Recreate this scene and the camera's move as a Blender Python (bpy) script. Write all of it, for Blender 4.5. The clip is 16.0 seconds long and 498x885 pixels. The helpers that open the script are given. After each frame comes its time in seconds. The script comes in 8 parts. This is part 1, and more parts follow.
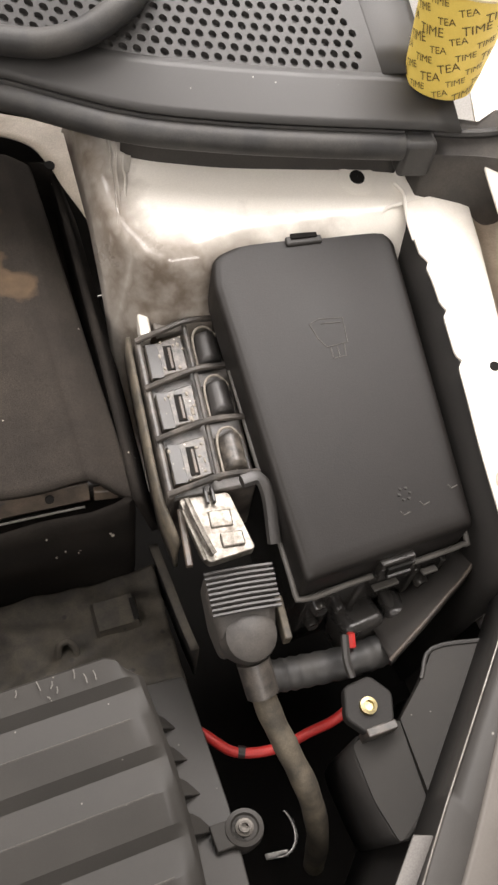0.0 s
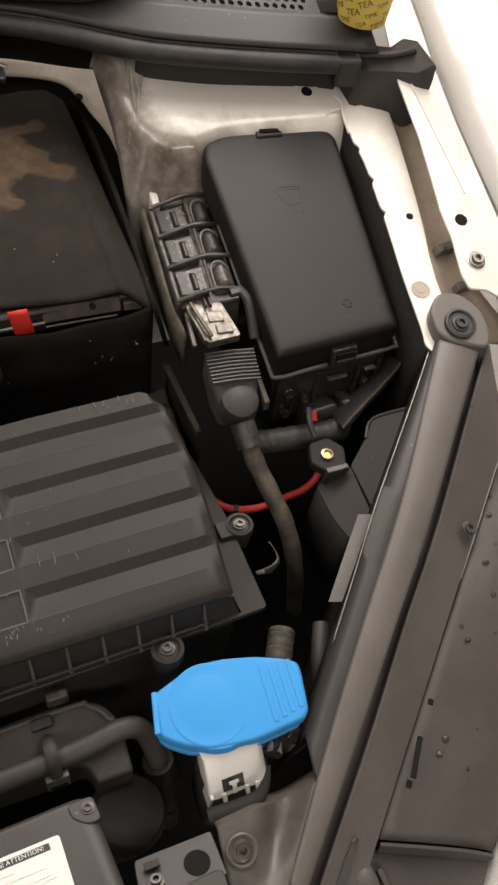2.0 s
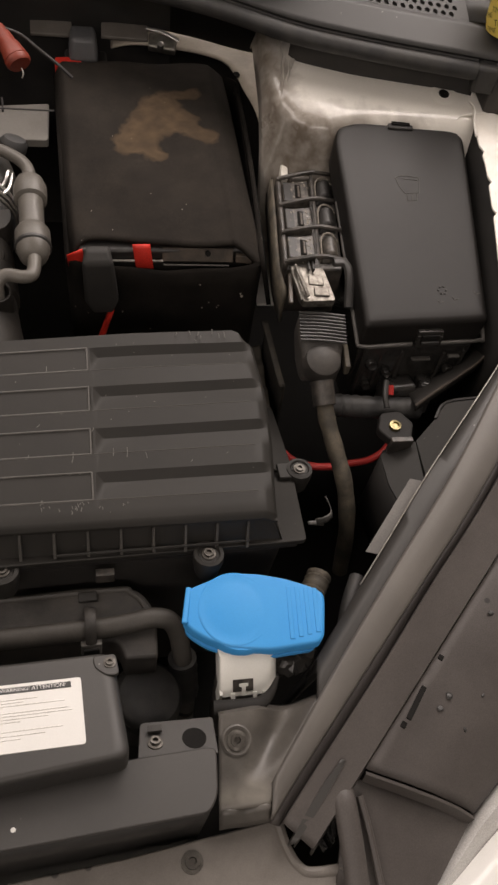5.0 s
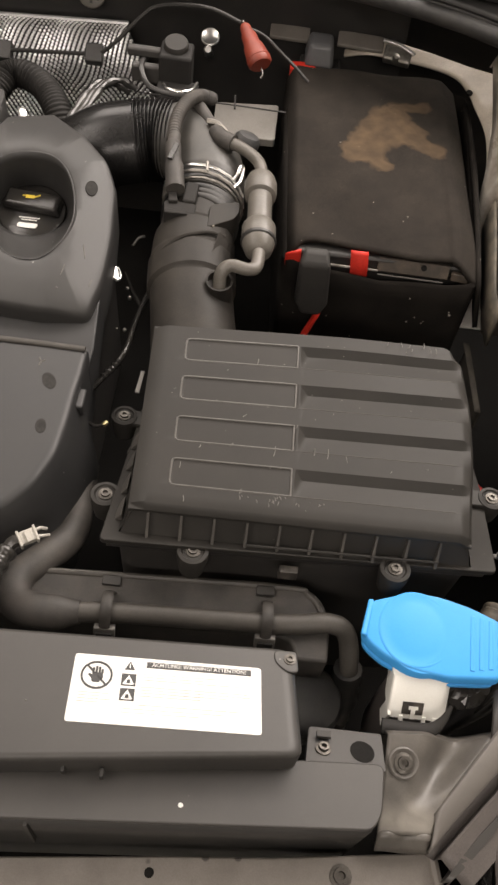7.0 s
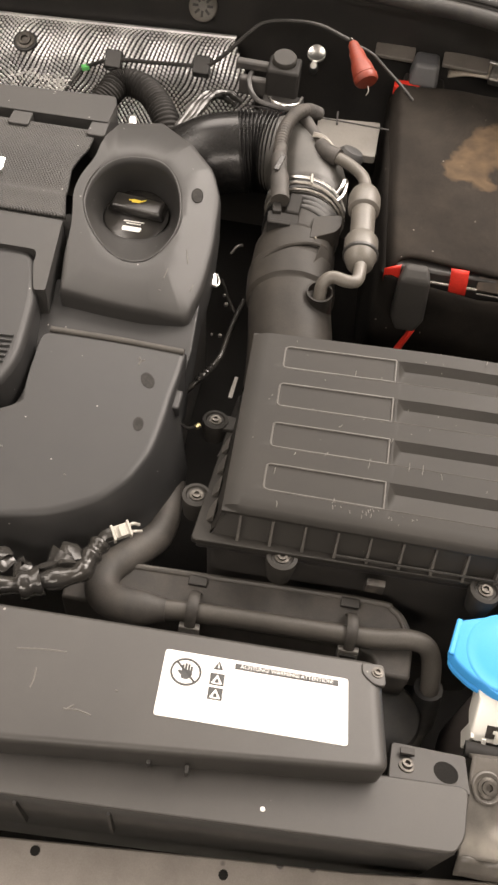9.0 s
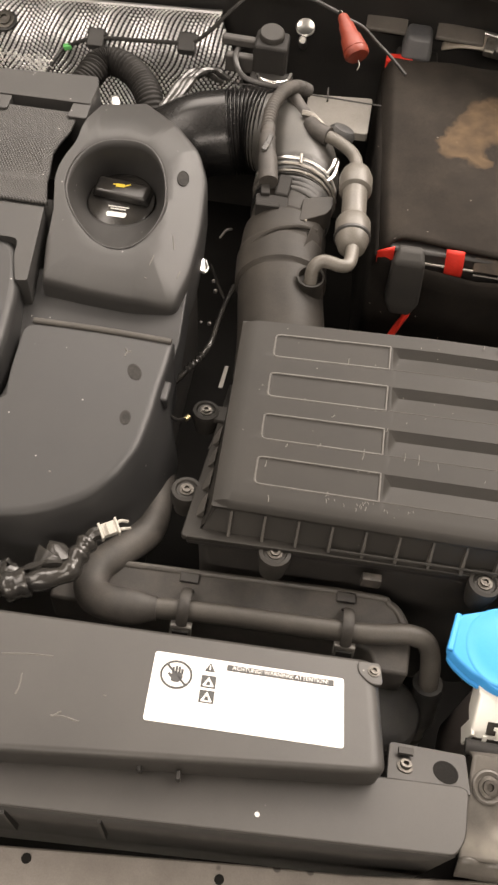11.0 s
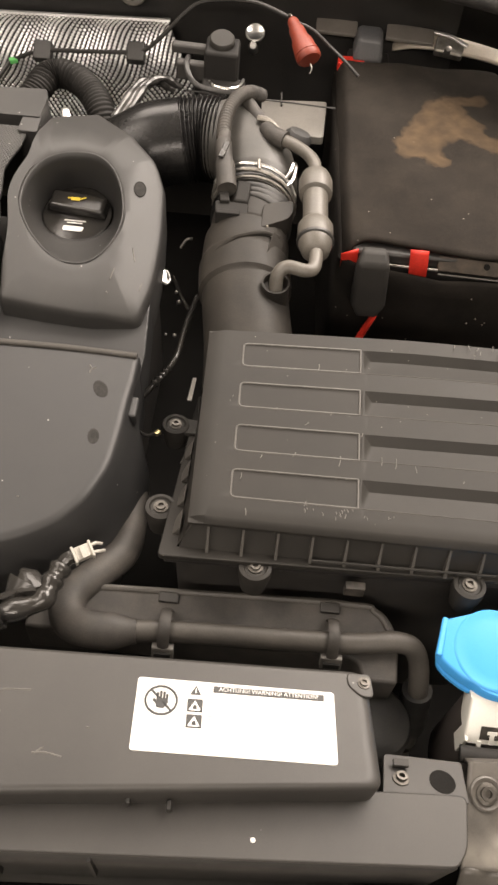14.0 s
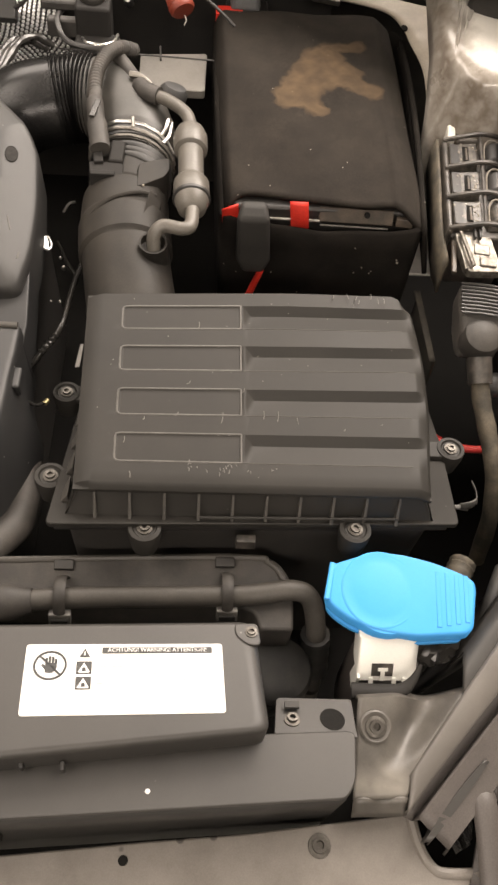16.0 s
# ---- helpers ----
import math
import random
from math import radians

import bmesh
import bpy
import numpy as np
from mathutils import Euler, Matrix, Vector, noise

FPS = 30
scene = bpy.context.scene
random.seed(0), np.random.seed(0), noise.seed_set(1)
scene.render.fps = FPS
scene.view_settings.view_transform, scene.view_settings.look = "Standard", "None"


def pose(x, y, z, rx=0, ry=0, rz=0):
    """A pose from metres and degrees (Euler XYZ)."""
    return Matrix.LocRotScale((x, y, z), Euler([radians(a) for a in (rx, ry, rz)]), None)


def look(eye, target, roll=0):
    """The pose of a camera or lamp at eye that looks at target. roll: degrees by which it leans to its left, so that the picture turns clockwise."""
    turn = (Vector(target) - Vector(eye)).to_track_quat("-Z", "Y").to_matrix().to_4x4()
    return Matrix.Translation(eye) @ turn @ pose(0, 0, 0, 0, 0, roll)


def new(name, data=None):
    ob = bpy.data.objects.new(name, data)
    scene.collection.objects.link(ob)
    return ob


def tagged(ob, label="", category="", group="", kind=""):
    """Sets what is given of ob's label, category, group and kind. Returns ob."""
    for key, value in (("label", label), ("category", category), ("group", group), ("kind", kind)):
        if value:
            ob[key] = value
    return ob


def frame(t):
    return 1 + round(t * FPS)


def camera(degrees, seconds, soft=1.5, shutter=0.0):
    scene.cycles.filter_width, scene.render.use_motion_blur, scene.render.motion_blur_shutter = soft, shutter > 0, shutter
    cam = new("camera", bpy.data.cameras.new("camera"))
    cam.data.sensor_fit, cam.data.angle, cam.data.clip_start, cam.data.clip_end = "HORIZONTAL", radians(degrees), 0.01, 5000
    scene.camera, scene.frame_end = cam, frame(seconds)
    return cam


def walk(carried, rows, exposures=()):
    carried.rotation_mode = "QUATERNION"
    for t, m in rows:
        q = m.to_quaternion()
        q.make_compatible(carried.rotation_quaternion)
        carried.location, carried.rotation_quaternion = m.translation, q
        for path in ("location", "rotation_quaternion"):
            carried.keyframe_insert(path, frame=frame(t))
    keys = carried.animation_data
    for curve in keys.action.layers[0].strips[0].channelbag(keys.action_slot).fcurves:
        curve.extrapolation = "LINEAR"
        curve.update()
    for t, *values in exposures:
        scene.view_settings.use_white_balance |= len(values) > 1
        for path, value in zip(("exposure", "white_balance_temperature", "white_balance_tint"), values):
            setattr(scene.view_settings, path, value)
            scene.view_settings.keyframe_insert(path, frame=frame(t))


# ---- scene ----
cam = camera(34.70, 16.0, 2.6)
PATH = [
    (0.0, (0.0244, -0.0104, 1.3254), (0.2859, 0.4444, 0.4740), 12.66),
    (0.5, (0.0141, -0.0678, 1.3416), (0.3010, 0.4022, 0.5069), 11.87),
    (1.0, (-0.0143, -0.1243, 1.3555), (0.2658, 0.3472, 0.5192), 11.72),
    (1.5, (-0.0579, -0.2104, 1.3789), (0.2304, 0.2615, 0.5457), 12.58),
    (2.0, (-0.0839, -0.2819, 1.3900), (0.2089, 0.2153, 0.5732), 11.32),
    (2.5, (-0.0928, -0.3336, 1.3940), (0.2204, 0.1619, 0.5839), 12.48),
    (3.0, (-0.0605, -0.3557, 1.3921), (0.1902, 0.1638, 0.5753), 10.10),
    (3.2, (-0.0537, -0.3658, 1.3879), (0.1724, 0.1619, 0.5691), 10.47),
    (5.3, (-0.0841, -0.3831, 1.4019), (0.0624, 0.1767, 0.5863), 10.68),
    (5.5, (-0.0976, -0.3835, 1.3985), (0.0321, 0.1788, 0.5817), 10.62),
    (6.0, (-0.1168, -0.3849, 1.3969), (-0.0350, 0.1857, 0.5797), 9.46),
    (6.5, (-0.1320, -0.3853, 1.3937), (-0.0886, 0.1911, 0.5777), 7.97),
    (7.0, (-0.1429, -0.3845, 1.3882), (-0.1273, 0.1893, 0.5694), 7.35),
    (7.5, (-0.1507, -0.3838, 1.3867), (-0.1541, 0.1896, 0.5675), 6.90),
    (8.0, (-0.1569, -0.3884, 1.3864), (-0.1730, 0.1904, 0.5711), 6.72),
    (8.5, (-0.1668, -0.3926, 1.3856), (-0.1961, 0.1875, 0.5716), 6.30),
    (9.0, (-0.1786, -0.3974, 1.3842), (-0.2298, 0.1854, 0.5732), 5.64),
    (9.2, (-0.1807, -0.3977, 1.3846), (-0.2387, 0.1846, 0.5737), 5.30),
    (11.3, (-0.1708, -0.3627, 1.3667), (-0.2170, 0.1993, 0.5408), 4.15),
    (11.5, (-0.1738, -0.3536, 1.3567), (-0.2089, 0.2121, 0.5328), 4.22),
    (12.0, (-0.1795, -0.3558, 1.3610), (-0.2038, 0.2133, 0.5392), 4.48),
    (12.5, (-0.1858, -0.3670, 1.3649), (-0.2084, 0.2105, 0.5488), 5.04),
    (13.0, (-0.1863, -0.3689, 1.3636), (-0.2099, 0.2108, 0.5491), 4.96),
    (13.5, (-0.1849, -0.3671, 1.3623), (-0.2048, 0.2122, 0.5474), 4.77),
    (14.0, (-0.1772, -0.3650, 1.3617), (-0.1880, 0.2113, 0.5445), 4.77),
    (14.5, (-0.1657, -0.3648, 1.3614), (-0.1610, 0.2042, 0.5390), 5.10),
    (15.0, (-0.1443, -0.3627, 1.3583), (-0.1129, 0.1871, 0.5236), 6.35),
    (15.5, (-0.1277, -0.3666, 1.3651), (-0.0791, 0.1729, 0.5245), 6.58),
    (16.0, (-0.1211, -0.3667, 1.3674), (-0.0695, 0.1715, 0.5261), 6.22),
]
EXPOSURES = [(0.0, 0.42, 6550, 15), (0.5, -0.20, 6600, 16), (1.5, -0.36, 6850, 16), (2.0, -0.54, 6850, 17), (2.5, -0.98, 6600, 16), (3.0, -1.18, 6500, 16), (5.5, -0.62, 7000, 19), (6.0, -0.38, 6950, 16), (7.0, 0.0, 6950, 16), (9.0, 0.42, 7100, 16), (12.5, 0.42, 7200, 16), (16.0, 0.36, 7250, 16)]
walk(cam, [(t, look(eye, target, roll)) for t, eye, target, roll in PATH], EXPOSURES)

# ---- light: unseen ceiling tubes of a closed workshop, the last one added as fill ----
world = bpy.data.worlds.new("world")
scene.world = world
world.use_nodes = True
world.node_tree.nodes["Background"].inputs[0].default_value = (0.9, 0.95, 1.0, 1)
world.node_tree.nodes["Background"].inputs[1].default_value = 0.05


def ceiling_lamp(name, place, size, watts, colour):
    data = bpy.data.lights.new(name, "AREA")
    data.shape, data.size, data.size_y = "RECTANGLE", size[0], size[1]
    data.energy, data.color = watts, colour
    ob = new(name, data)
    ob.matrix_world = look(place, (place[0], place[1] + 0.001, 0))
    return ob


ceiling_lamp("unseen_ceiling_lamp", (-0.2, 1.7, 2.72), (2.8, 1.2), 80, (1.0, 0.97, 0.92))
ceiling_lamp("unseen_ceiling_lamp", (1.0, 1.4, 2.72), (1.2, 2.6), 100, (1.0, 0.97, 0.92))
ceiling_lamp("unseen_ceiling_lamp", (-1.4, -0.2, 2.72), (0.7, 1.8), 26, (1.0, 0.96, 0.90))
# Fill lamp added to brighten front faces and lift the dark gaps.
ceiling_lamp("unseen_ceiling_lamp", (-0.2, -2.2, 2.72), (1.8, 0.6), 40, (1.0, 0.96, 0.90))


# ---- materials ----
def material(name, base, rough=0.6, metal=0.0, second=None, amount=0.5, scale=18.0, grain=0.15, grain_scale=900.0,
             spots=None, spot_amount=0.0, spot_scale=120.0, coat=0.0, bump=0.15, spec=0.5):
    """A principled surface: base colour with cloudy dust, fine grain, scattered specks and a fine relief."""
    m = bpy.data.materials.new(name)
    m.use_nodes = True
    nt = m.node_tree
    n, l = nt.nodes, nt.links
    bsdf = n["Principled BSDF"]
    co = n.new("ShaderNodeTexCoord")
    big = n.new("ShaderNodeTexNoise")
    big.inputs["Scale"].default_value, big.inputs["Detail"].default_value, big.inputs["Roughness"].default_value = scale, 6, 0.62
    l.new(co.outputs["Object"], big.inputs["Vector"])
    fine = n.new("ShaderNodeTexNoise")
    fine.inputs["Scale"].default_value, fine.inputs["Detail"].default_value = grain_scale, 3
    l.new(co.outputs["Object"], fine.inputs["Vector"])
    ramp = n.new("ShaderNodeMapRange")
    ramp.inputs["From Min"].default_value, ramp.inputs["From Max"].default_value = 0.38, 0.68
    ramp.inputs["To Max"].default_value = amount
    l.new(big.outputs["Fac"], ramp.inputs["Value"])
    mix = n.new("ShaderNodeMix")
    mix.data_type = "RGBA"
    mix.inputs[6].default_value = (*base, 1)
    mix.inputs[7].default_value = (*(second or [min(1, c * 1.6 + 0.01) for c in base]), 1)
    l.new(ramp.outputs["Result"], mix.inputs[0])
    last = mix.outputs[2]
    tone = n.new("ShaderNodeMapRange")
    tone.inputs["From Min"].default_value, tone.inputs["From Max"].default_value = 0.3, 0.7
    tone.inputs["To Min"].default_value, tone.inputs["To Max"].default_value = 1 - grain, 1 + grain
    l.new(fine.outputs["Fac"], tone.inputs["Value"])
    mul = n.new("ShaderNodeMix")
    mul.data_type, mul.blend_type = "RGBA", "MULTIPLY"
    mul.inputs[0].default_value = 1
    l.new(last, mul.inputs[6])
    l.new(tone.outputs["Result"], mul.inputs[7])
    last = mul.outputs[2]
    if spots:
        vor = n.new("ShaderNodeTexVoronoi")
        vor.inputs["Scale"].default_value = spot_scale
        l.new(co.outputs["Object"], vor.inputs["Vector"])
        cut = n.new("ShaderNodeMapRange")
        cut.inputs["From Min"].default_value, cut.inputs["From Max"].default_value = 0.16, 0.10
        cut.inputs["To Max"].default_value = 1
        l.new(vor.outputs["Distance"], cut.inputs["Value"])
        pick = n.new("ShaderNodeMath")
        pick.operation, pick.inputs[1].default_value = "LESS_THAN", spot_amount
        sep = n.new("ShaderNodeSeparateColor")
        l.new(vor.outputs["Color"], sep.inputs["Color"])
        l.new(sep.outputs["Red"], pick.inputs[0])
        both = n.new("ShaderNodeMath")
        both.operation = "MULTIPLY"
        l.new(cut.outputs["Result"], both.inputs[0])
        l.new(pick.outputs["Value"], both.inputs[1])
        sm = n.new("ShaderNodeMix")
        sm.data_type = "RGBA"
        sm.inputs[7].default_value = (*spots, 1)
        l.new(both.outputs["Value"], sm.inputs[0])
        l.new(last, sm.inputs[6])
        last = sm.outputs[2]
    l.new(last, bsdf.inputs["Base Color"])
    ro = n.new("ShaderNodeMapRange")
    ro.inputs["To Min"].default_value, ro.inputs["To Max"].default_value = max(0.03, rough - 0.1), min(1, rough + 0.12)
    l.new(big.outputs["Fac"], ro.inputs["Value"])
    l.new(ro.outputs["Result"], bsdf.inputs["Roughness"])
    bsdf.inputs["Metallic"].default_value = metal
    bsdf.inputs["Specular IOR Level"].default_value = spec
    bsdf.inputs["Coat Weight"].default_value = coat
    bsdf.inputs["Coat Roughness"].default_value = 0.08
    if bump:
        bp = n.new("ShaderNodeBump")
        bp.inputs["Strength"].default_value, bp.inputs["Distance"].default_value = bump, 0.0006
        l.new(fine.outputs["Fac"], bp.inputs["Height"])
        l.new(bp.outputs["Normal"], bsdf.inputs["Normal"])
    return m


DUST = (0.20, 0.175, 0.15)
plastic_grey = material("dusty_grey_plastic", (0.0222, 0.0206, 0.0184), 0.52, second=(0.035, 0.0320, 0.0284), spec=0.26, amount=0.6, scale=14, bump=0.05, grain_scale=2200, spots=(0.16, 0.15, 0.135), spot_amount=0.025, spot_scale=260)
plastic_cover = material("engine_cover_plastic", (0.035, 0.0342, 0.0334), 0.46, second=(0.049, 0.0466, 0.0438), spec=0.4, amount=0.6, scale=9, bump=0.04, grain_scale=2200, spots=(0.3, 0.29, 0.27), spot_amount=0.02, spot_scale=170)
# Darker copy of the cover plastic; its weaker reflection is put into the colour.
plastic_cover_dim = material("cover_plastic_dim_copy", (0.0245, 0.0244, 0.0246), 0.46, second=(0.036, 0.0350, 0.0340), spec=0.4, amount=0.6, scale=9, bump=0.04, grain_scale=2200, spots=(0.3, 0.29, 0.27), spot_amount=0.02, spot_scale=170)
plastic_black = material("black_plastic", (0.022, 0.021, 0.020), 0.42, second=(0.034, 0.031, 0.028), amount=0.6, scale=30)
plastic_lid = material("fuse_lid_plastic", (0.0110, 0.0098, 0.0089), 0.44, second=(0.018, 0.016, 0.0146), amount=0.6, scale=10, spec=0.28)
plastic_dirty = material("dirty_black_plastic", (0.024, 0.022, 0.020), 0.4, second=(0.15, 0.13, 0.11), amount=0.5, scale=85)
plastic_brown = material("lamp_housing_plastic", (0.058, 0.050, 0.046), 0.5, second=(0.090, 0.079, 0.072), amount=0.7, scale=12, spots=(0.02, 0.018, 0.016), spot_amount=0.25, spot_scale=55)
plastic_cowl = material("cowl_plastic", (0.019, 0.0182, 0.0173), 0.5, second=(0.030, 0.0285, 0.0268), amount=0.6, scale=12, bump=0.06, grain_scale=1800, spots=(0.2, 0.19, 0.175), spot_amount=0.03, spot_scale=200)
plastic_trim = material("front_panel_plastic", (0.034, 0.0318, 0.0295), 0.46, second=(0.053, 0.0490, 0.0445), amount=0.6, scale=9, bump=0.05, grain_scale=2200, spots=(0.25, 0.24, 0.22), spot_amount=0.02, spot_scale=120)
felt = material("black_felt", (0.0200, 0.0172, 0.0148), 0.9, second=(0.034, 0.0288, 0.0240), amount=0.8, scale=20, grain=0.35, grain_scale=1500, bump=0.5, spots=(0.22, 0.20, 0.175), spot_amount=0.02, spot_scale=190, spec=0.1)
# Same felt for the upright sides, with their shade put into the colour.
felt_shaded = material("shaded_felt_jacket", (0.0115, 0.0100, 0.0088), 0.92, second=(0.021, 0.018, 0.0152), amount=0.8, scale=26, grain=0.35, grain_scale=1500, bump=0.5, spots=(0.2, 0.18, 0.155), spot_amount=0.03, spot_scale=150, spec=0.1)


def stained(name, source, colour, limbs, ragged=0.026, soft=0.003, strength=0.85, patchy=0.55):
    """A copy of a material with one ragged stain made of capsules (x0, y0, x1, y1, radius) in the thing's own metres."""
    m = source.copy()
    m.name = name
    nt = m.node_tree
    n, l = nt.nodes, nt.links
    bsdf = n["Principled BSDF"]
    old = bsdf.inputs["Base Color"].links[0].from_socket
    co = n.new("ShaderNodeTexCoord")
    wob = n.new("ShaderNodeTexNoise")
    wob.inputs["Scale"].default_value, wob.inputs["Detail"].default_value = 60, 8
    l.new(co.outputs["Object"], wob.inputs["Vector"])

    def math_node(op, a, b=None, c=None):
        k = n.new("ShaderNodeVectorMath" if op in ("SUBTRACT_V", "DOT_PRODUCT", "LENGTH", "SCALE") else "ShaderNodeMath")
        k.operation = "SUBTRACT" if op == "SUBTRACT_V" else op
        for i, v in enumerate((a, b, c)):
            if v is None:
                continue
            slot = k.inputs["Scale"] if (op == "SCALE" and i == 1) else k.inputs[i]
            if isinstance(v, (int, float, tuple)):
                slot.default_value = v
            else:
                l.new(v, slot)
        return k.outputs["Value"] if op in ("DOT_PRODUCT", "LENGTH") else k.outputs[0]

    flat = n.new("ShaderNodeVectorMath")
    flat.operation = "MULTIPLY"
    flat.inputs[1].default_value = (1, 1, 0)
    l.new(co.outputs["Object"], flat.inputs[0])
    best = None
    for x0, y0, x1, y1, r in limbs:
        d = (x1 - x0, y1 - y0, 0.0)
        k = max(1e-9, d[0] ** 2 + d[1] ** 2)
        pa = math_node("SUBTRACT_V", flat.outputs[0], (x0, y0, 0.0))
        h = math_node("DOT_PRODUCT", pa, (d[0] / k, d[1] / k, 0.0))
        h = math_node("MINIMUM", math_node("MAXIMUM", h, 0.0), 1.0)
        rest = math_node("SUBTRACT_V", pa, math_node("SCALE", d, h))
        e = math_node("SUBTRACT", math_node("LENGTH", rest), r)
        best = e if best is None else math_node("MINIMUM", best, e)
    best = math_node("ADD", best, math_node("MULTIPLY", math_node("SUBTRACT", wob.outputs["Fac"], 0.5), ragged))
    edge = n.new("ShaderNodeMapRange")
    edge.inputs["From Min"].default_value, edge.inputs["From Max"].default_value = soft, -soft
    edge.inputs["To Max"].default_value = strength
    l.new(best, edge.inputs["Value"])
    mix = n.new("ShaderNodeMix")
    mix.data_type = "RGBA"
    mix.inputs[7].default_value = (*colour, 1)
    mottle = n.new("ShaderNodeMapRange")
    mottle.inputs["From Min"].default_value, mottle.inputs["From Max"].default_value = 0.35, 0.65
    mottle.inputs["To Min"].default_value, mottle.inputs["To Max"].default_value = patchy, 1.0
    l.new(wob.outputs["Fac"], mottle.inputs["Value"])
    l.new(math_node("MULTIPLY", edge.outputs["Result"], mottle.outputs["Result"]), mix.inputs[0])
    l.new(old, mix.inputs[6])
    l.new(mix.outputs[2], bsdf.inputs["Base Color"])
    return m


felt_stained = stained("stained_felt", felt, (0.105, 0.072, 0.044), [(-0.008, 0.010, 0.026, 0.074, 0.023), (0.020, 0.046, 0.042, 0.046, 0.025), (0.030, 0.094, 0.066, 0.101, 0.008), (0.045, 0.036, 0.078, 0.019, 0.012), (0.004, 0.000, 0.017, -0.011, 0.011)])
screw_dirty = material("dirty_screw_steel", (0.11, 0.103, 0.093), 0.45, 0.9, second=(0.07, 0.063, 0.055), amount=0.8, scale=150)
# Painted shade for holes, slots, recesses and the bottom of the gaps.
deep_shade = material("painted_deep_shade", (0.0115, 0.0109, 0.0101), 0.9, amount=0.2, spec=0.1)
rubber = material("black_rubber", (0.022, 0.022, 0.022), 0.55, second=(0.07, 0.065, 0.058), amount=0.5, scale=40)
rubber_boot = material("matt_rubber_boot", (0.020, 0.0185, 0.017), 0.7, second=(0.034, 0.031, 0.027), amount=0.6, scale=45)
rubber_dusty = material("dusty_rubber_hose", (0.034, 0.031, 0.028), 0.6, second=DUST, amount=0.2, scale=40)
cable_brown = material("dirty_cable_sleeve", (0.042, 0.036, 0.027), 0.7, second=(0.13, 0.108, 0.076), amount=0.8, scale=60)
silicone = material("grey_translucent_elbow", (0.027, 0.0255, 0.0225), 0.42, second=(0.060, 0.055, 0.048), amount=0.6, scale=35)
metal_dull = material("dull_steel", (0.34, 0.325, 0.30), 0.48, 1.0, second=(0.16, 0.145, 0.125), amount=0.8, scale=80)
metal_bright = material("bright_steel", (0.66, 0.65, 0.63), 0.28, 1.0, amount=0.2)
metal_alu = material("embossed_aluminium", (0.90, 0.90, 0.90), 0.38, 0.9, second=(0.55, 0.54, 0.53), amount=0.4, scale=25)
# Aluminium painted near black for the shade between the shield's dots.
metal_alu_shade = material("aluminium_painted_shade", (0.030, 0.029, 0.028), 0.55, 0.4, amount=0.4)
cap_grey = material("grey_rubber_cap", (0.085, 0.086, 0.09), 0.4, second=(0.12, 0.12, 0.122), amount=0.5, scale=30)
strip_grey = material("pale_grey_strip", (0.16, 0.152, 0.143), 0.5, second=(0.21, 0.20, 0.185), amount=0.6, scale=25)
valve_grey = material("grey_valve_body", (0.090, 0.082, 0.071), 0.40, second=(0.145, 0.131, 0.112), amount=0.6, scale=45)
paint_white = material("white_car_paint", (0.80, 0.79, 0.76), 0.28, second=(0.70, 0.67, 0.62), amount=0.3, scale=8, coat=0.8, grain=0.02, bump=0.02)
paint_rail = material("white_inner_rail", (0.78, 0.75, 0.69), 0.4, second=(0.55, 0.49, 0.41), amount=0.5, scale=30, coat=0.3, grain=0.04, bump=0.04)
paint_inner = material("dusty_white_inner_panel", (0.80, 0.77, 0.70), 0.38, second=(0.55, 0.48, 0.40), amount=0.45, scale=11, coat=0.15, grain=0.06, bump=0.05)
paint_tower = material("white_tower_paint", (0.84, 0.81, 0.75), 0.30, second=(0.75, 0.70, 0.62), amount=0.3, scale=9, coat=0.6, grain=0.04, bump=0.04)
paint_beam = material("dusty_primer_beam", (0.185, 0.168, 0.150), 0.5, second=(0.105, 0.092, 0.079), amount=0.6, scale=22, spots=(0.05, 0.045, 0.04), spot_amount=0.18, spot_scale=45, bump=0.06, grain=0.08)
brass = material("brass_stud", (0.42, 0.36, 0.20), 0.42, 1.0, second=(0.35, 0.28, 0.14), amount=0.6, scale=120)
metal_dirty = material("dirty_corroded_steel", (0.25, 0.235, 0.21), 0.45, 0.8, second=(0.07, 0.058, 0.045), amount=0.9, scale=170, bump=0.4)
plastic_grime = material("grimy_black_plastic", (0.022, 0.0195, 0.017), 0.36, second=(0.15, 0.131, 0.108), amount=0.7, scale=120, bump=0.4, spots=(0.36, 0.33, 0.285), spot_amount=0.5, spot_scale=170)
brace_black = material("matt_black_and_shade", (0.016, 0.015, 0.014), 0.62, second=(0.026, 0.024, 0.022), amount=0.6, scale=20, spec=0.2)
plastic_neck = material("dusty_black_pipe", (0.018, 0.0163, 0.0145), 0.5, second=(0.046, 0.0402, 0.0338), amount=0.6, scale=22, bump=0.05, spec=0.22)
red_plastic = material("red_plastic_strap", (0.72, 0.035, 0.02), 0.5, second=(0.5, 0.03, 0.02), amount=0.4)
red_dull = material("red_brown_connector", (0.21, 0.030, 0.013), 0.5, second=(0.12, 0.022, 0.013), amount=0.5, scale=60)
red_wire = material("red_wire_sleeve", (0.55, 0.035, 0.03), 0.45, second=(0.35, 0.03, 0.025), amount=0.5)
blue_cap = material("blue_cap_plastic", (0.033, 0.315, 0.74), 0.42, second=(0.048, 0.36, 0.76), amount=0.4, grain=0.03, bump=0.03)
white_plastic = material("white_reservoir_plastic", (0.74, 0.73, 0.68), 0.4, second=(0.6, 0.58, 0.52), amount=0.5, grain=0.03)
green_plastic = material("green_clip", (0.10, 0.45, 0.12), 0.5)
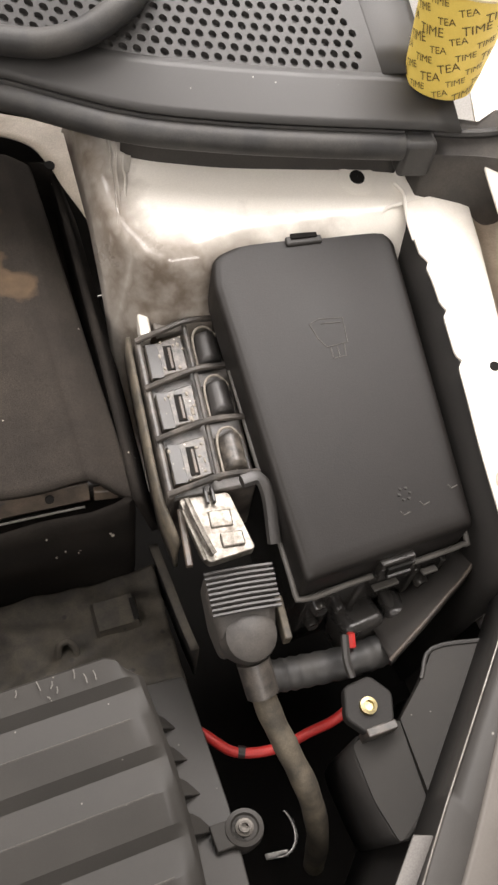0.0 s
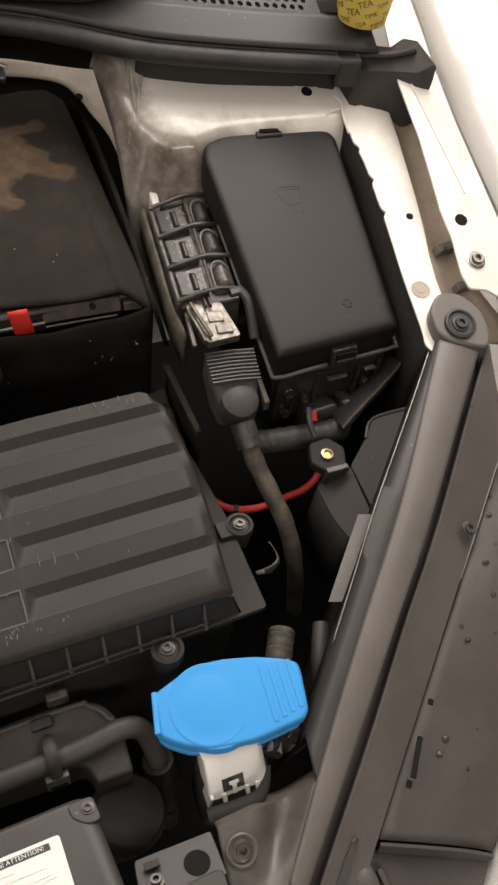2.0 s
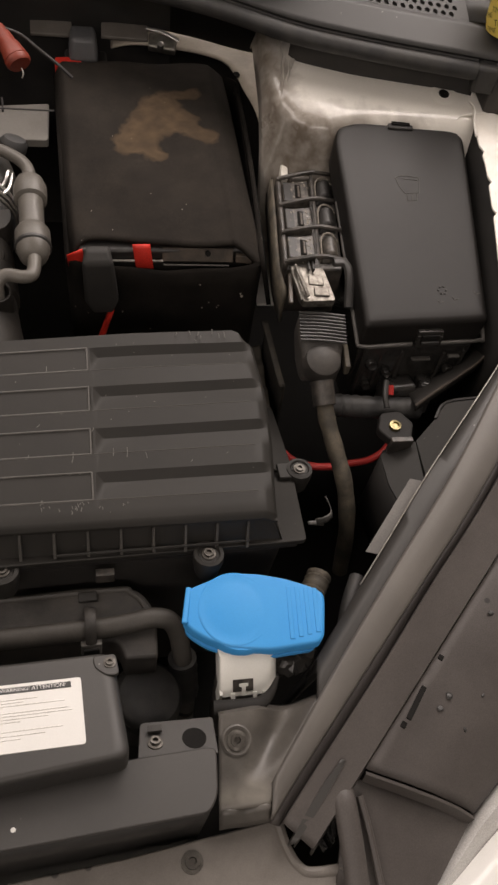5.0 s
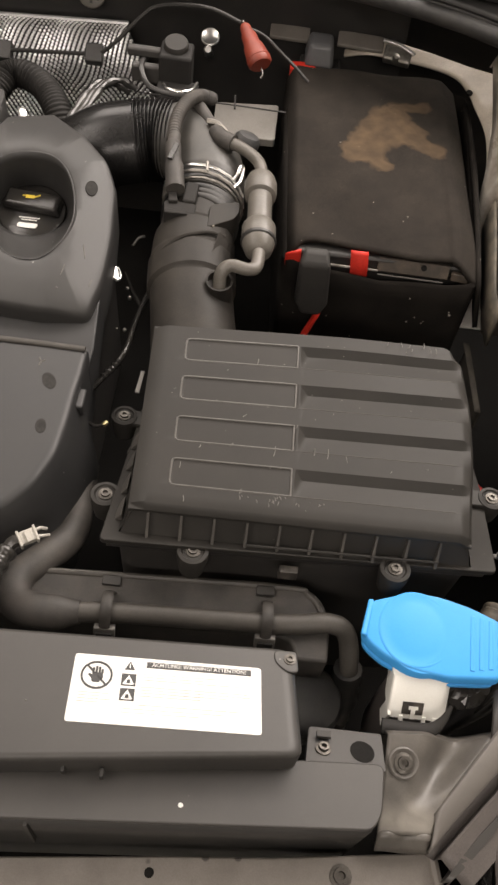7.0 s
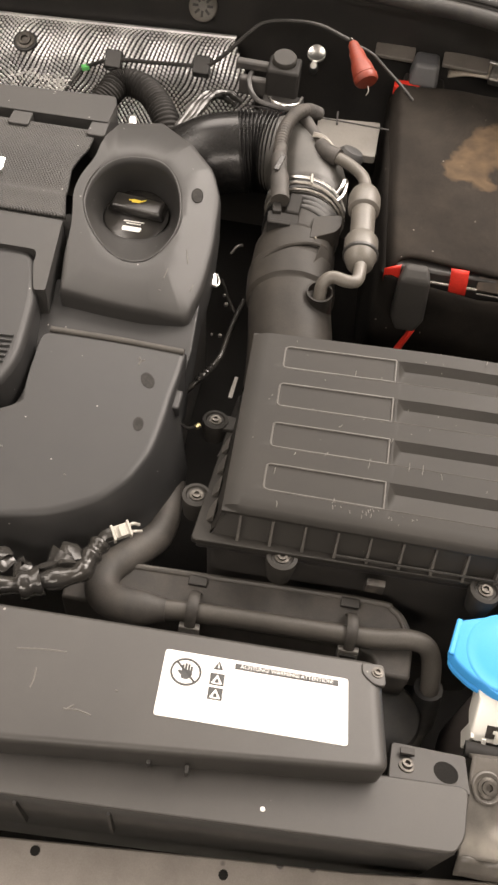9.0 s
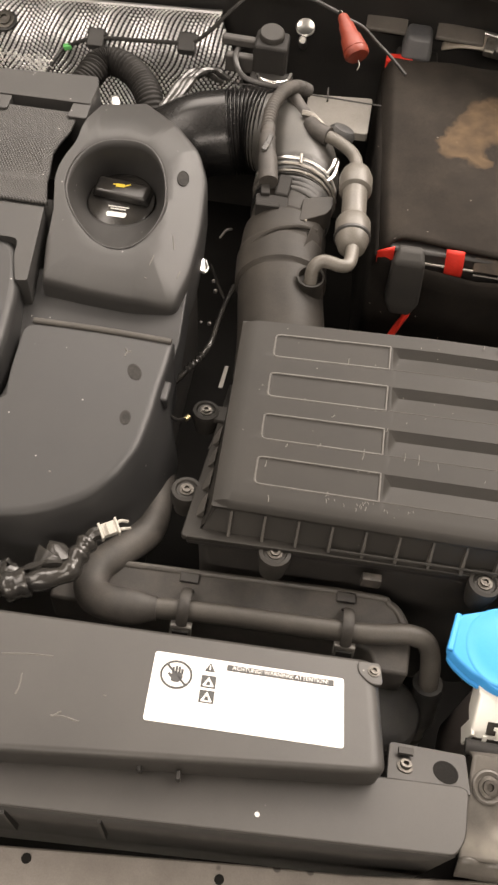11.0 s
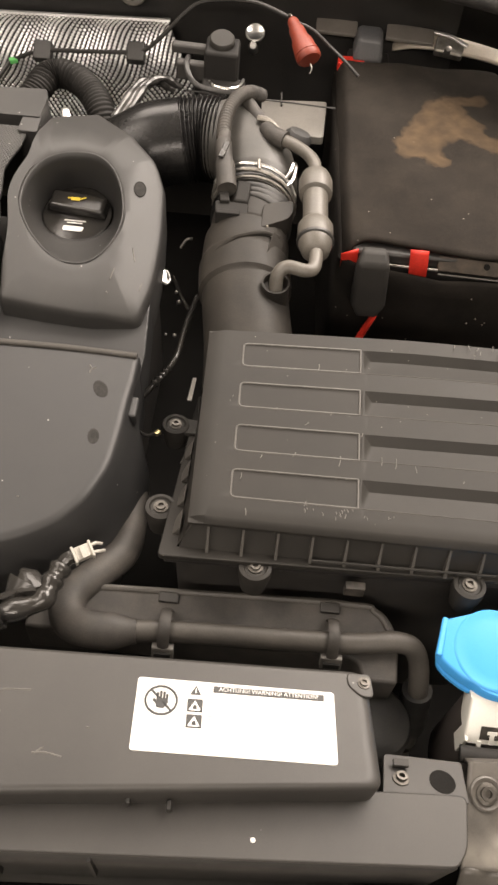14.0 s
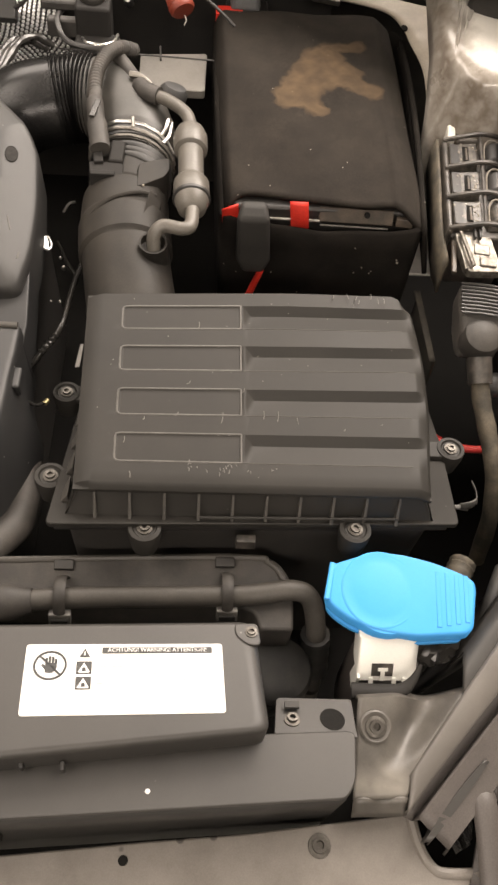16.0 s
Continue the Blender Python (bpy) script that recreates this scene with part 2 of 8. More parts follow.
offcut_film = material("cloudy_plastic_film", (0.20, 0.195, 0.185), 0.25, second=(0.07, 0.066, 0.06), amount=0.9, scale=140)
pale_grey = material("pale_grey_plastic", (0.42, 0.40, 0.36), 0.45, second=(0.33, 0.31, 0.27), amount=0.5, scale=25)
carrier_grey = material("dusty_grey_carrier", (0.165, 0.155, 0.138), 0.5, second=(0.115, 0.106, 0.092), amount=0.6, scale=25)
pipe_dusty = material("dusty_pipe_and_lit_ridge", (0.050, 0.0455, 0.040), 0.5, second=(0.082, 0.074, 0.064), amount=0.6, scale=35)
caked_tray = material("dirt_caked_plastic", (0.024, 0.0212, 0.0168), 0.8, second=(0.070, 0.060, 0.045), amount=0.8, scale=55, bump=0.4, spots=(0.02, 0.018, 0.015), spot_amount=0.3, spot_scale=70)
plate_brown = material("grimy_brown_plate", (0.042, 0.033, 0.026), 0.45, second=(0.115, 0.088, 0.064), amount=0.7, scale=60)
yellow_mark = material("yellow_mark", (0.75, 0.55, 0.06), 0.5)
label_white = material("white_label", (0.70, 0.69, 0.66), 0.45, amount=0.1, grain=0.02, bump=0.02)
label_black = material("label_print", (0.03, 0.03, 0.03), 0.5, bump=0)
label_grey = material("label_fine_print", (0.69, 0.675, 0.64), 0.5, bump=0)
cup_yellow = material("yellow_paper_cup", (0.80, 0.60, 0.13), 0.55, second=(0.70, 0.50, 0.09), amount=0.4, grain=0.03)
cup_cream = material("cream_cup_paper", (0.72, 0.62, 0.40), 0.6, second=(0.62, 0.50, 0.29), amount=0.5, scale=40)
cup_print = material("cup_dark_print", (0.13, 0.095, 0.030), 0.6, bump=0)
glass_lens = material("headlamp_lens", (0.55, 0.54, 0.52), 0.12, second=(0.35, 0.33, 0.31), amount=0.5, scale=14, coat=0.6)
concrete = material("workshop_concrete", (0.30, 0.29, 0.27), 0.7, second=(0.20, 0.19, 0.18), amount=0.7, scale=3, grain_scale=200)
wall_paint = material("workshop_wall_paint", (0.62, 0.61, 0.58), 0.8, second=(0.52, 0.51, 0.48), amount=0.5, scale=2, grain=0.04)
# Near black for parts deep in the bay: their shade is this colour.
shadow_black = material("painted_gap_shade", (0.026, 0.024, 0.022), 0.6, second=(0.046, 0.041, 0.036), amount=0.6, scale=35)


paint_arch = material("dusty_beige_flange", (0.56, 0.50, 0.42), 0.45, second=(0.36, 0.31, 0.25), amount=0.6, scale=30, coat=0.2)
paint_channel = material("dusty_brown_channel", (0.40, 0.335, 0.265), 0.5, second=(0.26, 0.21, 0.16), amount=0.7, scale=25)
# Brown limbs hold real dirt and the painted shade of the steep flank.
paint_dome = stained("stained_and_shaded_panel", paint_tower, (0.135, 0.104, 0.077), [(0.316, 0.430, 0.318, 0.340, 0.010), (0.318, 0.340, 0.332, 0.296, 0.016), (0.332, 0.272, 0.365, 0.262, 0.032), (0.365, 0.262, 0.410, 0.262, 0.027), (0.410, 0.262, 0.470, 0.270, 0.012), (0.310, 0.420, 0.318, 0.300, 0.020)], 0.045, 0.014, 0.97, 0.72)
# Paler plastic for raised edges: their lit look is put into the colour.
plastic_lit = material("pale_lit_rib_plastic", (0.060, 0.056, 0.051), 0.55, second=(0.095, 0.088, 0.079), spec=0.26, amount=0.6, scale=30, bump=0.05)
# Pale for worn lips, and for painted highlights on the embossed outlines.
worn_lit_edge = material("worn_and_lit_plastic_edge", (0.080, 0.075, 0.068), 0.42, second=(0.13, 0.122, 0.112), amount=0.6, scale=60)
dirt_pale = material("caked_pale_dirt", (0.24, 0.215, 0.18), 0.85, second=(0.12, 0.105, 0.085), amount=0.8, scale=300)
scuff = material("pale_scuff", (0.115, 0.109, 0.10), 0.7, second=(0.19, 0.18, 0.166), amount=0.6, scale=90)
tape_gloss = material("glossy_black_tape", (0.022, 0.021, 0.020), 0.16, second=(0.04, 0.036, 0.03), amount=0.5, scale=50, bump=0.25)
duct_gloss = material("shiny_black_duct", (0.008, 0.0078, 0.0076), 0.24, spec=0.32, second=(0.015, 0.0140, 0.013), amount=0.4, scale=25, bump=0.03)
rubber_gloss = material("glossy_black_rubber", (0.026, 0.025, 0.024), 0.27, second=(0.05, 0.046, 0.04), amount=0.5, scale=30)
paint_bracket = material("dusty_bracket_steel", (0.066, 0.060, 0.053), 0.42, second=(0.128, 0.117, 0.103), amount=0.7, scale=26, spots=(0.06, 0.05, 0.045), spot_amount=0.12, spot_scale=70, bump=0.05, grain=0.08)
bracket_worn = stained("rubbed_bracket_steel", paint_bracket, (0.27, 0.25, 0.215), [(-0.013, -0.031, 0.014, -0.033, 0.006), (0.006, -0.024, 0.016, -0.028, 0.004)], 0.020, 0.007, 0.8, 0.3)
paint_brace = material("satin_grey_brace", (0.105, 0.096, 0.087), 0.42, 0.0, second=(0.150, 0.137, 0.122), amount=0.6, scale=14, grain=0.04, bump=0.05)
# Dark colour painted for the shade inside dents and the fixing hole.
dent_shade = material("dent_shade_plastic", (0.026, 0.025, 0.024), 0.8, second=(0.045, 0.043, 0.04), amount=0.9, scale=160, spec=0.15)


def woven(name, source, pitch):
    """A copy of a material with a fine moulded diagonal weave, groove shade painted in its colour."""
    m = source.copy()
    m.name = name
    n, l = m.node_tree.nodes, m.node_tree.links
    bsdf = n["Principled BSDF"]
    co = n.new("ShaderNodeTexCoord")
    waves = []
    for a in (0.62, -0.62):
        turn = n.new("ShaderNodeMapping")
        turn.inputs["Rotation"].default_value = (0, 0, a)
        l.new(co.outputs["Object"], turn.inputs["Vector"])
        w = n.new("ShaderNodeTexWave")
        w.inputs["Scale"].default_value = 0.314 / pitch
        l.new(turn.outputs["Vector"], w.inputs["Vector"])
        waves.append(w.outputs["Fac"])
    top = n.new("ShaderNodeMath")
    top.operation = "MAXIMUM"
    l.new(waves[0], top.inputs[0])
    l.new(waves[1], top.inputs[1])
    bp = n.new("ShaderNodeBump")
    bp.inputs["Strength"].default_value, bp.inputs["Distance"].default_value = 0.9, 0.0008
    l.new(top.outputs[0], bp.inputs["Height"])
    l.new(bp.outputs["Normal"], bsdf.inputs["Normal"])
    old = bsdf.inputs["Base Color"].links[0].from_socket
    dark = n.new("ShaderNodeMapRange")
    dark.inputs["To Min"].default_value, dark.inputs["To Max"].default_value = 0.80, 1.60
    l.new(top.outputs[0], dark.inputs["Value"])
    mul = n.new("ShaderNodeMix")
    mul.data_type, mul.blend_type = "RGBA", "MULTIPLY"
    mul.inputs[0].default_value = 1
    l.new(old, mul.inputs[6])
    l.new(dark.outputs["Result"], mul.inputs[7])
    l.new(mul.outputs[2], bsdf.inputs["Base Color"])
    return m


plastic_woven = woven("woven_texture_plastic", plastic_cover, 0.0026)


# ---- building helpers ----
# Grids from an earlier camera fit; these warp each half, in metres, to fit the camera's view.
LEFT = Matrix(((0.98134, -0.03519, 0.04615, -0.04297), (-0.00497, 0.92129, 0.09470, -0.04660), (0.05547, 0.24005, 0.71687, 0.08841), (0.06771, 0.14960, -0.14972, 1.00000)))
RIGHT = Matrix(((1.05296, -0.00212, 0.04514, -0.06079), (0.00169, 1.05388, 0.01016, -0.01957), (-0.04516, -0.01007, 1.05291, -0.01953), (0.00000, 0.00000, 0.00000, 1.00000)))
PLAIN = Matrix.Identity(4)
grid_now = [PLAIN]


def laid(p):
    q = grid_now[0] @ Vector((p[0], p[1], p[2], 1.0))
    return q.xyz / q.w


def thing(name, place, label, category, group="", kind=""):
    ob = new(name)
    ob.empty_display_size = 0.02
    ob.location = laid(place)
    return tagged(ob, label, category, group, kind)


def base_of(ob):
    p = Vector((0, 0, 0))
    while ob:
        p += ob.location
        ob = ob.parent
    return p


def part(name, bm, mat, parent=None, label="", sharp=38, bevel=0.0, seg=2, thick=0.0, smooth=True, subdiv=0, even_faces=False):
    """Links a bmesh built in world coordinates as one mesh under its thing or part."""
    me = bpy.data.meshes.new(name)
    for v in bm.verts:
        v.co = laid(v.co)
    bmesh.ops.recalc_face_normals(bm, faces=bm.faces)
    bm.to_mesh(me)
    bm.free()
    if parent:
        me.transform(Matrix.Translation(-base_of(parent)))
    if smooth:
        me.polygons.foreach_set("use_smooth", [True] * len(me.polygons))
        me.set_sharp_from_angle(angle=radians(sharp))
    me.materials.append(mat)
    ob = new(name, me)
    ob.parent = parent
    if label:
        ob["label"] = label
    if thick:
        s = ob.modifiers.new("thick", "SOLIDIFY")
        s.thickness, s.offset = thick, -1
    if subdiv:
        s = ob.modifiers.new("soft", "SUBSURF")
        s.levels = s.render_levels = subdiv
    if bevel:
        b = ob.modifiers.new("edge", "BEVEL")
        b.width, b.segments, b.limit_method, b.angle_limit = bevel, seg, "ANGLE", radians(30)
    if smooth and (bevel or even_faces):
        w = ob.modifiers.new("even", "WEIGHTED_NORMAL")
        w.keep_sharp = True
    return ob


def rounded(points, r, n=4):
    """A closed outline with its corners rounded; r is one radius or one for each corner."""
    out = []
    k = len(points)
    for i in range(k):
        p = Vector(points[i][:2])
        a, b = Vector(points[i - 1][:2]) - p, Vector(points[(i + 1) % k][:2]) - p
        rad = r[i] if isinstance(r, (list, tuple)) else r
        rad = min(rad, a.length * 0.45, b.length * 0.45)
        if rad <= 0:
            out.append((p.x, p.y))
            continue
        s, e = p + a.normalized() * rad, p + b.normalized() * rad
        for j in range(n + 1):
            t = j / n
            q = s * (1 - t) ** 2 + p * 2 * t * (1 - t) + e * t ** 2
            out.append((q.x, q.y))
    return out


def plane_z(z, sx=0.0, sy=0.0, x0=0.0, y0=0.0):
    return lambda x, y: z + sx * (x - x0) + sy * (y - y0)


def rings(levels, cap_first=True, cap_last=True, bm=None):
    """Skins closed rings of equal length, given as lists of 3D points."""
    bm = bm or bmesh.new()
    made = [[bm.verts.new(p) for p in ring] for ring in levels]
    for a, b in zip(made, made[1:]):
        for i in range(len(a)):
            j = (i + 1) % len(a)
            bm.faces.new((a[i], a[j], b[j], b[i]))
    if cap_first:
        bm.faces.new(list(reversed(made[0])))
    if cap_last:
        bm.faces.new(made[-1])
    return bm


def plate(outline, top, thick, bm=None, taper=0.0):
    """A sheet or block over an outline: its top follows top(x, y), its bottom lies thick below (or at a fixed z with thick=('z', z))."""
    cx, cy = sum(p[0] for p in outline) / len(outline), sum(p[1] for p in outline) / len(outline)
    up = [(x, y, top(x, y)) for x, y in outline]
    low = []
    for x, y in outline:
        d = Vector((x - cx, y - cy))
        d = d * (1 + taper)
        zz = thick[1] if isinstance(thick, tuple) else top(x, y) - thick
        low.append((cx + d.x, cy + d.y, zz))
    return rings([low, up], bm=bm)


def grid(fn, nu, nv, bm=None, closed_u=False):
    bm = bm or bmesh.new()
    vs = [[bm.verts.new(fn(i / nu, j / nv)) for j in range(nv + 1)] for i in range(nu + (0 if closed_u else 1))]
    for i in range(nu):
        a, b = vs[i], vs[(i + 1) % len(vs)]
        for j in range(nv):
            bm.faces.new((a[j], b[j], b[j + 1], a[j + 1]))
    return bm


def spline(points, res=6):
    """Catmull-Rom through the points."""
    ps = [Vector(p) for p in points]
    ps = [ps[0] * 2 - ps[1]] + ps + [ps[-1] * 2 - ps[-2]]
    out = []
    for i in range(1, len(ps) - 2):
        a, b, c, d = ps[i - 1:i + 3]
        for j in range(res):
            t = j / res
            out.append(0.5 * ((2 * b) + (c - a) * t + (2 * a - 5 * b + 4 * c - d) * t * t + (3 * b - a - 3 * c + d) * t ** 3))
    out.append(ps[-2])
    return out


def tube(points, radius, seg=12, res=6, bm=None, squash=1.0):
    """A round pipe through the points; radius may be a function of 0..1 along it."""
    bm = bm or bmesh.new()
    path = spline(points, res)
    up = Vector((0, 0, 1))
    made = []
    for i, p in enumerate(path):
        d = (path[min(i + 1, len(path) - 1)] - path[max(i - 1, 0)]).normalized()
        side = d.cross(up)
        if side.length < 0.1:
            side = d.cross(Vector((0, 1, 0)))
        side.normalize()
        nrm = side.cross(d).normalized()
        r = radius(i / (len(path) - 1)) if callable(radius) else radius
        made.append([p + side * (r * math.cos(2 * math.pi * k / seg)) + nrm * (r * squash * math.sin(2 * math.pi * k / seg)) for k in range(seg)])
    return rings(made, bm=bm)


def lathe(profile, m, seg=24, bm=None, caps=True):
    """Turns a profile of (radius, height) round the z axis of the pose m."""
    bm = bm or bmesh.new()
    return rings([[m @ Vector((r * math.cos(2 * math.pi * k / seg), r * math.sin(2 * math.pi * k / seg), z)) for k in range(seg)] for r, z in profile], caps, caps, bm=bm)


def even(points, n):
    """n places at even steps of length along a smooth line through the points."""
    line = spline(points, 8)
    run = [0.0]
    for a, b in zip(line, line[1:]):
        run.append(run[-1] + (b - a).length)
    out = []
    for k in range(n):
        d = run[-1] * k / (n - 1)
        i = max(0, min(len(line) - 2, sum(1 for r in run if r <= d) - 1))
        out.append(line[i].lerp(line[i + 1], (d - run[i]) / max(1e-9, run[i + 1] - run[i])))
    return out


def strips(lines, n):
    """A sheet skinned across several long lines, given side by side."""
    rows = [even(p, n) for p in lines]
    bm = bmesh.new()
    vs = [[bm.verts.new(p) for p in row] for row in rows]
    for a, b in zip(vs, vs[1:]):
        for i in range(n - 1):
            bm.faces.new((a[i], a[i + 1], b[i + 1], b[i]))
    return bm


def block(size, m, bm=None, taper=0.0):
    """A box of that size, its base on the pose's xy plane."""
    bm = bm or bmesh.new()
    x, y, z = size[0] / 2, size[1] / 2, size[2]
    k = 1 - taper
    low = [m @ Vector(p) for p in ((-x, -y, 0), (x, -y, 0), (x, y, 0), (-x, y, 0))]
    top = [m @ Vector((p[0] * k, p[1] * k, z)) for p in ((-x, -y), (x, -y), (x, y), (-x, y))]
    return rings([low, top], bm=bm)


def axis_pose(place, z_axis, x_hint=(1, 0, 0)):
    z = Vector(z_axis).normalized()
    x = Vector(x_hint)
    x = (x - z * x.dot(z)).normalized()
    y = z.cross(x)
    m = Matrix((x, y, z)).transposed().to_4x4()
    m.translation = place
    return m


def screw(parent, m, r=0.006, name="screw", mat=None, head=0.003):
    """A round flanged screw head with a socket in it."""
    prof = [(r * 1.5, 0), (r * 1.5, head * 0.35), (r * 1.02, head * 0.45), (r, head), (r * 0.55, head), (r * 0.5, head * 0.35), (r * 0.05, head * 0.3)]
    return part(name, lathe(prof, m, 14), mat or screw_dirty, parent, sharp=30)


def hole(parent, m, r, name="dark_hole_disc"):
    """A near-black disc, slightly proud, painted as the shade of a small hole."""
    return part(name, lathe([(r * 1.02, -0.0012), (r * 1.0, 0.0005), (r * 0.05, 0.0004)], m, 18), deep_shade, parent)


def lettering(body, size, m, mat, parent, name="lettering", spacing=1.0, bend=None):
    """Flat letters from the built-in font, laid on the pose m, optionally bent by a function."""
    cu = bpy.data.curves.new(name, "FONT")
    cu.body, cu.size, cu.align_x, cu.align_y, cu.space_character = body, size, "CENTER", "CENTER", spacing
    cu.resolution_u = 2
    tmp = new(name, cu)
    bpy.context.view_layer.update()
    me = bpy.data.meshes.new_from_object(tmp.evaluated_get(bpy.context.evaluated_depsgraph_get()))
    bpy.data.objects.remove(tmp)
    bpy.data.curves.remove(cu)
    bm = bmesh.new()
    bm.from_mesh(me)
    bpy.data.meshes.remove(me)
    bm.transform(m)
    if bend:
        for v in bm.verts:
            v.co = bend(v.co)
    return part(name, bm, mat, parent, smooth=False)


# ---- unseen workshop round the car, added to close the place and bounce light ----
def slab(name, lo, hi, mat):
    m = pose((lo[0] + hi[0]) / 2, (lo[1] + hi[1]) / 2, lo[2])
    return tagged(part(name, block((hi[0] - lo[0], hi[1] - lo[1], hi[2] - lo[2]), m), mat), kind="structure")


slab("floor", (-3.6, -3.2, -0.1), (3.2, 5.2, 0.0), concrete)
slab("ceiling", (-3.6, -3.2, 2.8), (3.2, 5.2, 2.9), wall_paint)
slab("wall_north", (-3.6, 5.2, 0.0), (3.2, 5.35, 2.8), wall_paint)
slab("wall_south", (-3.6, -3.35, 0.0), (3.2, -3.2, 2.8), wall_paint)
slab("wall_east", (3.2, -3.2, 0.0), (3.35, 5.2, 2.8), wall_paint)
slab("wall_west", (-3.75, -3.2, 0.0), (-3.6, 5.2, 2.8), wall_paint)

# ---- car body ----
car = thing("car", (-0.2, 0.1, 0.0), "white car body with open engine bay and dusty inner panels", "car")


def lerp(a, b, t):
    return a + (b - a) * t


def polyline(points, t):
    """A point at 0..1 along a list of points, by even steps."""
    f = max(0.0, min(0.99999, t)) * (len(points) - 1)
    i = int(f)
    return Vector(points[i]).lerp(Vector(points[i + 1]), f - i)


def smooth(a, b, x):
    t = max(0.0, min(1.0, (x - a) / (b - a)))
    return t * t * (3 - 2 * t)


# hull of the bay: undertray, bulkhead, side walls, near black for the gap shade
part("undertray", block((1.30, 1.05, 0.02), pose(-0.22, 0.19, 0.46)), deep_shade, car)
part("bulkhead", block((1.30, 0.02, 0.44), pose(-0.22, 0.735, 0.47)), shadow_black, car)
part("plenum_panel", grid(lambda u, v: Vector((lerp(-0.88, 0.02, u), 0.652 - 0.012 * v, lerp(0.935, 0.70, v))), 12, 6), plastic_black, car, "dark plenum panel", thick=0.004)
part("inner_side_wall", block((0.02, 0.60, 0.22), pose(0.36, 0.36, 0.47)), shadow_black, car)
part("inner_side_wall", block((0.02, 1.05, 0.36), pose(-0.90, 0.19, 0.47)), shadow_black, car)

# white inner wing: the dome of the strut tower, falling off towards the battery and the fuse box
DOME_EDGE = [(0.119, 0.520), (0.120, 0.440), (0.126, 0.412), (0.137, 0.3935), (0.152, 0.384), (0.172, 0.3805), (0.195, 0.385), (0.229, 0.385), (0.400, 0.378)]


def outside(x, y):
    """Metres past the dome's edge line, negative on top of the dome."""
    best, side = 9.0, 1.0
    p = Vector((x, y))
    for a, b in zip(DOME_EDGE, DOME_EDGE[1:]):
        a, b = Vector(a), Vector(b)
        d = b - a
        t = max(0.0, min(1.0, (p - a).dot(d) / d.dot(d)))
        r = p - (a + d * t)
        if r.length < best:
            best, side = r.length, (1.0 if d.x * r.y - d.y * r.x < 0 else -1.0)
    return best * side


def dome(u, v):
    x, y = lerp(0.105, 0.362, u), lerp(0.530, 0.300, v)
    s = outside(x, y) + 0.006
    z = 0.9140 + 0.28 * (y - 0.413) - 0.5 * max(0, 0.25 - x) ** 2 + 0.0012 * math.sin(x * 38 + y * 21) * smooth(0.0, 0.02, -s)
    s = max(0.0, s)
    z -= s * s / 0.026 if s < 0.014 else 0.0075 + 3.6 * (s - 0.014)
    return Vector((x, y, max(z, 0.70)))


part("strut_tower_panel", grid(dome, 80, 70), paint_dome, car, "dusty white dome with brown dirt and painted flank shade", thick=0.002, sharp=80)
hole_at = axis_pose((0.3097, 0.4127, 0.9154), (0, -0.28, 1))
hole(car, hole_at, 0.0062, "drain_hole")
part("hole_dimple", lathe([(0.016, -0.0005), (0.013, 0.0008), (0.0085, 0.0002), (0.0075, 0.0004)], hole_at, 28), paint_tower, car)
grid_now[0] = RIGHT
# the flange that arches over the battery and joins the dome
ARCH_OUT = [(-0.03, 0.632, 0.826), (0.0, 0.622, 0.838), (0.06, 0.604, 0.840), (0.117, 0.578, 0.842), (0.150, 0.560, 0.846), (0.166, 0.535, 0.850), (0.172, 0.490, 0.852), (0.160, 0.43, 0.80)]
ARCH_IN = [(-0.03, 0.614, 0.812), (0.0, 0.602, 0.826), (0.06, 0.585, 0.832), (0.098, 0.560, 0.838), (0.112, 0.530, 0.838), (0.118, 0.505, 0.836), (0.134, 0.46, 0.82), (0.146, 0.40, 0.76)]
part("arched_flange", grid(lambda u, v: polyline([spline(ARCH_OUT, 4)[i] for i in range(len(spline(ARCH_OUT, 4)))], u).lerp(polyline(spline(ARCH_IN, 4), u), v), 40, 5), paint_arch, car, "dirty flange arching over the battery", thick=0.003, sharp=70)
hole(car, axis_pose((0.1125, 0.5245, 0.8405), (0.1, -0.2, 1)), 0.0040, "drain_hole")
grid_now[0] = PLAIN
FOLD = ([(0.1215, 0.5216, 0.880), (0.1210, 0.4893, 0.880), (0.1185, 0.4636, 0.880), (0.1140, 0.4334, 0.872), (0.1145, 0.4250, 0.866)],
        [(0.1250, 0.5026, 0.922), (0.1272, 0.4712, 0.919), (0.1226, 0.4442, 0.913), (0.1176, 0.4156, 0.903), (0.1180, 0.4100, 0.897)],
        [(0.1440, 0.4850, 0.9180), (0.1420, 0.4680, 0.9170), (0.1340, 0.4440, 0.9110), (0.1270, 0.4140, 0.9010), (0.1262, 0.4080, 0.896)])
FOLD = tuple([(x + 0.004, y, z + 0.18 * (y - 0.413)) for x, y, z in line] for line in FOLD)
crumple = random.Random(11)
folded = strips([FOLD[0], [tuple((Vector(p) * 0.35 + Vector(q) * 0.65)) for p, q in zip(FOLD[0], FOLD[1])], FOLD[1], FOLD[2]], 22)
for v in folded.verts:
    v.co += Vector((crumple.uniform(-0.0008, 0.0008), crumple.uniform(-0.0008, 0.0008), crumple.uniform(-0.0008, 0.0008)))
part("folded_seam", folded, paint_dome, car, "crumpled white fold of sheet metal", thick=0.002, sharp=50)
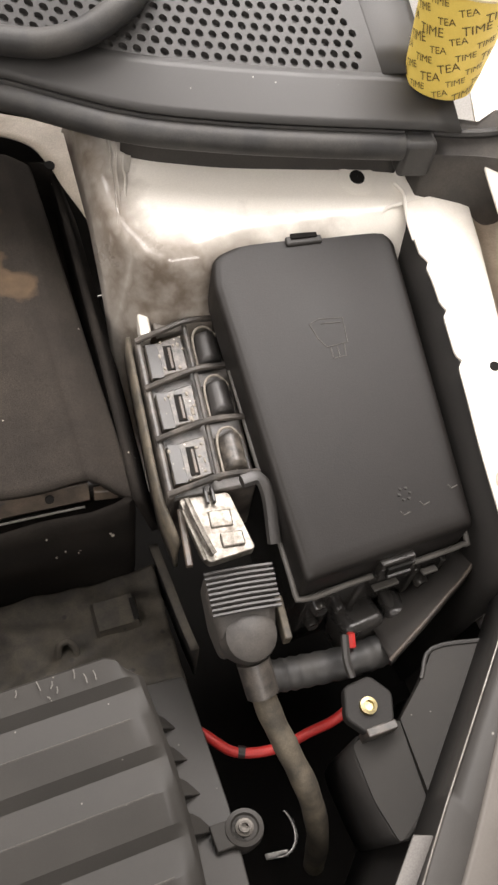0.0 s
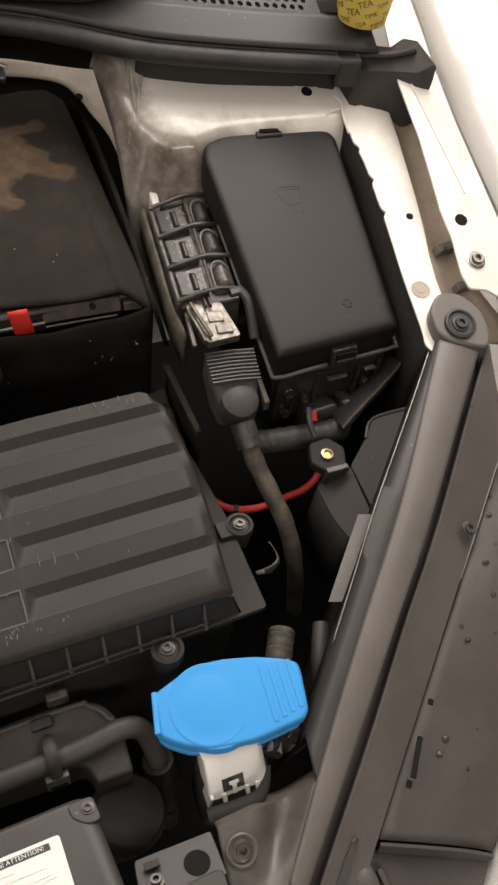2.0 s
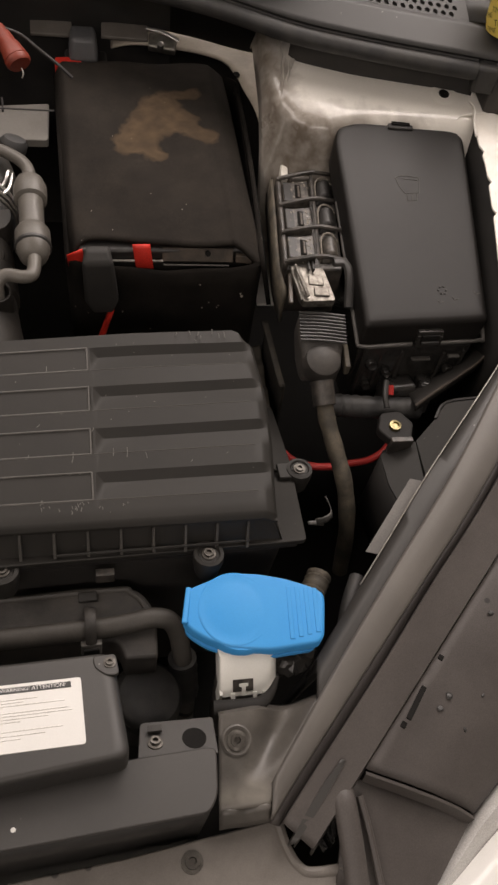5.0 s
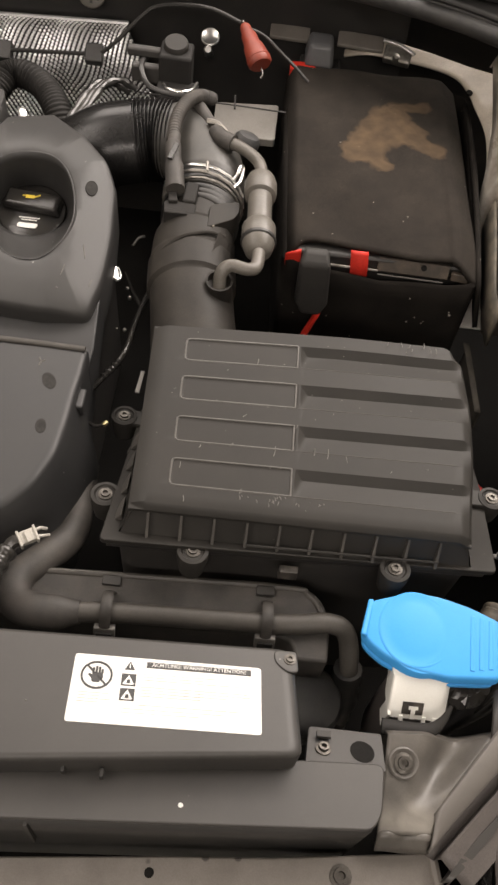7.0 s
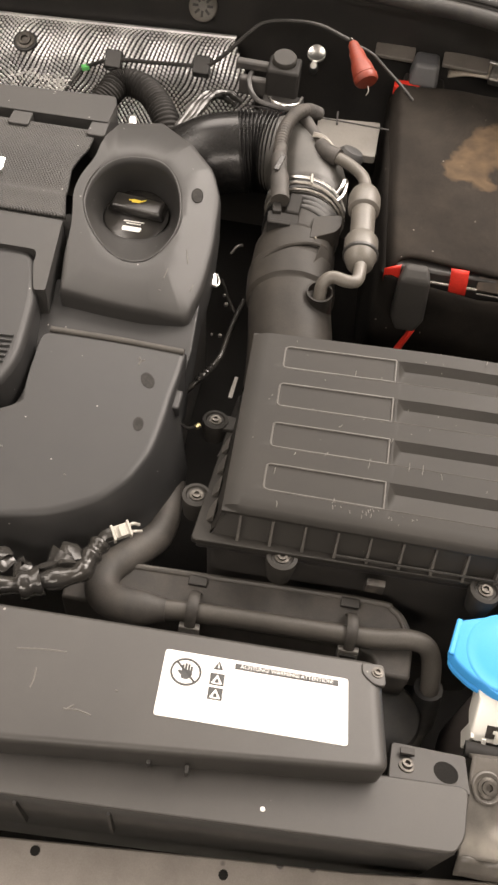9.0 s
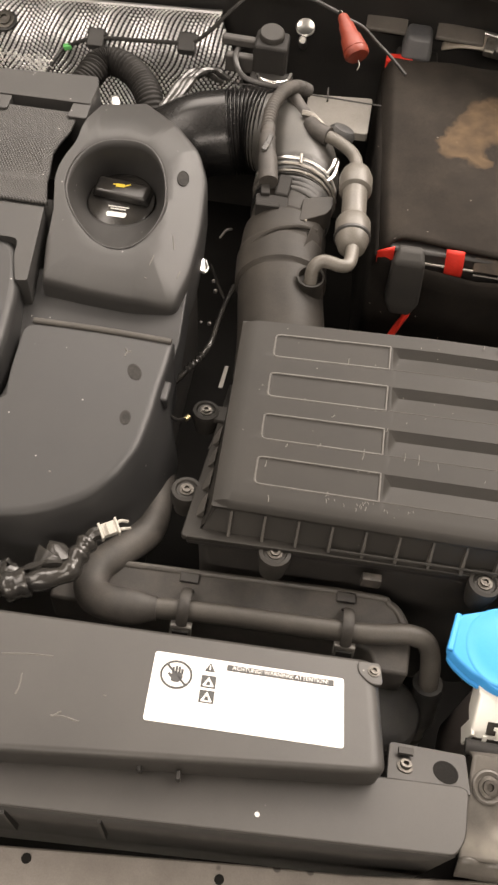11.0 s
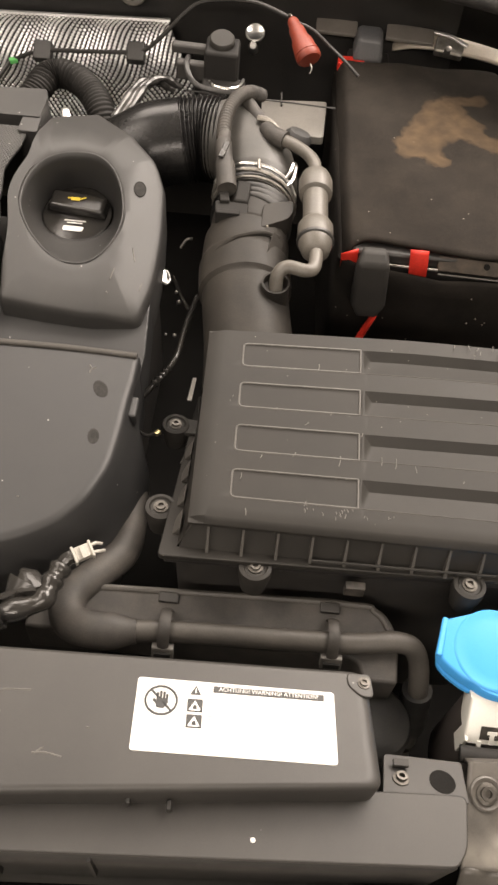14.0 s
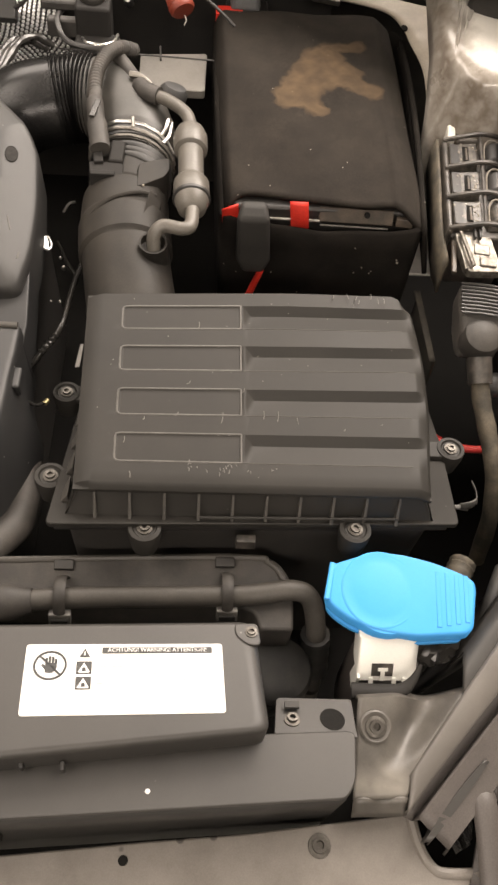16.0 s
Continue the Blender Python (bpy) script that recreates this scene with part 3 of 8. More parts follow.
for dx, dz, t0, t1 in ((-0.0015, 0.0004, 0.0, 0.45), (0.0030, 0.0006, 0.25, 0.95), (0.0080, 0.0002, 0.35, 0.70)):
    line = [polyline(FOLD[1], lerp(t0, t1, k / 7)) + Vector((dx + crumple.uniform(-0.0009, 0.0009), crumple.uniform(-0.001, 0.001), dz)) for k in range(8)]
    part("seam_ridge", tube(line, lambda t: 0.0003 + 0.0009 * math.sin(math.pi * t), 7, 2), paint_dome, car)
grid_now[0] = PLAIN
for k, pts in enumerate(([(0.338, 0.402, 0.914), (0.341, 0.390, 0.913), (0.336, 0.372, 0.909), (0.335, 0.352, 0.903)], [(0.316, 0.3800, 0.900), (0.326, 0.385, 0.906), (0.337, 0.384, 0.910)])):
    part("panel_seam", tube(pts, 0.0016, 8, 6), paint_dome, car)
# inner rail of the wing, with its scalloped edge
RAIL_Z = plane_z(0.859, 0.0, 0.222, 0, 0.1615)
rail_left = [(0.3396, 0.3860), (0.3365, 0.3462), (0.3376, 0.3152), (0.3334, 0.2709), (0.3295, 0.2352), (0.3220, 0.1807), (0.3160, 0.1221), (0.3131, 0.1066), (0.3165, 0.0977)]
rail_edge = []
for i in range(73):
    q = even([(x, y, 0) for x, y in rail_left], 73)[i]
    bite = 0.0042 * max(0.0, math.sin(i * 0.62)) ** 8 if 8 < i < 42 else 0.0
    rail_edge.append((q.x + bite, q.y))
rail_right = [(0.3190, 0.0981), (0.3324, 0.1226), (0.3450, 0.1369), (0.3529, 0.1489), (0.3545, 0.1689), (0.3598, 0.1956), (0.3686, 0.2298), (0.3758, 0.2653), (0.3888, 0.3403), (0.3930, 0.3735), (0.3920, 0.3900)]
part("wing_rail", plate(rail_edge + rail_right, RAIL_Z, 0.0025), paint_rail, car, bevel=0.0006)
hole(car, axis_pose((0.3587, 0.2433, RAIL_Z(0, 0.2433)), (0, -0.22, 1)), 0.0038, "rail_hole")
wm = axis_pose((0.3338, 0.1615, RAIL_Z(0, 0.1615)), (0, -0.22, 1))
part("weld_spot", lathe([(0.0100, -0.0002), (0.0095, 0.0006), (0.0080, 0.0002), (0.0045, 0.0004), (0.0040, 0.0009), (0.0005, 0.0007)], wm, 20), paint_channel, car, "rubbed grey weld spot")
# Wing wall painted black to give the dark gap beside the fuse box.
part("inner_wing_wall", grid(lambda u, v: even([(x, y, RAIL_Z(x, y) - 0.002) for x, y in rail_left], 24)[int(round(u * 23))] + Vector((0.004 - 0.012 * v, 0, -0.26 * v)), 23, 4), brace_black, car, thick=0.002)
# channel between rail and wing flange, lower than both
CH_A = [(x - 0.001, y, RAIL_Z(x, y) - 0.0015) for x, y in rail_right[1:]]
CH_B = [(0.420, 0.085, 0.838), (0.405, 0.125, 0.846), (0.398, 0.150, 0.852), (0.398, 0.170, 0.858), (0.400, 0.196, 0.864), (0.404, 0.230, 0.872), (0.408, 0.265, 0.880), (0.416, 0.340, 0.897), (0.420, 0.374, 0.904), (0.420, 0.392, 0.908)]
part("wing_channel", grid(lambda u, v: polyline(CH_A, u).lerp(polyline(CH_B, u), v) - Vector((0, 0, 0.009 * math.sin(math.pi * v) ** 0.7)), 30, 6), paint_channel, car, "dusty brown channel", thick=0.002, sharp=70)
for gx, gy in ((0.381, 0.2045), (0.383, 0.160)):
    part("channel_gusset", block((0.020, 0.009, 0.010), pose(gx, gy, RAIL_Z(0, gy) - 0.010, 12, 0, 6)), paint_beam, car, bevel=0.001)
# wing flange with its holes, then the crease and the outer skin
FL_Z = plane_z(0.895, 0.0, 0.285, 0, 0.208)
FL_IN = [(0.3960, 0.3950), (0.3920, 0.3668), (0.3877, 0.3039), (0.3775, 0.2340), (0.3752, 0.2232), (0.3743, 0.1907), (0.3676, 0.1533), (0.3696, 0.1374)]
FL_END = [(0.3868, 0.1329), (0.3974, 0.1226), (0.3967, 0.1054), (0.3880, 0.0750), (0.3800, 0.0380), (0.3690, -0.010), (0.3800, -0.014), (0.3980, 0.030), (0.4080, 0.070)]
CREASE = [(0.4200, 0.1100), (0.4300, 0.1500), (0.4339, 0.1893), (0.4350, 0.2365), (0.4370, 0.3140), (0.4420, 0.3871), (0.4480, 0.4340), (0.4560, 0.5200)]
part("wing_flange", plate(rounded(FL_IN + FL_END + CREASE + [(0.425, 0.520)], 0.003, 2), FL_Z, 0.0025), paint_rail, car, "white wing flange with holes", bevel=0.0006)
part("flange_ridge", tube([(0.4060, 0.372, FL_Z(0, 0.372)), (0.4080, 0.300, FL_Z(0, 0.300)), (0.4100, 0.235, FL_Z(0, 0.235))], 0.0014, 8, 5), paint_rail, car)
hole(car, axis_pose((0.3929, 0.2080, FL_Z(0, 0.208)), (0, -0.28, 1)), 0.0066, "flange_hole")
fm = axis_pose((0.3890, 0.1640, FL_Z(0, 0.164)), (0, -0.28, 1))
part("screw_washer", lathe([(0.0098, 0), (0.0098, 0.0010), (0.0085, 0.0016), (0.006, 0.0016)], fm, 22), metal_bright, car)
screw(car, fm @ pose(0, 0, 0.001), 0.0058, "flange_screw", metal_dull, 0.005)
SK_TOP = [(0.470, 0.75, 1.06), (0.462, 0.55, 0.995), (0.4535, 0.4340, 0.9555), (0.4470, 0.3871, 0.9430), (0.4420, 0.3140, 0.9225), (0.4400, 0.2365, 0.9010), (0.4385, 0.1893, 0.8880), (0.4340, 0.1500, 0.8770), (0.4130, 0.0700, 0.8540), (0.3850, -0.0140, 0.8300), (0.332, -0.160, 0.765), (0.257, -0.275, 0.718), (0.204, -0.318, 0.707), (0.150, -0.357, 0.695)]
SK_BOT = [(0.66, 0.75, 0.55), (0.66, 0.55, 0.50), (0.655, 0.434, 0.48), (0.65, 0.387, 0.47), (0.645, 0.314, 0.46), (0.635, 0.2365, 0.45), (0.63, 0.19, 0.45), (0.625, 0.15, 0.45), (0.61, 0.05, 0.45), (0.58, -0.08, 0.45), (0.50, -0.27, 0.45), (0.38, -0.40, 0.45), (0.28, -0.46, 0.45), (0.17, -0.51, 0.45)]


def skin(u, v):
    a, b = polyline(spline(SK_TOP, 3), u), polyline(spline(SK_BOT, 3), u)
    p = a.lerp(b, v)
    out = Vector((1, -0.5 * smooth(0.6, 1, u), 0)).normalized()
    return p + out * (0.10 * math.sin(math.pi * v ** 0.8) + 0.10 * v * smooth(0.75, 0.3, u)) + Vector((0, 0, 0.105 * math.sin(math.pi * v ** 0.62) * smooth(1.0, 0.55, u) + 0.045 * math.sin(math.pi * v ** 0.7) * smooth(0.4, 0.9, u)))


part("outer_wing", grid(skin, 60, 24), paint_white, car, "glossy white outer wing", thick=0.002, sharp=80)
grid_now[0] = LEFT
part("bumper_front", grid(lambda u, v: Vector((lerp(0.15, -0.85, u), -0.352 - 0.02 * math.sin(u * 3) - 0.15 * math.sin(v * 1.5), 0.738 + 0.03 * u - 0.40 * v)), 12, 8), paint_white, car, thick=0.003)

# front cross beam, beige primer, with its end cut out beside the lamp
beam_top = plane_z(0.812, -0.02, -0.02, 0, -0.30)
beam_out = [(-0.80, -0.345), (-0.289, -0.3127), (-0.137, -0.3011), (-0.0756, -0.2974), (-0.0186, -0.2915), (0.027, -0.2868), (0.031, -0.306), (0.036, -0.316), (0.046, -0.321), (0.080, -0.321), (0.080, -0.352), (-0.80, -0.365)]
part("cross_beam", plate(rounded(beam_out, [0, 0, 0, 0, 0, 0.002, 0.006, 0.006, 0.006, 0, 0, 0], 3), beam_top, 0.05), paint_beam, car, bevel=0.0015)
part("beam_lip", tube([(0.028, -0.287, 0.812), (0.0315, -0.305, 0.812), (0.038, -0.317, 0.811), (0.048, -0.3215, 0.811), (0.080, -0.3215, 0.811)], 0.0035, 8, 5), paint_beam, car)
for hx, hy, hr in ((-0.151, -0.3115, 0.0030), (-0.266, -0.317, 0.0030)):
    hole(car, pose(hx, hy, beam_top(hx, hy)), hr, "beam_hole")
screw(car, pose(-0.0315, -0.305, beam_top(-0.03, -0.305)), 0.0048, "beam_bolt", screw_dirty, 0.004)

# ---- long wing brace with the bracket at its foot ----
grid_now[0] = PLAIN
SLOPE = lambda x, y: 0.757 + 0.263 * (y + 0.27)
bracket = thing("lamp_bracket", (0.01, -0.235, 0.74), "dusty grey metal bracket bolted beside the washer filler", "bracket")


def bracket_sheet(u, v):
    """Across from the free edge to the brace, and from front to rear."""
    a = polyline([(-0.0100, -0.2755, 0), (-0.0085, -0.255, 0), (-0.0060, -0.225, 0), (-0.0035, -0.200, 0)], v)
    b = polyline([(0.0290, -0.2745, 0), (0.0400, -0.2500, 0), (0.0610, -0.2240, 0), (0.0870, -0.1930, 0)], v)
    p = a.lerp(b, u)
    p.z = SLOPE(p.x, p.y) - 0.0008 - 0.019 * math.sin(math.pi * smooth(0.30, 1.05, u)) * smooth(0.20, 0.75, v) - 0.022 * smooth(0.86, 1.0, v) ** 2
    return p


part("plate", grid(bracket_sheet, 18, 18), bracket_worn, bracket, thick=0.003, sharp=60)
part("turned_edge", grid(lambda u, v: Vector((lerp(-0.0100, 0.0300, u), -0.2755 - 0.010 * v + 0.001 * u, SLOPE(0, -0.2755) - 0.001 - 0.014 * v + 0.002 * math.sin(9 * u))), 10, 3), paint_bracket, bracket, thick=0.003)
bb = axis_pose((0.0078, -0.2280, SLOPE(0, -0.228)), (0, -0.26, 1))
part("washer", lathe([(0.0118, -0.001), (0.0118, 0.0008), (0.0105, 0.0016), (0.0090, 0.0008), (0.008, 0.0)], bb, 28), paint_bracket, bracket)
screw(bracket, bb, 0.0050, "bolt", screw_dirty, 0.005)

brace = thing("wing_brace", (0.347, 0.109, 0.80), "long grey steel brace running from wing to front beam", "brace")
B_LEFT = [(0.330, 0.116, 0.845), (0.2842, 0.0637, 0.8308), (0.2436, 0.0187, 0.8189), (0.2056, -0.0234, 0.8079), (0.1623, -0.0750, 0.7943), (0.1278, -0.1155, 0.7836), (0.0817, -0.1699, 0.7693)]
B_CREST = [(0.330, 0.110, 0.8555), (0.3056, 0.0775, 0.8484), (0.2278, -0.0267, 0.8210), (0.1583, -0.1074, 0.7998), (0.1005, -0.1756, 0.7818), (0.0509, -0.2371, 0.7657), (0.0320, -0.2605, 0.7598)]
B_EDGE = [(0.3650, 0.090, 0.8490), (0.3268, 0.0455, 0.8380), (0.2412, -0.0544, 0.8117), (0.1794, -0.1210, 0.7942), (0.1224, -0.1822, 0.7781), (0.0561, -0.2537, 0.7593), (0.0300, -0.2835, 0.7515)]
B_GROOVE = [(0.3760, 0.092, 0.8435), (0.3373, 0.0470, 0.8324), (0.2518, -0.0543, 0.8057), (0.1893, -0.1212, 0.7881), (0.1330, -0.1842, 0.7716), (0.0653, -0.2563, 0.7526), (0.0380, -0.2860, 0.7450)]
B_OUT = [tuple(Vector((0.356, 0.006, 0.8155)).lerp(Vector((0.060, -0.306, 0.7360)), k / 6)) for k in range(7)]
moved = lambda line, dx, dy, dz: [(x + dx, y + dy, z + dz) for x, y, z in line]
mid = lambda a, b, t, dz: [tuple(Vector(p).lerp(Vector(q), t) + Vector((0, 0, dz))) for p, q in zip(a, b)]
# One steel in two tones: the bar's light, the inner side's shade painted.
part("bar", strips([moved(B_CREST, -0.0010, 0.0010, -0.0012), mid(B_CREST, B_EDGE, 0.06, 0.0004), mid(B_CREST, B_EDGE, 0.3, 0.0020), mid(B_CREST, B_EDGE, 0.6, 0.0024), mid(B_CREST, B_EDGE, 0.88, 0.0012), B_EDGE, moved(B_EDGE, 0.0006, -0.0006, -0.012)], 60), paint_brace, brace, sharp=85, thick=0.002)
FACE_C = B_CREST[:5] + [(0.0750, -0.2072, 0.7735)]
part("inner_face", strips([moved(FACE_C, -0.0006, 0.0006, -0.0010), B_LEFT, moved(B_LEFT, -0.001, 0.001, -0.05)], 60), plastic_trim, brace, "inner side of the brace, shade put into its colour", sharp=60, thick=0.002)
LEDGE_A = [tuple(Vector(p)) for p in even(B_GROOVE, 7)]
part("outer_ledge", strips([moved(B_EDGE, 0.0010, -0.0010, -0.018), moved(B_GROOVE, 0, 0, -0.018), moved(B_GROOVE, 0, 0, -0.0012), moved(B_GROOVE, 0.0012, -0.0012, 0), mid(LEDGE_A, B_OUT, 0.6, 0.0), B_OUT, moved(B_OUT, 0.002, -0.002, -0.020)], 60), plastic_brown, brace, thick=0.002, sharp=30)
eye = axis_pose((0.3474, 0.109, 0.8612), (0, -0.26, 1))
EYE_Z = plane_z(0.8605, 0, 0.263, 0, 0.109)
part("eye_plate", plate(rounded([(0.3215, 0.106), (0.3235, 0.130), (0.340, 0.1455), (0.362, 0.1410), (0.3775, 0.120), (0.3760, 0.096), (0.367, 0.080), (0.334, 0.094)], 0.012, 5), EYE_Z, 0.02), paint_brace, brace, bevel=0.0025, seg=3)
part("rubber_ring", lathe([(0.0155, 0.0), (0.0155, 0.0022), (0.0130, 0.0030), (0.0115, 0.0012), (0.009, 0.001)], eye, 28), rubber, brace)
screw(brace, eye @ pose(0, 0, 0.0008), 0.0058, "bolt", plastic_black, 0.004)
# Bright strip added to stand for the highlight along the edge.
part("lit_edge_strip", strips([moved(B_LEFT[:6], -0.0010, 0.0010, 0.0012), moved(B_LEFT[:6], -0.0001, 0.0001, 0.0016)], 40), metal_dull, brace, "thin bright strip for the lit edge", thick=0.0008)

# ---- headlamp beside the brace ----
lamp = thing("headlamp", (0.22, -0.2, 0.55), "brown-grey headlamp housing with dark specks and clear lens edge", "headlamp")
HL_IN = moved(B_OUT, 0.001, -0.001, -0.003)
HL_OUT = [(0.378, 0.016, 0.8250), (0.374, 0.000, 0.820), (0.358, -0.070, 0.800), (0.328, -0.150, 0.765), (0.278, -0.228, 0.731), (0.202, -0.293, 0.714), (0.150, -0.347, 0.700)]
H_EDGE = [(0.372, -0.010, 0.815), (0.362, -0.075, 0.797), (0.332, -0.160, 0.765), (0.257 + 0.03, -0.250, 0.728), (0.257, -0.275, 0.718), (0.204, -0.318, 0.707), (0.160, -0.352, 0.698)]
HL_A, HL_B = HL_IN[:6], HL_OUT[:6]
part("housing", strips([HL_A, mid(HL_A, HL_B, 0.10, 0.001), mid(HL_A, HL_B, 0.3, 0.006), mid(HL_A, HL_B, 0.6, 0.009), mid(HL_A, HL_B, 0.9, 0.004), HL_B, moved(HL_B, 0.002, -0.002, -0.012)], 40), plastic_brown, lamp, thick=0.003, sharp=40)
STEP_E = [tuple(Vector(HL_A[-1]).lerp(Vector(HL_B[-1]), k / 6) + Vector((0, -0.002, (0.0, 0.003, 0.006, 0.008, 0.009, 0.007, 0.0)[k]))) for k in range(7)]
part("step_face", strips([STEP_E, moved(STEP_E, -0.0006, -0.0022, -0.0008), moved(STEP_E, -0.002, -0.005, -0.012)], 24), plastic_brown, lamp, "low step of the housing", sharp=25)
part("lower_deck", grid(lambda u, v: Vector((lerp(0.098, 0.215, u) - 0.02 * v, lerp(-0.256, -0.300, u) - 0.075 * v, 0.7345 - 0.030 * u - 0.020 * v)), 10, 8), plastic_brown, lamp, thick=0.003)
part("post", tube([(0.0885, -0.260, 0.735), (0.0895, -0.272, 0.7415), (0.0905, -0.292, 0.7380), (0.0915, -0.315, 0.7310), (0.0920, -0.345, 0.7220)], lambda t: 0.0095 * min(1.0, 0.55 + 4 * t), 14, 6, squash=0.55), plastic_brown, lamp, "rounded upright rib")
part("deck_ridge", tube([(0.1045, -0.272, 0.7340), (0.1090, -0.300, 0.7260), (0.1130, -0.340, 0.7140)], 0.0030, 8, 5), plastic_brown, lamp)
part("lens", strips([moved(HL_OUT[3:], 0.001, -0.001, -0.006), mid(HL_OUT[3:], H_EDGE[2:4] + H_EDGE[5:], 0.5, 0.004), moved(H_EDGE[2:4] + H_EDGE[5:], 0, 0, -0.002), moved(H_EDGE[2:4] + H_EDGE[5:], 0.03, -0.04, -0.07)], 30), glass_lens, lamp, "clear scratched headlamp lens edge", thick=0.003, sharp=70)
screw(lamp, axis_pose((0.277, -0.066, 0.806), (0, -0.26, 1)), 0.0045, "screw", plastic_dirty, 0.003)
for sx, sy, ln, an in ((0.1560, -0.2150, 0.034, -40), (0.1425, -0.2300, 0.006, -40), (0.1830, -0.1830, 0.005, -38)):
    part("slot", block((0.0045, ln, 0.002), pose(sx, sy, SLOPE(0, sy) - 0.0010, -8, 0, an)), deep_shade, lamp, bevel=0.0008)
# Small dark discs painted in place of pits in the housing.
pits = random.Random(21)
for k in range(14):
    t, w = pits.uniform(0.25, 0.95), pits.uniform(0.12, 0.75)
    a, b = polyline(HL_A, t), polyline(HL_B, t)
    q = a.lerp(b, w)
    part("dark_speck", lathe([(0.0026, -0.0008), (0.0018, 0.0001), (0.0003, 0.0003)], Matrix.Translation((q.x, q.y, q.z + 0.0006 + 0.0075 * math.sin(math.pi * min(1, w * 1.1)))) @ pose(0, 0, 0, 8, 0, pits.uniform(0, 180)) @ Matrix.Diagonal((pits.uniform(0.4, 1.3), pits.uniform(0.6, 1.5), 1, 1)), 8), plastic_black, lamp)
part("clip_fin", block((0.006, 0.026, 0.010), pose(0.352, -0.052, 0.806, 0, 0, 25)), plastic_black, lamp, bevel=0.001)
BLADE_A = [(0.0420, -0.3010, 0.7405), (0.0560, -0.2830, 0.7445), (0.0740, -0.2630, 0.7515), (0.0900, -0.2480, 0.7570)]
BLADE_B = [(0.0470, -0.3010, 0.7395), (0.0630, -0.2850, 0.7430), (0.0800, -0.2655, 0.7505), (0.0930, -0.2495, 0.7565)]
part("bent_tab", strips([moved(BLADE_A, -0.0006, 0.0006, -0.010), BLADE_A, BLADE_B, moved(BLADE_B, 0.001, -0.001, -0.014)], 14), plastic_trim, lamp, "long bent plastic blade", thick=0.0012, sharp=35)
for top_a, top_b, foot in (((0.0680, -0.2850, 0.7370), (0.0730, -0.2800, 0.7390), (0.0780, -0.3020, 0.7270)), ((0.0760, -0.2790, 0.7385), (0.0815, -0.2750, 0.7395), (0.0790, -0.2990, 0.7280)), ((0.0600, -0.2930, 0.7340), (0.0640, -0.2885, 0.7360), (0.0720, -0.3050, 0.7250))):
    part("web", strips([[top_a, foot], [top_b, tuple(Vector(foot) + Vector((0.003, 0.001, -0.004)))], [tuple(Vector(top_b) - Vector((0, 0, 0.02))), tuple(Vector(foot) + Vector((0.003, 0, -0.02)))]], 5), duct_gloss, lamp, thick=0.0012, smooth=False)
part("tab_boss", lathe([(0.0035, -0.006), (0.0035, 0.0), (0.0025, 0.0008), (0.0004, 0.0008)], axis_pose((0.0885, -0.2440, 0.7530), (0, -0.26, 1)), 12), plastic_brown, lamp)
grid_now[0] = RIGHT

# dark trim panels between fuse box and brace
trim = thing("side_trim", (0.25, 0.05, 0.66), "dark grey plastic trim panel between fuse box and brace", "trim panel")
grid_now[0] = PLAIN
T_UP = plane_z(0.772, 0.512, -0.151, 0.2672, 0.085)
T_LOW = plane_z(0.7574, 0.44, -0.06, 0.228, 0.049)
part("upper_panel", plate(rounded([(0.2672, 0.0855), (0.3040, 0.0760), (0.3010, 0.0640), (0.2245, -0.0060), (0.2285, 0.0490), (0.2520, 0.0690)], [0.004, 0.003, 0.002, 0.001, 0.001, 0.006], 3), T_UP, 0.012), plastic_grey, trim, bevel=0.0015)
part("panel_rim", tube([(0.2520, 0.0690, T_UP(0.2520, 0.0690)), (0.2672, 0.0855, T_UP(0.2672, 0.0855)), (0.3030, 0.0755, T_UP(0.3030, 0.0755))], 0.0018, 8, 4), plastic_black, trim)
part("lower_panel", plate(rounded([(0.2280, 0.0485), (0.2240, -0.0065), (0.1985, -0.0240), (0.1930, 0.0060), (0.1930, 0.0450), (0.2120, 0.0500)], [0.001, 0.001, 0.004, 0.006, 0.004, 0.006], 3), lambda x, y: T_LOW(x, y) - 0.0006, 0.012), plastic_grey, trim, bevel=0.0015)
# Side blacker than the panels above: its shade is in the colour.
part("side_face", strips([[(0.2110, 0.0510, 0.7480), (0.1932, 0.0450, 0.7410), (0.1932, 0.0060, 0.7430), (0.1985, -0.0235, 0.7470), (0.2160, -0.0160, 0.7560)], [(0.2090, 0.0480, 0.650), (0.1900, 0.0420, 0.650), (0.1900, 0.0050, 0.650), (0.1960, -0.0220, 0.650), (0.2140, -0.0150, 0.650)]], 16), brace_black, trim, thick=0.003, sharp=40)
grid_now[0] = PLAIN
part("pale_strip", strips([[(0.1921, -0.0210, 0.8000), (0.1700, -0.0465, 0.7865), (0.1440, -0.0770, 0.7700)], [(0.2036, -0.0251, 0.8005), (0.1810, -0.0510, 0.7875), (0.1545, -0.0814, 0.7720)]], 6), strip_grey, trim, "pale grey flat strip", thick=0.002, smooth=False)
grid_now[0] = RIGHT
part("channel_wall", grid(lambda u, v: polyline([(0.300, 0.07, 0.80), (0.235, -0.02, 0.765), (0.165, -0.10, 0.73), (0.115, -0.15, 0.71)], u) - Vector((0.01 * v, -0.01 * v, 0.16 * v)), 12, 3), plastic_black, trim, thick=0.003)
part("ribbed_hose", tube([(0.135, -0.055, 0.70), (0.118, -0.085, 0.70), (0.105, -0.115, 0.69)], lambda t: 0.0115 + 0.0007 * math.sin(t * 70), 12, 14), cable_brown, trim)
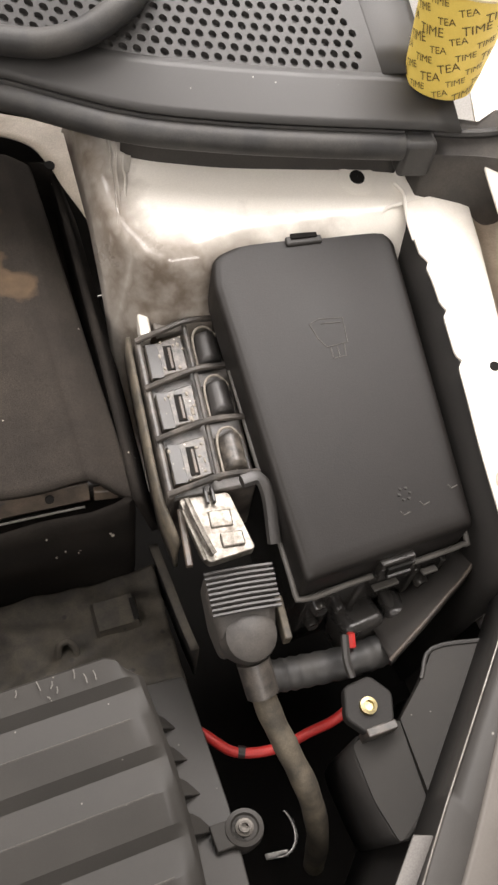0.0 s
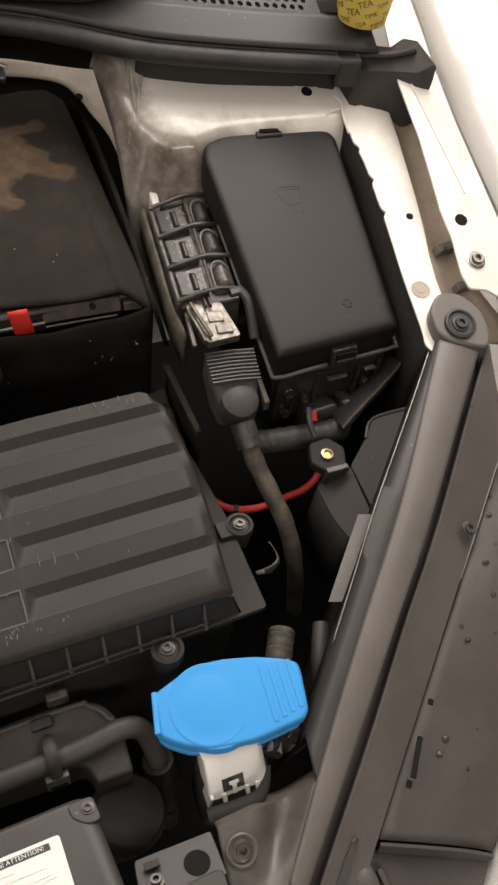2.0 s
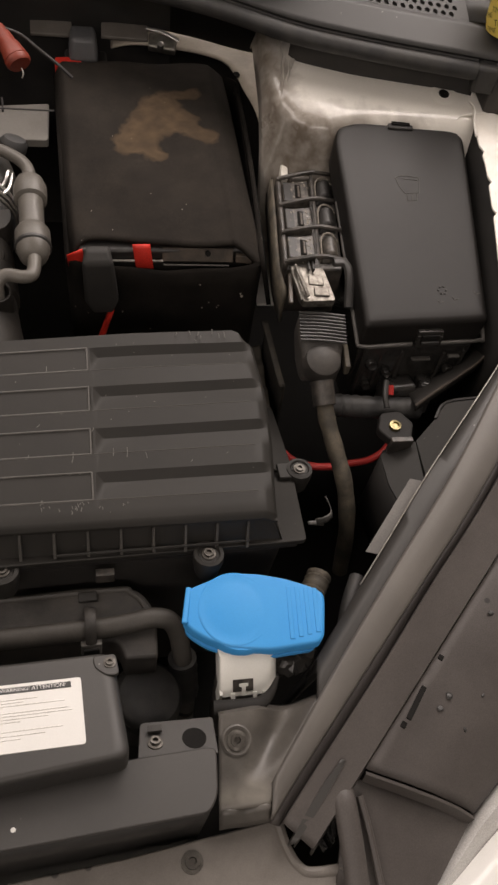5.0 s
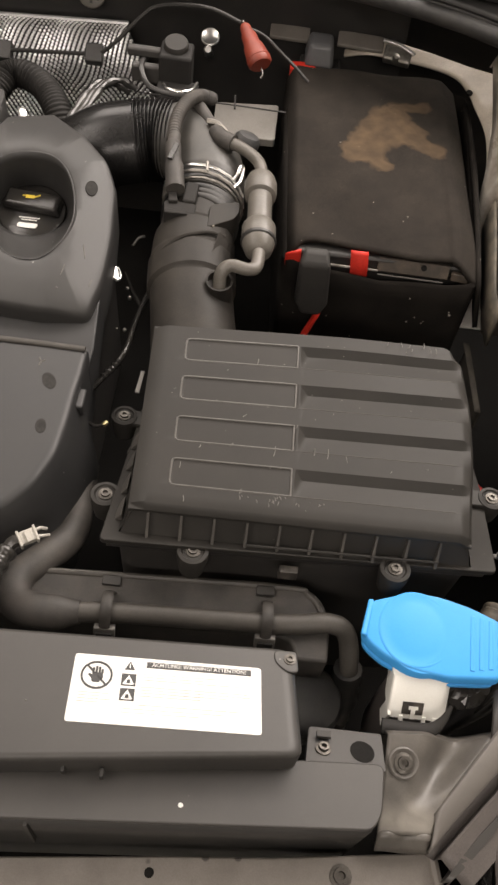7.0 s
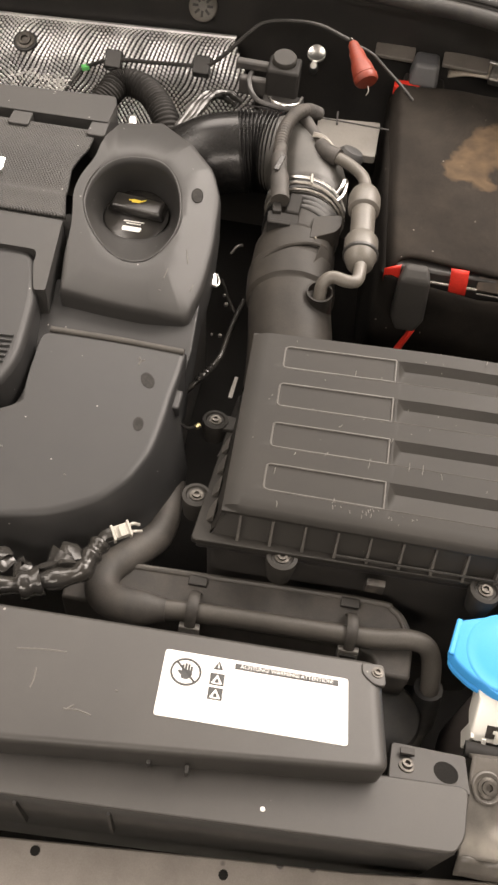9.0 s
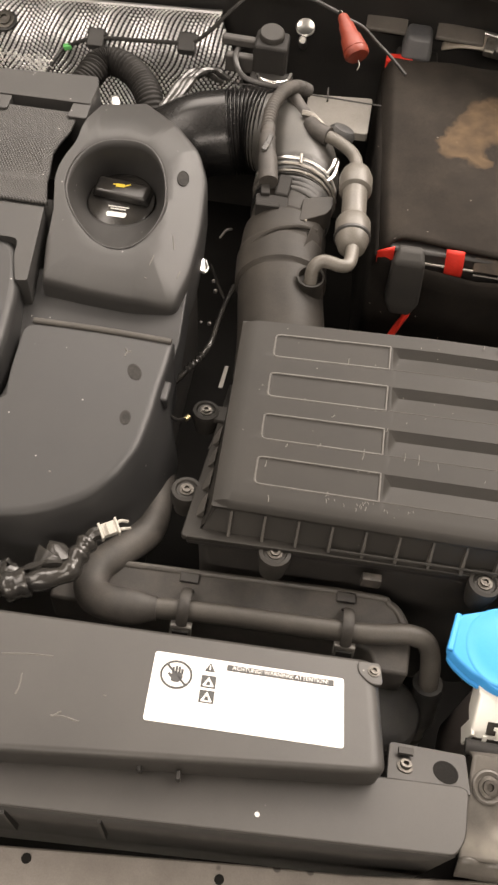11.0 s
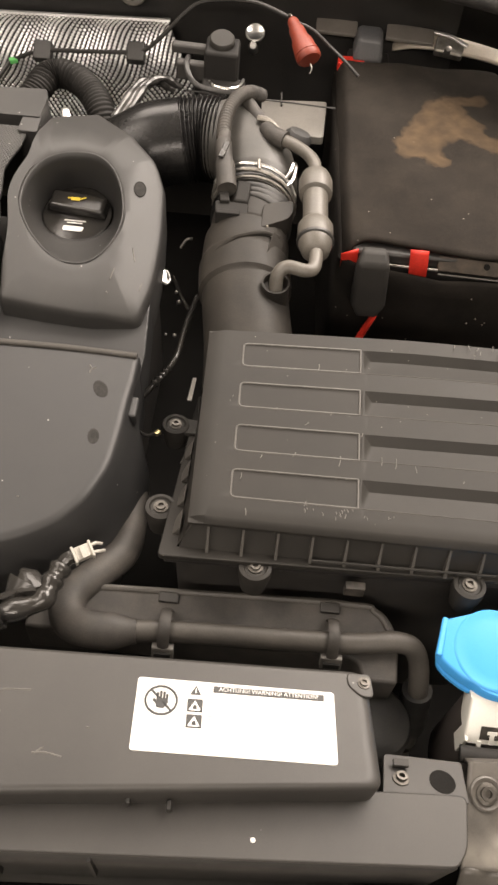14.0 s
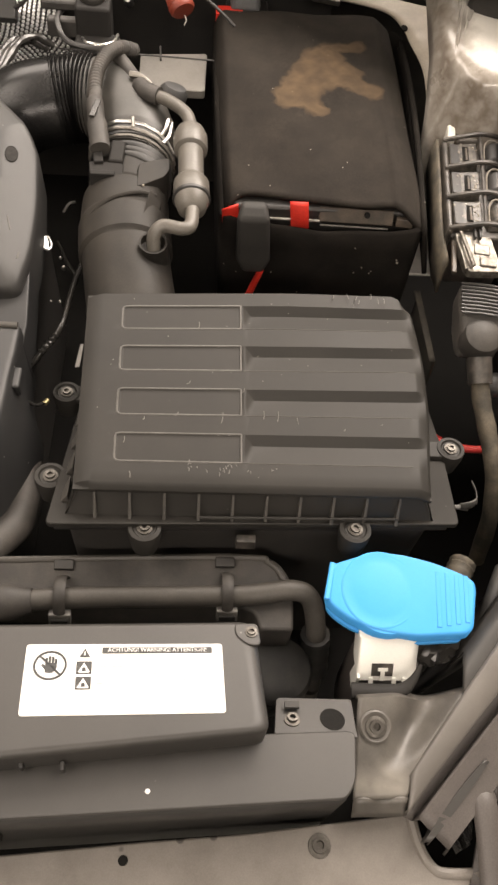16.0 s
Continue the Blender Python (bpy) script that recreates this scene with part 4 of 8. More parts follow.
part("side_pipe", tube([(0.170, -0.060, 0.70), (0.155, -0.090, 0.70), (0.148, -0.12, 0.68)], 0.0075, 12, 6), rubber, trim)

# ---- air filter box ----
grid_now[0] = LEFT
airbox = thing("air_filter_box", (-0.07, 0.0, 0.62), "dusty dark grey plastic air filter box with louvred lid", "air filter")
LID_Z = plane_z(0.8897, 0.0, 0.004)


def lid_xy(u, v):
    """Place on the lid from 0..1 to the right and 0..1 to the rear."""
    front = Vector((-0.194, -0.099)).lerp(Vector((0.0505, -0.099)), u)
    rear = Vector((-0.197, 0.068)).lerp(Vector((0.0580, 0.085)), u)
    return front.lerp(rear, v)


POCKETS = [(0.116, 0.247), (0.337, 0.466), (0.561, 0.690), (0.784, 0.912)]
PU0, PU1 = 0.462, 0.489
EU0, EU1 = 0.107, 0.456


def pocket_depth(u, v):
    """Louvre floors rise from a sloping rear wall towards the front; a sloping wall closes the end."""
    for a, b in POCKETS:
        if a <= v <= b and u > PU0:
            return min((b - v) / 0.034, 0.06 + 0.94 * (v - a) / (b - 0.034 - a), (u - PU0) / (PU1 - PU0), 1.0) * 0.0056
    return 0.0


def panel_depth(u, v):
    """The shallow moulded fields beside the louvres."""
    for a, b in POCKETS:
        if a < v < b and EU0 < u < EU1:
            return 0.0009 * min(1.0, (u - EU0) / 0.006, (EU1 - u) / 0.006, (v - a) / 0.010, (b - v) / 0.010)
    return 0.0


def lid_point(u, v):
    """A place on the lid: louvre pockets to the right of the middle, edges rolled down."""
    p = lid_xy(u, v)
    edge = min(1.0, max(0, 0.050 - u) / 0.050 + max(0, u - 0.985) / 0.015 + max(0, 0.024 - v) / 0.024 + max(0, v - 0.985) / 0.015)
    drop = pocket_depth(u, v) + panel_depth(u, v)
    drop = lerp(drop, 0.0046, smooth(0.955, 0.994, u))
    k = smooth(0.93, 1.0, u) * smooth(0.90, 1.0, v)
    p.x += 0.0045 * smooth(0.0, 0.45, v) * smooth(1.0, 0.6, v) * u - 0.005 * k
    p.y -= 0.010 * k
    return Vector((p.x, p.y, LID_Z(p.x, p.y) - drop - 0.0050 * edge ** 1.6 - 0.0045 * smooth(0.55, 1.0, u) * smooth(0.5, 1.0, v)))


LU = [0.0, 0.004, 0.009, 0.016, 0.024, 0.032, 0.042, 0.05, 0.07, EU0, EU0 + 0.006, 0.2, 0.33, 0.42, EU1 - 0.006, EU1, PU0, lerp(PU0, PU1, 0.25), lerp(PU0, PU1, 0.5), lerp(PU0, PU1, 0.75), PU1, 0.60, 0.72, 0.84, 0.93, 0.955, 0.963, 0.971, 0.979, 0.987, 0.994, 1.0]
LV = [0.0, 0.006, 0.012, 0.018, 0.024, 0.07]
for a, b in POCKETS:
    LV += [a - 0.004, a, a + 0.010, lerp(a, b, 0.4), lerp(a, b, 0.7), b - 0.034, b - 0.0255, b - 0.017, b - 0.0085, b, b + 0.006]
LV += [0.95, 0.985, 0.993, 1.0]


def lid_top():
    bm = bmesh.new()
    rows = [[bm.verts.new(lid_point(u, v)) for v in LV] for u in LU]
    for a, b in zip(rows, rows[1:]):
        for j in range(len(LV) - 1):
            bm.faces.new((a[j], b[j], b[j + 1], a[j + 1]))
    return bm


lid = part("lid", lid_top(), plastic_grey, airbox, sharp=24)
FLANGE = lambda x, y: 0.863 - 0.56 * (y + 0.112) - 0.02 * (x + 0.07)
# the skirt falls from the lid's edge to a slightly larger foot on the flange
EDGE = [(u, 0.0) for u in LU] + [(1.0, v) for v in LV[1:]] + [(u, 1.0) for u in reversed(LU[:-1])] + [(0.0, v) for v in reversed(LV[1:-1])]
skirt = [[], [], [], []]
for u, v in EDGE:
    p = lid_point(u, v)
    x = lerp(lerp(-0.2000, -0.2050, v), lerp(0.0575, 0.0760, v), u)
    y = lerp(lerp(-0.1060, -0.1015, u), lerp(0.100, 0.105, u), v)
    inward = Vector(((0.0035 if u == 0 else -0.0035 if u == 1 else 0), (0.0045 if v == 0 else -0.0035 if v == 1 else 0), -0.0005))
    skirt[3].append(p)
    skirt[2].append(p - Vector((0, 0, 0.0030)))
    skirt[1].append(p - Vector((0, 0, 0.0030)) + inward)
    skirt[0].append((x, y, min(p.z - 0.006, FLANGE(x, y))))
part("lid_skirt", rings(skirt, False, False), plastic_grey, lid, sharp=25)
FL_OUT = rounded([(-0.2120, -0.1165), (0.0765, -0.1040), (0.094, 0.004), (0.104, 0.110), (-0.2080, 0.118), (-0.2090, 0.02)], [0.004, 0.004, 0, 0.006, 0.006, 0], 3)
part("flange", plate(FL_OUT, FLANGE, 0.006), plastic_grey, airbox, bevel=0.001)
# Housing below the flange coloured near black for the shade round it.
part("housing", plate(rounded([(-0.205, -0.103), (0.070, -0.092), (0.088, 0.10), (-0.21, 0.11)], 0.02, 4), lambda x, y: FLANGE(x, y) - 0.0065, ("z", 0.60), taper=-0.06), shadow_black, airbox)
part("housing_ridge", plate([(-0.209, -0.109), (0.074, -0.097), (0.074, -0.09), (-0.209, -0.10)], lambda x, y: FLANGE(x, y) - 0.0064, 0.014), plastic_black, airbox, bevel=0.001)
# front ribs below the lid's edge, paler so that they look lit
for i in range(10):
    x = -0.1800 + 0.0232 * i
    zt, zb = LID_Z(x, -0.1) - 0.0085 - 0.004 * smooth(0.92, 0.99, (x + 0.194) / 0.2445), FLANGE(x, -0.106)
    y = -0.1040 + 0.0035 * i / 10
    part("rib", rings([[(x - 0.0011, y - 0.0070, zb), (x + 0.0011, y - 0.0070, zb), (x + 0.0011, y + 0.006, zb), (x - 0.0011, y + 0.006, zb)],
                       [(x - 0.0008, y + 0.0040, zt), (x + 0.0008, y + 0.0040, zt), (x + 0.0008, y + 0.012, zt), (x - 0.0008, y + 0.012, zt)]]), plastic_lit, lid)
part("rib_rail", tube([(-0.11, -0.1085, 0.8660), (-0.03, -0.1070, 0.8650), (0.030, -0.1055, 0.8640)], 0.0009, 6, 3), plastic_grey, lid)
# side gussets
for y in (0.000, 0.026, 0.052, 0.078):
    x0 = lid_xy(1.0, (y + 0.1) / 0.165).x + 0.004
    z = FLANGE(x0, y)
    part("gusset", rings([[(x0, y - 0.0100, z + 0.026), (x0 + 0.028, y - 0.0100, z - 0.002), (x0, y - 0.0100, z)], [(x0, y + 0.0060, z + 0.020), (x0 + 0.012, y + 0.0060, z - 0.002), (x0, y + 0.0060, z)]]), plastic_grey, lid, bevel=0.0008)
for y in (-0.082, -0.050, -0.018, 0.014):
    x0 = lerp(-0.2000, -0.2050, (y + 0.1) / 0.165)
    z = FLANGE(x0, y)
    part("gusset", rings([[(x0 + 0.001, y - 0.0110, z + 0.016), (x0 - 0.0085, y - 0.0110, z - 0.001), (x0 + 0.001, y - 0.0110, z)], [(x0 + 0.001, y + 0.0080, z + 0.010), (x0 - 0.0030, y + 0.0080, z - 0.001), (x0 + 0.001, y + 0.0080, z)]]), plastic_lit, lid, bevel=0.0006)
# embossed outlines beside the louvres, their highlight put into a paler colour
for a, b in POCKETS:
    loop = []
    for u, v in rounded([(EU0, a), (EU1, a), (EU1, b), (EU0, b)], [0.018, 0.003, 0.003, 0.018], 4):
        p = lid_xy(u, v)
        loop.append(Vector((p.x, p.y, LID_Z(p.x, p.y))))
    part("embossed_outline", tube(loop + [loop[0]], 0.00075, 6, 1), worn_lit_edge, lid)
    # Pale line painted along the louvre front as its highlight.
    front = [lid_xy(lerp(EU1, 0.94, k / 6), a) for k in range(7)]
    part("louvre_edge", tube([(p.x + 0.0045 * smooth(0.0, 0.45, a) * smooth(1.0, 0.6, a) * lerp(EU1, 0.94, k / 6), p.y, LID_Z(p.x, p.y) - 0.0002 - 0.0045 * smooth(0.55, 1.0, lerp(EU1, 0.94, k / 6)) * smooth(0.5, 1.0, a)) for k, p in enumerate(front)], 0.00045, 6, 1), plastic_lit, lid)
# pale scratches left by tools on the lid
scr = random.Random(12)
bm = bmesh.new()
strokes = [(0.40, 0.30, 0.004, 0.05), (0.62, 0.30, -0.004, 0.03), (0.56, 0.31, 0.002, 0.05), (0.52, 0.32, 0.001, 0.04), (0.42, 0.24, 0.006, 0.01), (0.27, 0.33, 0.008, 0.02), (0.39, 0.24, 0.005, 0.0), (0.18, 0.31, 0.004, 0.015), (0.15, 0.07, 0.003, -0.03), (0.13, 0.2, 0.002, 0.03), (0.33, 0.78, 0.003, 0.04), (0.75, 0.27, 0.004, 0.01), (0.46, 0.45, 0.006, 0.02), (0.86, 0.30, 0.006, 0.006), (0.30, 0.49, 0.010, 0.015), (0.21, 0.56, 0.008, 0.01), (0.74, 0.955, 0.004, 0.02), (0.79, 0.950, -0.004, 0.03), (0.81, 0.945, 0.006, 0.02), (0.86, 0.950, 0.002, 0.03), (0.88, 0.955, 0.003, -0.03), (0.90, 0.955, 0.002, -0.03), (0.80, 0.925, 0.005, -0.01), (0.82, 0.925, 0.003, 0.02)]
for k in range(22):
    strokes.append((scr.uniform(0.30, 0.56), scr.gauss(0.095, 0.012), scr.uniform(-0.004, 0.006), scr.uniform(-0.02, 0.02)))
for k in range(5):
    strokes.append((scr.uniform(0.05, 0.95), scr.uniform(0.03, 0.97), scr.uniform(-0.004, 0.004), scr.uniform(-0.006, 0.006)))
for u, v, du, dv in strokes:
    if u > PU0 and any(a < v < b for a, b in POCKETS):
        continue
    ends = [lid_xy(u, v), lid_xy(u + du * 0.6 + 0.001, v + dv * 0.4), lid_xy(u + du, v + dv)]
    tube([(p.x, p.y, LID_Z(p.x, p.y) + 0.0001) for p in ends], 0.00032, 4, 1, bm=bm)
part("scratches", bm, scuff, lid, "pale tool scratches")["kind"] = "stuff"
# lugs with screws round the flange
for px, py, pz, nx, ny in ((-0.1464, -0.1145, 0.8620, 0, -1), (-0.0010, -0.1125, 0.8620, 0, -1), (-0.2175, -0.0610, 0.8355, -1, 0), (-0.2205, 0.0490, 0.7850, -1, 0), (0.0947, -0.0156, 0.8168, 1, 0)):
    m = axis_pose((px, py, pz - 0.004), (0, 0.1, 1))
    lug = part("lug", lathe([(0.0090, -0.020), (0.0115, -0.004), (0.0115, 0.0), (0.0112, 0.003), (0.0085, 0.0036), (0.0075, 0.002), (0.001, 0.002)], m, 20), plastic_grey, airbox)
    part("lug_web", block((0.016 if ny else 0.018, 0.016, 0.005), m @ pose(-nx * 0.010, -ny * 0.008, -0.003)), plastic_grey, airbox, bevel=0.0008)
    screw(lug, m @ pose(0, 0, 0.002), 0.0036, "screw", screw_dirty, 0.003)
for x in (-0.072, 0.005):
    part("clip_tab", block((0.014, 0.006, 0.012), pose(x - 0.004, -0.1125, 0.832)), plastic_dirty, airbox, bevel=0.001)
part("white_tag", plate([(-0.2120, 0.056), (-0.2085, 0.056), (-0.2072, 0.082), (-0.2102, 0.082)], plane_z(0.808, 0, -0.1, 0, 0.08), 0.001), carrier_grey, airbox, "narrow pale paper tag")

# ---- intake pipe with clamp, bellows, valve and sensor ----
intake = thing("intake_pipe", (-0.18, 0.2, 0.78), "dark plastic intake pipe with grey elbow, clamp and black bellows", "intake pipe")
NECK_LINE = [(-0.163, 0.045, 0.842), (-0.166, 0.085, 0.848), (-0.173, 0.135, 0.853), (-0.177, 0.185, 0.854), (-0.1755, 0.246, 0.853)]
NECK_STEPS = [(0.045, 0.0362), (0.1385, 0.0364), (0.1415, 0.0394), (0.1690, 0.0394), (0.1725, 0.0378), (0.1995, 0.0374), (0.2045, 0.0346), (0.246, 0.0338)]


def neck_radius(t):
    """A straight sleeve, a wider collar, a shoulder and the sensor neck."""
    y = polyline(NECK_LINE, t).y
    for (a, ra), (b, rb) in zip(NECK_STEPS, NECK_STEPS[1:]):
        if y <= b:
            return lerp(ra, rb, max(0.0, (y - a) / (b - a)))
    return NECK_STEPS[-1][1]


part("neck", tube(NECK_LINE, neck_radius, 36, 30), plastic_neck, intake, sharp=32)
for y in (0.2290, 0.2355, 0.2420):
    part("collar_ring", tube([(-0.1757, y - 0.0026, 0.853), (-0.1755, y - 0.0014, 0.853), (-0.1755, y + 0.0014, 0.853), (-0.1755, y + 0.0026, 0.853)], lambda t: 0.0352 + 0.0020 * math.sin(math.pi * t), 30, 3), rubber, intake)
part("sensor_plate", plate(rounded([(-0.1665, 0.1850), (-0.1440, 0.2020), (-0.1395, 0.2120), (-0.1400, 0.2270), (-0.1660, 0.2150)], 0.004, 3), plane_z(0.8895, -0.10, 0.0, -0.16, 0.2), 0.020), plastic_neck, intake, bevel=0.002, seg=2)
part("saddle_rib", tube([(-0.2085, 0.1560, 0.8690), (-0.2000, 0.1600, 0.8835), (-0.1880, 0.1660, 0.8925), (-0.1740, 0.1725, 0.8935), (-0.1620, 0.1775, 0.8915), (-0.1500, 0.1815, 0.8850)], 0.0017, 8, 5), plastic_neck, intake)
part("sensor_fin", rings([[(-0.1550, 0.1815, 0.8920), (-0.1605, 0.1510, 0.8900), (-0.1480, 0.1600, 0.8790), (-0.1455, 0.1800, 0.8790)], [(-0.1550, 0.1815, 0.8700), (-0.1605, 0.1510, 0.8700), (-0.1480, 0.1600, 0.8700), (-0.1455, 0.1800, 0.8700)]]), plastic_neck, intake, bevel=0.0008)
part("paint_fleck", lathe([(0.0013, -0.0004), (0.0009, 0.0004), (0.0002, 0.0006)], pose(-0.1610, 0.1880, 0.8897), 8), dirt_pale, intake, "pale fleck")
part("port", lathe([(0.0125, -0.035), (0.0112, -0.001), (0.0114, 0.0004), (0.0098, 0.0004), (0.0092, -0.01), (0.001, -0.012)], axis_pose((-0.1500, 0.120, 0.892), (0, -0.1, 1)), 22), plastic_neck, intake)
elbow_pts = [(-0.1755, 0.246, 0.853), (-0.174, 0.268, 0.852), (-0.176, 0.300, 0.852), (-0.190, 0.335, 0.851), (-0.218, 0.355, 0.848)]
part("elbow", tube(elbow_pts, lambda t: 0.0385 if t > 0.3 else 0.0362, 32, 8), silicone, intake, "grey translucent rubber elbow")
def clamp_arc(y, tilt, a, b, lift=0.0):
    """Part of a wire ring round the elbow, from angle a to b seen along the pipe."""
    pts = []
    for k in range(17):
        w = math.radians(lerp(a, b, k / 16))
        pts.append((-0.1752 + (0.0385 + lift) * math.cos(w), y + tilt * math.cos(w), 0.853 + (0.0385 + lift) * math.sin(w)))
    return pts


part("clamp_band", tube([(-0.1752, 0.2540, 0.853), (-0.1750, 0.2700, 0.853)], 0.0372, 30, 2), rubber, intake)
part("clamp_wire", tube(clamp_arc(0.2665, -0.004, -60, 240), 0.0016, 8, 1), metal_bright, intake, "bright spring wire")
part("clamp_wire", tube(clamp_arc(0.2580, -0.005, -60, 240), 0.0016, 8, 1), metal_dull, intake)
part("clamp_wire", tube(clamp_arc(0.2500, -0.003, -60, 240, -0.001), 0.0011, 8, 1), metal_dull, intake)
part("clamp_ear", tube([(-0.1480, 0.2640, 0.8810), (-0.1445, 0.2690, 0.8850), (-0.1425, 0.2790, 0.8860), (-0.1400, 0.2800, 0.8820), (-0.1420, 0.2640, 0.8800), (-0.1470, 0.2545, 0.8800)], 0.0017, 8, 5), metal_bright, intake, "bright clamp ear")
part("clamp_lug", block((0.003, 0.014, 0.004), pose(-0.1735, 0.2640, 0.8900, 0, 0, 4)), metal_dull, intake, bevel=0.001)
part("bellows", tube([(-0.212, 0.354, 0.848), (-0.232, 0.356, 0.845), (-0.252, 0.354, 0.8415)], lambda t: 0.0405 + 0.0020 * math.sin(t * 2 * math.pi * 10), 32, 60), duct_gloss, intake, "black ribbed bellows", sharp=80)
part("duct", tube([(-0.250, 0.3545, 0.8415), (-0.285, 0.347, 0.834), (-0.312, 0.330, 0.815), (-0.325, 0.300, 0.775), (-0.325, 0.28, 0.72)], 0.0415, 28, 8), duct_gloss, intake, "smooth black plastic duct")
grid_now[0] = PLAIN
for dx, dz, r in ((0.0, 0.0, 0.0052), (0.007, 0.004, 0.0042), (-0.006, 0.002, 0.0036)):
    part("taped_cable", tube([(-0.372 + dx, 0.398, 0.815 + dz), (-0.3643 + dx, 0.4132, 0.840 + dz), (-0.3555 + dx, 0.4480, 0.846 + dz), (-0.346 + dx, 0.478, 0.848 + dz), (-0.330 + dx, 0.492, 0.846 + dz), (-0.312 + dx, 0.490, 0.838 + dz)], lambda t: r + 0.0009 * math.sin(t * 31 + dx * 900), 9, 7), rubber_gloss, intake)
grid_now[0] = LEFT

valve = thing("breather_valve", (-0.124, 0.2, 0.86), "grey breather valve with bent pipe beside the intake", "valve")
part("pipe_front", tube([(-0.1495, 0.118, 0.886), (-0.1490, 0.123, 0.898), (-0.142, 0.127, 0.904), (-0.128, 0.126, 0.903), (-0.121, 0.131, 0.902), (-0.1195, 0.146, 0.901), (-0.120, 0.158, 0.900)], 0.0056, 12, 6), valve_grey, valve)
vz = axis_pose((-0.1200, 0.150, 0.8985), (-0.03, 1, 0), (1, 0, 0))
part("lower_collar", lathe([(0.0075, 0), (0.0115, 0.003), (0.0140, 0.012), (0.0150, 0.018), (0.0150, 0.032), (0.0135, 0.035), (0.0105, 0.037)], vz, 24), valve_grey, valve)
part("seal_ring", lathe([(0.0143, 0.013), (0.0156, 0.0140), (0.0156, 0.0165), (0.0143, 0.0175)], vz, 24), plastic_black, valve)
part("cylinder", lathe([(0.0100, 0.030), (0.0108, 0.036), (0.0108, 0.074), (0.0100, 0.080)], vz, 24), valve_grey, valve)
part("upper_collar", lathe([(0.0105, 0.072), (0.0142, 0.074), (0.0148, 0.080), (0.0148, 0.090), (0.0125, 0.098), (0.0070, 0.102), (0.004, 0.103)], vz, 24), valve_grey, valve)
part("pipe_rear", tube([(-0.1230, 0.250, 0.897), (-0.1240, 0.268, 0.896), (-0.130, 0.282, 0.895), (-0.144, 0.296, 0.894), (-0.158, 0.305, 0.892)], 0.0058, 12, 6), valve_grey, valve)
part("rubber_joint", tube([(-0.152, 0.302, 0.893), (-0.162, 0.308, 0.892), (-0.170, 0.322, 0.888)], 0.0085, 12, 5), rubber_dusty, valve)
part("hose", tube([(-0.166, 0.318, 0.888), (-0.178, 0.340, 0.886), (-0.192, 0.362, 0.888), (-0.205, 0.378, 0.880)], 0.0062, 10, 6), rubber_dusty, valve)
part("joint_plug", lathe([(0.010, -0.012), (0.0135, -0.004), (0.0135, 0.004), (0.0105, 0.008), (0.001, 0.009)], axis_pose((-0.1400, 0.3400, 0.868), (0.3, 0.3, 1)), 20), rubber, valve)
part("clip", tube([(-0.160, 0.318, 0.892), (-0.170, 0.328, 0.894), (-0.180, 0.330, 0.894)], 0.003, 8, 5), metal_dull, valve)

sensor = thing("air_mass_sensor_plug", (-0.207, 0.25, 0.87), "black sensor plug with corrugated grey cable sleeve", "sensor plug")
plug = part("plug", plate(rounded([(-0.2060, 0.1960), (-0.1785, 0.1965), (-0.1790, 0.2130), (-0.2075, 0.2130)], 0.003, 3), plane_z(0.8905), 0.022), brace_black, sensor, bevel=0.0015)
part("plug_ledge", block((0.0200, 0.0055, 0.0022), pose(-0.1955, 0.1985, 0.8900, 0, 0, 2)), brace_black, plug, bevel=0.0008)
part("plug_tower", block((0.0125, 0.0270, 0.0200), pose(-0.1850, 0.2260, 0.8730, 0, 0, -3)), brace_black, plug, bevel=0.0020)
part("plug_latch", block((0.0080, 0.0120, 0.0050), pose(-0.2000, 0.2155, 0.8890, 0, 0, 8)), brace_black, plug, bevel=0.0010)
part("neck", tube([(-0.2075, 0.294, 0.899), (-0.2065, 0.272, 0.9005), (-0.2025, 0.246, 0.900), (-0.1985, 0.222, 0.8960)], lambda t: 0.0060 + 0.0014 * (t > 0.22) + 0.0012 * (t > 0.62), 14, 8), rubber_dusty, sensor, sharp=40)
part("lever", block((0.0050, 0.024, 0.0022), pose(-0.2050, 0.258, 0.9080, -3, 0, -10)), rubber_gloss, sensor, bevel=0.0007)
part("base", block((0.022, 0.014, 0.016), pose(-0.1930, 0.2050, 0.868)), brace_black, sensor, bevel=0.002)
part("sleeve", tube([(-0.2085, 0.288, 0.898), (-0.2080, 0.318, 0.902), (-0.2010, 0.345, 0.902), (-0.190, 0.366, 0.896), (-0.178, 0.378, 0.886)], lambda t: 0.0062 + 0.0007 * math.sin(t * 210), 10, 40), rubber_dusty, sensor, "corrugated grey cable sleeve", sharp=80)

# ---- battery in its felt jacket ----
grid_now[0] = PLAIN
battery = thing("car_battery", (-0.03, 0.4, 0.58), "car battery in black felt jacket with brown stain", "battery")


